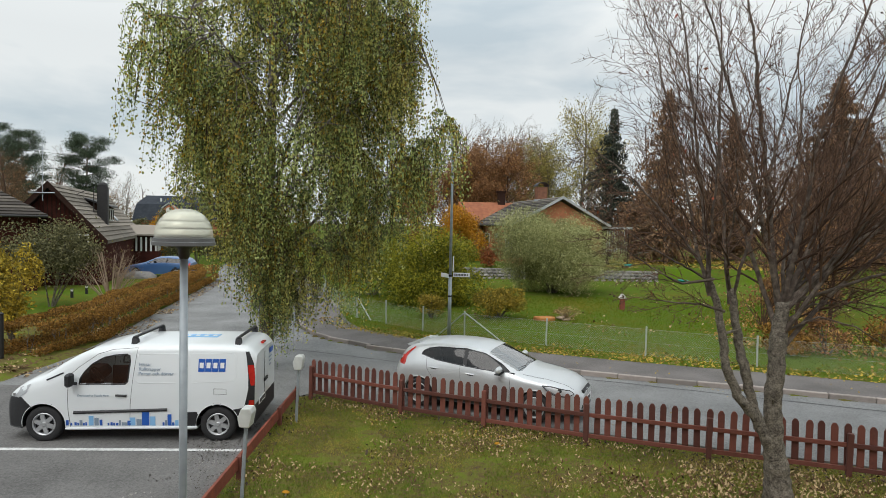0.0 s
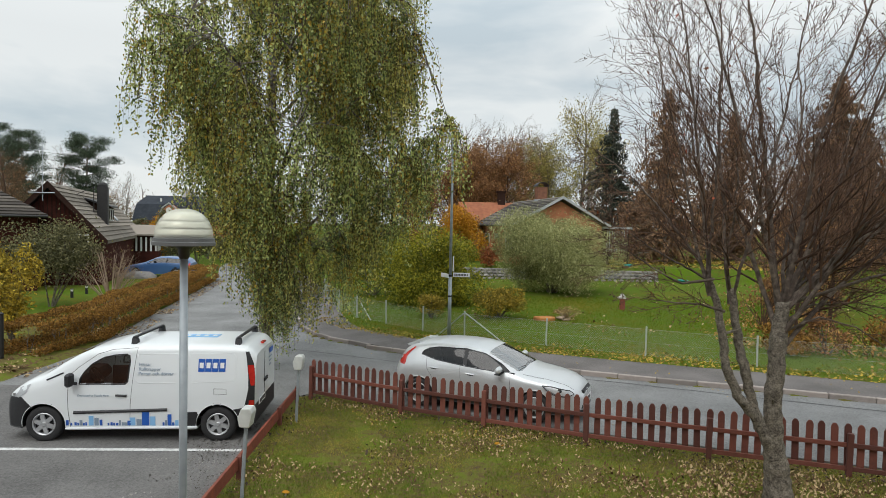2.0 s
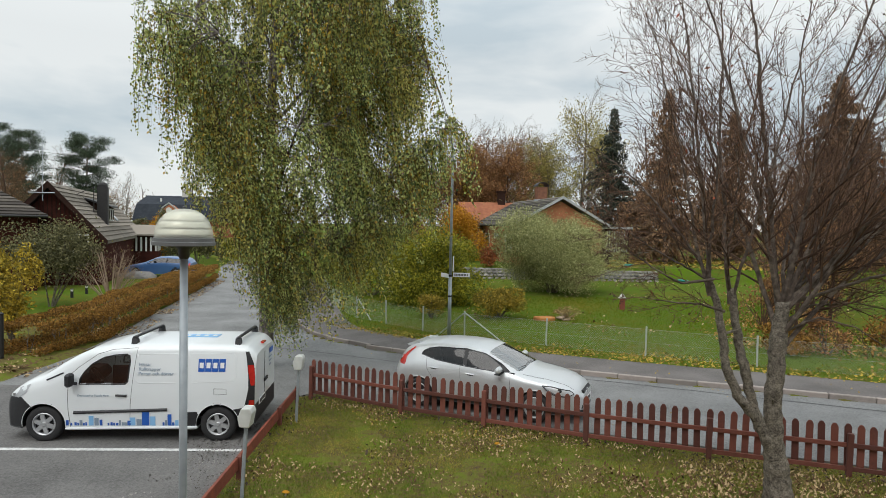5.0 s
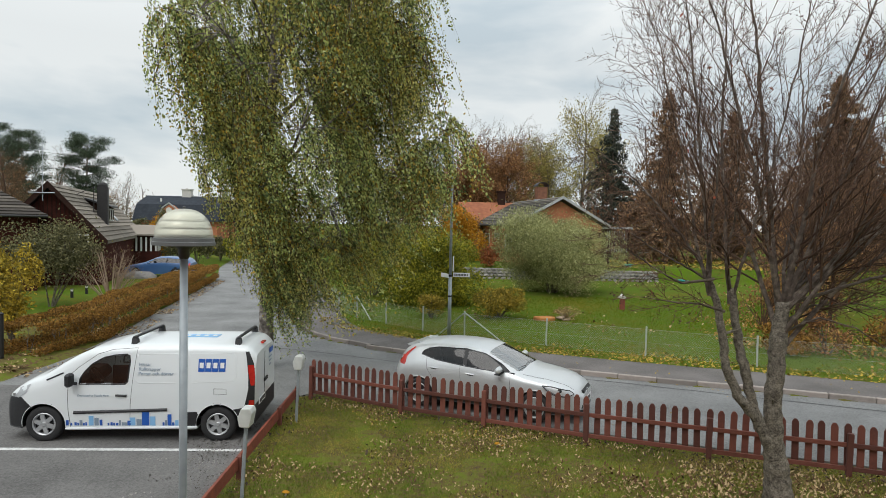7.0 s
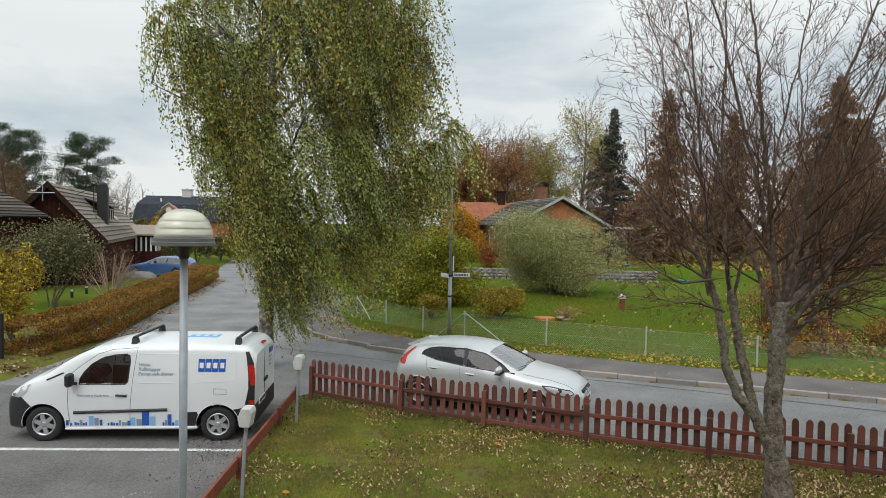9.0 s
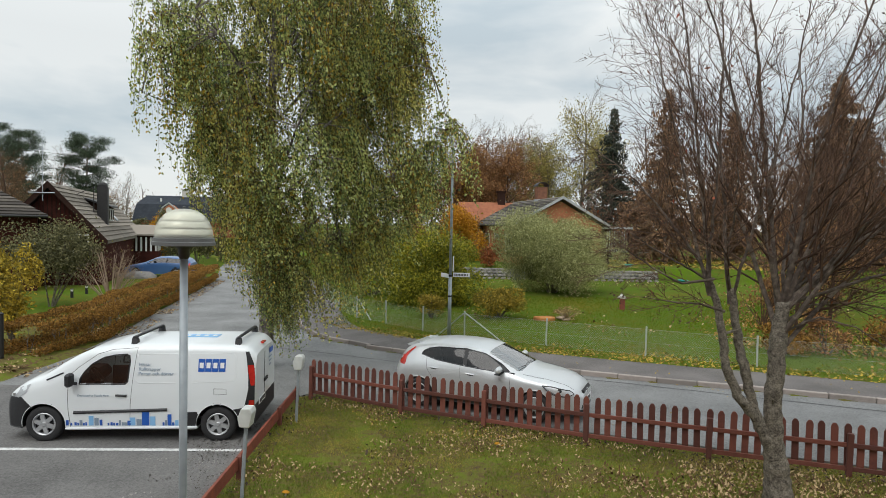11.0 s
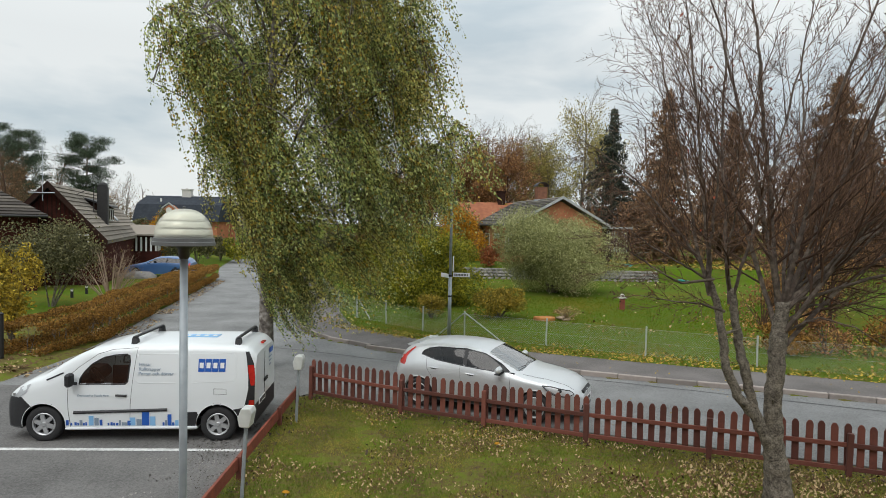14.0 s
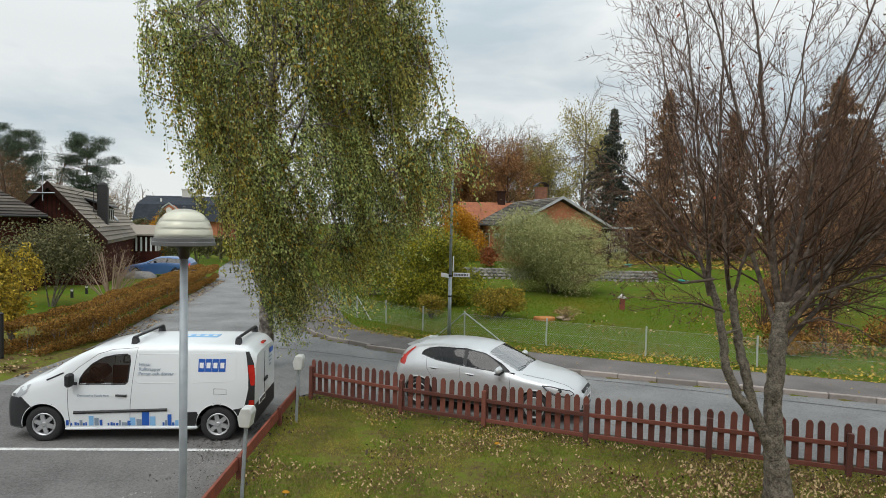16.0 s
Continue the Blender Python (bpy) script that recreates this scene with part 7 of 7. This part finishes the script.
# ---------- stone terrace wall ----------
def build_stone_wall():
    w = tagged(new("terrace_wall"), "low dry-stone terrace wall of grey stones", "wall", kind="structure")
    kinds = []
    for k in range(6):
        bm = bmesh.new()
        bmesh.ops.create_icosphere(bm, subdivisions=1, radius=0.5)
        for q in bm.verts:
            q.co = Vector((q.co.x * rnd(0.8, 1.1), q.co.y * 0.9, q.co.z * rnd(0.8, 1.05)))
            q.co = Vector([max(-0.42, min(0.42, c)) for c in q.co])
        g = Geo()
        g.bm(bm)
        kinds.append(g.mesh("stone", M["stone"]))
    for row in range(4):
        x = -1.0
        while x < 15.2:
            s = rnd(0.28, 0.52)
            o = part("stone", random.choice(kinds), None, w)
            o.matrix_basis = pose(x + s / 2, 44.05 + rnd(-0.03, 0.03) + 0.05 * row, 0.38 + 0.21 * row, rnd(-6, 6), rnd(-6, 6), rnd(-8, 8)) @ Matrix.Diagonal((s * 1.15, 0.45, 0.27, 1))
            x += s
    part("backing", Geo().box((7.1, 44.25, 0.68), (16.4, 0.25, 0.8)), M["stone"], w)


build_stone_wall()


# ---------- small garden and lawn things ----------
def mushroom(at, s, label):
    m = thing("mushroom", pose(*at, rnd(-8, 8), rnd(-8, 8), 0) @ Matrix.Scale(s, 4), label, "mushroom", "lawn mushrooms")
    part("stem", Geo().tube([(0, 0, 0), (0.01, 0, 0.05), (0, 0, 0.085)], [0.018, 0.014, 0.014], 8), M["white_wood"], m)
    part("cap", Geo().lathe([(0.002, 0.115), (0.04, 0.108), (0.075, 0.09), (0.085, 0.078), (0.07, 0.075), (0.015, 0.08)], 16), M["orange_leaf"], m, smooth=True)


mushroom((1.07, 11.3, 0.03), 0.6, "orange-capped mushroom in short lawn grass")
mushroom((1.18, 11.22, 0.03), 0.45, "small orange-capped mushroom in lawn grass")
mushroom((-2.25, 9.02, 0.03), 0.7, "orange-capped mushroom at a lawn edge")


def build_small_things():
    b = thing("storage_box", pose(13.8, 46.2, 1.02), "small teal plastic box on a garden terrace", "box")
    part("body", Geo().box((0, 0, 0.2), (0.5, 0.4, 0.4), ch=0.02), M["teal"], b)
    part("lid", Geo().box((0, 0, 0.42), (0.54, 0.44, 0.05), ch=0.015), M["teal"], b)
    tub = thing("garden_tub", pose(16.84, 43.4, 0.28), "pale blue plastic tub on lawn", "tub")
    part("body", Geo().lathe([(0.002, 0.0), (0.25, 0.0), (0.33, 0.28), (0.35, 0.28), (0.35, 0.31), (0.31, 0.30), (0.24, 0.03), (0.002, 0.03)], 18), M["teal"], tub, smooth=True)
    r = thing("garden_post", pose(8.68, 29.8, 0.12), "short red wooden post with a pale top on lawn", "post")
    part("post", Geo().box((0, 0, 0.3), (0.22, 0.2, 0.62), ch=0.02), M["rail_red"], r)
    part("cap", Geo().prism([(-0.2, 0.62), (0.2, 0.62), (0.0, 0.82)], -0.16, 0.16, axis="y"), M["plaster"], r)
    s = thing("tree_stump", pose(4.38, 26.3, 0.10), "fresh orange-brown cut stump on lawn", "stump")
    st = [(0.46 * math.cos(a) * (1 + 0.12 * math.sin(3 * a)), 0.3 * math.sin(a) * (1 + 0.1 * math.cos(4 * a))) for a in np.linspace(0, 6.283, 18)[:-1]]
    soften(part("stump", Geo().prism(st, -0.05, 0.17), M["stump"], s), 0.05, 2, 30)
    for k in range(4):
        l = thing("log", pose(4.95 + rnd(0, 0.45), 26.3 + rnd(-0.4, 0.5), 0.17 + rnd(0, 0.1), rnd(-12, 12), 90, rnd(0, 180)), "short cut log lying on lawn", "log", "cut logs by a stump")
        rr, L = rnd(0.04, 0.07), rnd(0.2, 0.4)
        part("wood", Geo().tube([(0, 0, -L / 2), (0, 0, L / 2)], [rr, rr * 0.95], 9), M["pale_twig"], l)
    shrub("dry_plant", (5.35, 26.6, 0.1), (0.7, 0.5, 0.55), 500, 0.04, "pale_straw", "withered straw-coloured garden plants", "plant", twig="pale_twig", lumps=10, stems=10)
    for x, y in ((-18.35, 30.7), (-18.6, 32.4)):
        bo = thing("bollard_light", pose(x, y, 0.1), "small black garden bollard light with pale head", "bollard", "garden bollards")
        part("post", Geo().tube([(0, 0, 0), (0, 0, 0.32)], [0.07, 0.07], 10), M["black_metal"], bo)
        part("lens", Geo().tube([(0, 0, 0.32), (0, 0, 0.42)], [0.065, 0.065], 10), M["white_wood"], bo)
        part("cap", Geo().tube([(0, 0, 0.42), (0, 0, 0.45)], [0.085, 0.07], 10), M["black_metal"], bo)
    gp = thing("gate_post", pose(-12.25, 17.2, 0.08), "dark weathered wooden gate post beside hedge", "post")
    part("post", Geo().tube([(0, 0, 0), (0, 0, 1.25)], [0.06, 0.055], 9).lathe([(0.06, 1.25), (0.065, 1.28), (0.002, 1.33)], 9), M["black_metal"], gp)
    lf = thing("garden_fence", pose(-12.3, 17.2, 0.08), "low dark wooden rail fence beside hedge", "fence")
    for z in (0.3, 0.6):
        part("rail", Geo().box((-1.6, 0, z), (3.2, 0.03, 0.08)), M["brown_board"], lf)
    for x in (-1.0, -2.0, -3.0):
        part("post", Geo().box((x, 0.03, 0.35), (0.06, 0.05, 0.75)), M["brown_board"], lf)
    rk = thing("boulder", pose(-20.6, 42.0, 0.1), "pale grey flat boulder before a blue car", "rock")
    bm = bmesh.new()
    bmesh.ops.create_icosphere(bm, subdivisions=3, radius=1)
    for q in bm.verts:
        q.co = Vector((q.co.x * 1.3, q.co.y * 0.8, q.co.z * 0.45)) * (1 + 0.22 * noise.noise(q.co * 1.7))
    g = Geo()
    g.bm(bm)
    part("rock", g, M["stone"], rk, smooth=True)


M["pale_straw"] = mat("pale_straw", (0.5, 0.38, 0.18), (0.3, 0.2, 0.1), 1, 0.9, bump=0, vary="island")
M["teal"] = mat("teal_plastic", (0.03, 0.36, 0.36), (0.025, 0.3, 0.3), 6, 0.5, bump=0)
M["stump"] = mat("fresh_cut_wood", (0.55, 0.25, 0.09), (0.36, 0.16, 0.06), 8, 0.9, bump=0.4)
build_small_things()


# ---------- seams and gravel on the asphalt ----------
def seam(name, line, w, z, m, label):
    up, lo = [], []
    pts = []
    for (x0, y0), (x1, y1) in zip(line, line[1:]):
        n = max(1, int(math.hypot(x1 - x0, y1 - y0) / 0.25))
        pts += [(x0 + (x1 - x0) * k / n, y0 + (y1 - y0) * k / n) for k in range(n)]
    for k, (x, y) in enumerate(pts):
        o = 0.03 * noise.noise(Vector((x * 1.3, y * 1.3, 0)))
        up.append((x, y + o + w * rnd(0.4, 0.7), z))
        lo.append((x, y + o - w * rnd(0.3, 0.6), z))
    n = len(pts)
    g = Geo().add(up + lo, [(k, k + 1, n + k + 1, n + k) for k in range(n - 1)])
    tagged(part(name, g, M[m]), label, "road seam", kind="structure")


M["tar"] = mat("tar_seam", (0.05, 0.05, 0.05), (0.03, 0.03, 0.03), 9, 0.6, bump=0.2)
seam("tar_seam", [(-7.5, 20.9), (-5.39, 19.93), (-3.9, 19.36), (-2.41, 18.70), (-1.33, 18.2), (1.5, 17.3), (4.78, 16.25), (7.36, 15.2), (10.04, 14.16), (15, 12.4), (20, 10.7)], 0.05, 0.0170, "tar", "dark tar seam along the asphalt road")


def stuff(name, g, m, label, category):
    return tagged(part(name, g, M[m], fix=False), label, category, kind="stuff")


def scatter(n, x0, x1, y0, y1, ok, size, name, m, label, category, lift=0.012, flat_=0.85, ratio=0.6):
    p = np.random.uniform((x0, y0), (x1, y1), (n, 2))
    keep = [(x, y, max(land(x, y), 0.0) + lift) for x, y in p.tolist() if ok(x, y)]
    if not keep:
        return
    c = np.array(keep)
    k = len(c)
    a = np.random.uniform(0, 2 * math.pi, k)
    tilt = np.random.normal(size=(k, 2)) * (1 - flat_) * 2.2
    s = size * np.random.uniform(0.6, 1.3, (k, 1))
    u = np.stack([np.cos(a), np.sin(a), tilt[:, 0]], 1)
    v = np.stack([-np.sin(a), np.cos(a), tilt[:, 1]], 1)
    stuff(name, Geo().quads(c, u * s, v * s * ratio), m, label, category)


def fence_y(x):
    for (x0, y0), (x1, y1) in zip(FENCE, FENCE[1:]):
        if x0 <= x <= x1:
            return y0 + (y1 - y0) * (x - x0) / (x1 - x0)
    return 14.2 if x < 0 else 7


def on_lawn(x, y):
    return x > -3.3 and y < fence_y(max(x, -2.95)) + (0.25 if x > -2.9 else 0)


def dens(x, y, f, lo):
    return random.random() < max(0, noise.noise(Vector((x * f, y * f, 3.3))) * 1.4 + lo)


def leaf_bed(x, y):
    """Leaves lie thickest under the rowan and along the fence."""
    d = math.hypot((x - 5.4) * 0.8, (y - 9.0) * 1.2)
    return 1.1 * smoothstep(2.9, 0.4, d) + 0.14 + 0.35 * smoothstep(0.9, 0.2, fence_y(max(x, -2.9)) - y)


M["rust_fall"] = mat("fallen_rust_leaf", (0.46, 0.27, 0.07), (0.22, 0.11, 0.05), 1, 0.85, bump=0, vary="island")
# pebbles and grit on the parking
scatter(700, -5.2, -3.4, 8.8, 10.4, lambda x, y: dens(x, y, 1.2, 0.15), 0.014, "grit", "stone", "pale grit scattered on parking asphalt", "gravel", 0.022, 0.6, 1.0)
# pale grit and dark soil gathered along the board rail
M["soil"] = mat("dark_soil", (0.11, 0.085, 0.06), (0.05, 0.04, 0.03), 2, 0.95, bump=0, vary="island")
scatter(2000, -4.3, -3.28, 9.0, 14.0, lambda x, y: dens(x, y, 1.3, 0.5 * smoothstep(-4.1, -3.35, x)), 0.009, "soil_crumbs", "soil", "dark damp soil crumbs beside a board rail", "soil", 0.021, 0.7, 0.9)
scatter(2200, -4.6, -3.3, 9.2, 11.4, lambda x, y: dens(x, y, 1.1, 0.5 * math.exp(-((y - 10.5) / 0.5) ** 2)), 0.014, "grit", "stone", "pale gravel spread over parking asphalt edge", "gravel", 0.024, 0.6, 1.0)


# near lawn
def blades(n, x0, x1, y0, y1, ok, h, name, m, label):
    p = np.random.uniform((x0, y0), (x1, y1), (n, 2)).tolist()
    c = np.array([(x, y, max(land(x, y), 0.0) + h * 0.55) for x, y in p if ok(x, y)])
    k = len(c)
    d = np.random.normal(size=(k, 3)) * 0.55
    d[:, 2] = 1
    d /= np.linalg.norm(d, axis=1)[:, None]
    a = np.random.uniform(0, 2 * math.pi, k)
    v = np.stack([np.cos(a), np.sin(a), 0 * a], 1)
    s = np.random.uniform(0.5, 1.2, (k, 1))
    stuff(name, Geo().quads(c, d * h * 0.7 * s, v * h * 0.13), m, label, "grass")


blades(150000, -3.3, 8.0, 7.2, 14.6, lambda x, y: on_lawn(x, y) and (noise.noise(Vector((x * 1.1, y * 1.1, 7))) > -0.22 or random.random() < 0.25), 0.036, "lawn_grass", "grass_blade", "short mossy lawn grass with worn patches")
blades(80000, -4.5, 17, 17, 34, lambda x, y: beyond(x, y) > 1.95, 0.055, "garden_grass", "garden_blade", "green garden lawn grass behind a wire fence")
scatter(34000, -3.1, 8, 7.4, 14.6, lambda x, y: on_lawn(x, y) and dens(x, y, 0.9, leaf_bed(x, y)), 0.02, "fallen_leaves", "dry_leaf", "dry brown leaves scattered on lawn", "leaves", 0.05, 0.7)
scatter(3000, -3.1, 2, 11.5, 14.6, lambda x, y: on_lawn(x, y) and y > fence_y(max(x, -2.9)) - 1.2 and dens(x, y, 0.9, 0.3), 0.018, "fallen_leaves", "yellow_fall", "yellow leaves scattered below a fence", "leaves", 0.05, 0.7)
# leaf heap under the rowan
scatter(9000, -3.25, 8, 7.4, 14.6, lambda x, y: on_lawn(x, y) and (dens(x, y, 0.8, -0.4) or random.random() < 0.8 * max(smoothstep(0.6, 0.1, fence_y(max(x, -2.9)) - y), smoothstep(-2.75, -3.1, x))), 0.022, "soil_crumbs", "soil", "bare dark soil showing between lawn grass", "soil", 0.05, 0.75, 0.9)
scatter(2600, 2.7, 7.2, 8.2, 10.6, lambda x, y: on_lawn(x, y) and random.random() < max(math.exp(-((x - 3.2) ** 2 + (y - 9.75) ** 2) * 5), 0.75 * math.exp(-((x - 5.0) ** 2 / 3 + (y - 9.4) ** 2 * 1.2))), 0.03, "fallen_leaves", "dry_leaf", "brown leaves gathered under a rowan", "leaves", 0.055, 0.6)
# yellow leaves on the verge and in the gardens
scatter(42000, -7, 18, 15, 32, lambda x, y: 1.75 < beyond(x, y) < 3.6 and dens(x, y, 0.7, 0.85 * smoothstep(3.3, 2.3, beyond(x, y)) + 0.05), 0.045, "verge_leaves", "yellow_fall", "yellow birch leaves along a pavement edge", "leaves", 0.04, 0.8)
scatter(5200, -4, 24, 18, 44, lambda x, y: beyond(x, y) > 2.6 and dens(x, y, 0.25, -0.1 + 0.6 * smoothstep(7, 16, x)), 0.06, "garden_leaves", "dry_leaf", "fallen leaves strewn on garden grass", "leaves", 0.06, 0.8)
scatter(7000, 10, 20, 16.5, 28, lambda x, y: beyond(x, y) > 2.6 and dens(x, y, 0.35, 0.1 + 0.5 * smoothstep(10, 14, x)), 0.055, "garden_leaves", "rust_fall", "orange-brown leaves lying on garden grass", "leaves", 0.07, 0.8)
scatter(9000, 9, 40, 44.4, 58, lambda x, y: dens(x, y, 0.2, 0.5), 0.12, "terrace_leaves", "yellow_fall", "thick yellow leaf cover on a garden terrace", "leaves", 0.06, 0.8)
scatter(26000, -17, -10.0, 15.5, 42, lambda x, y: -0.9 < x - (-11.2 - 0.2 * max(0, y - 20.9)) < 0.75 and dens(x, y, 0.6, 0.55), 0.05, "road_leaves", "dry_leaf", "brown leaves at a road edge below hedge", "leaves", 0.03, 0.85)
scatter(900, -3.5, 16, 12, 24, lambda x, y: -6 < beyond(x, y) < 2.2 and dens(x, y, 0.5, 0.08), 0.035, "road_leaves", "yellow_fall", "few yellow leaves on road and pavement", "leaves", 0.03, 0.9)



# ---------- brown shrubs along the wire fence, far woods ----------
def build_more_plants():
    for k in range(7):
        x = 11.2 + 1.7 * k + rnd(-0.4, 0.4)
        y = 19.6 - 0.33 * (x - 11.3) + rnd(0.3, 1.6)
        shrub("brown_shrub", (x, y, 0.1), (1.2, 0.9, rnd(0.9, 1.7)), 2200, 0.05, "brown_leaf" if k % 2 else "hedge_leaf", "thin red-brown shrub behind wire fence", "shrub", group="shrubs along wire fence", lumps=9, stems=9)
    for x, y, h in ((13.5, 26, 2.4), (17.5, 29, 3.0), (21, 33, 3.2), (24, 27, 3.0), (19, 24, 2.2)):
        shrub("bare_shrub", (x, y, 0.12), (1.7, 1.4, h), 1500, 0.06, "brown_leaf", "leafless brown garden shrub on lawn", "shrub", group="bare garden shrubs", lumps=16, stems=16, twig="bark_red")
    for x, y, h in ((13.2, 23.0, 5.5), (16.0, 25.5, 6.5), (18.5, 22.5, 6.0), (15.5, 29, 6.5), (21, 27, 7.0), (19.0, 31, 7.0), (23, 31, 7.0)):
        bare_tree("bare_tree", (x, y, 0.1), h, "dark leafless garden tree behind wire fence", "bark_dark", "bare garden trees by the fence", "brown_leaf", 0.06, 0.16, trunk_part=0.08, spread=0.9, thin=0.006)
    g = Geo()
    pts = []
    for k in range(150):
        x = -150 + 300 * k / 149 + rnd(-1, 1)
        y = 112 + rnd(-6, 14)
        hgt = (8.5 if x < -20 else 12) * rnd(0.7, 1.15)
        n = 110
        d = np.random.normal(size=(n, 3)) * np.array([1.5, 1.3, hgt * 0.24])
        pts.append(d + np.array([x, y, land(x, y) + hgt * 0.5]))
        g.tube([(x, y, 0), (x, y, hgt)], [0.15, 0.03], 4, 0, caps=False)
        for _ in range(14):
            z = rnd(0.3, 0.95) * hgt
            a = rnd(0, 6.28)
            g.tube([(x, y, z), (x + 1.6 * math.cos(a), y, z + rnd(0.8, 2.0))], [0.05, 0.012], 3, 0, caps=False)
    pts = np.concatenate(pts)
    leaves_at(g, pts[pts[:, 2] > 0.3], 0.26, 1, 0.2, 0.6)
    tagged(part("far_wood", g, [M["bark_grey"], M["far_leaf"]], fix=False), "distant brown autumn wood", "wood", kind="stuff")


M["far_leaf"] = mat("far_wood_leaf", (0.27, 0.19, 0.10), (0.13, 0.10, 0.065), 0.05, 0.9, bump=0, vary="island", c3=(0.19, 0.14, 0.085), trans=0.2)
build_more_plants()


def motions():
    for ob, rows in MOVING:
        walk(ob, rows)


motions()
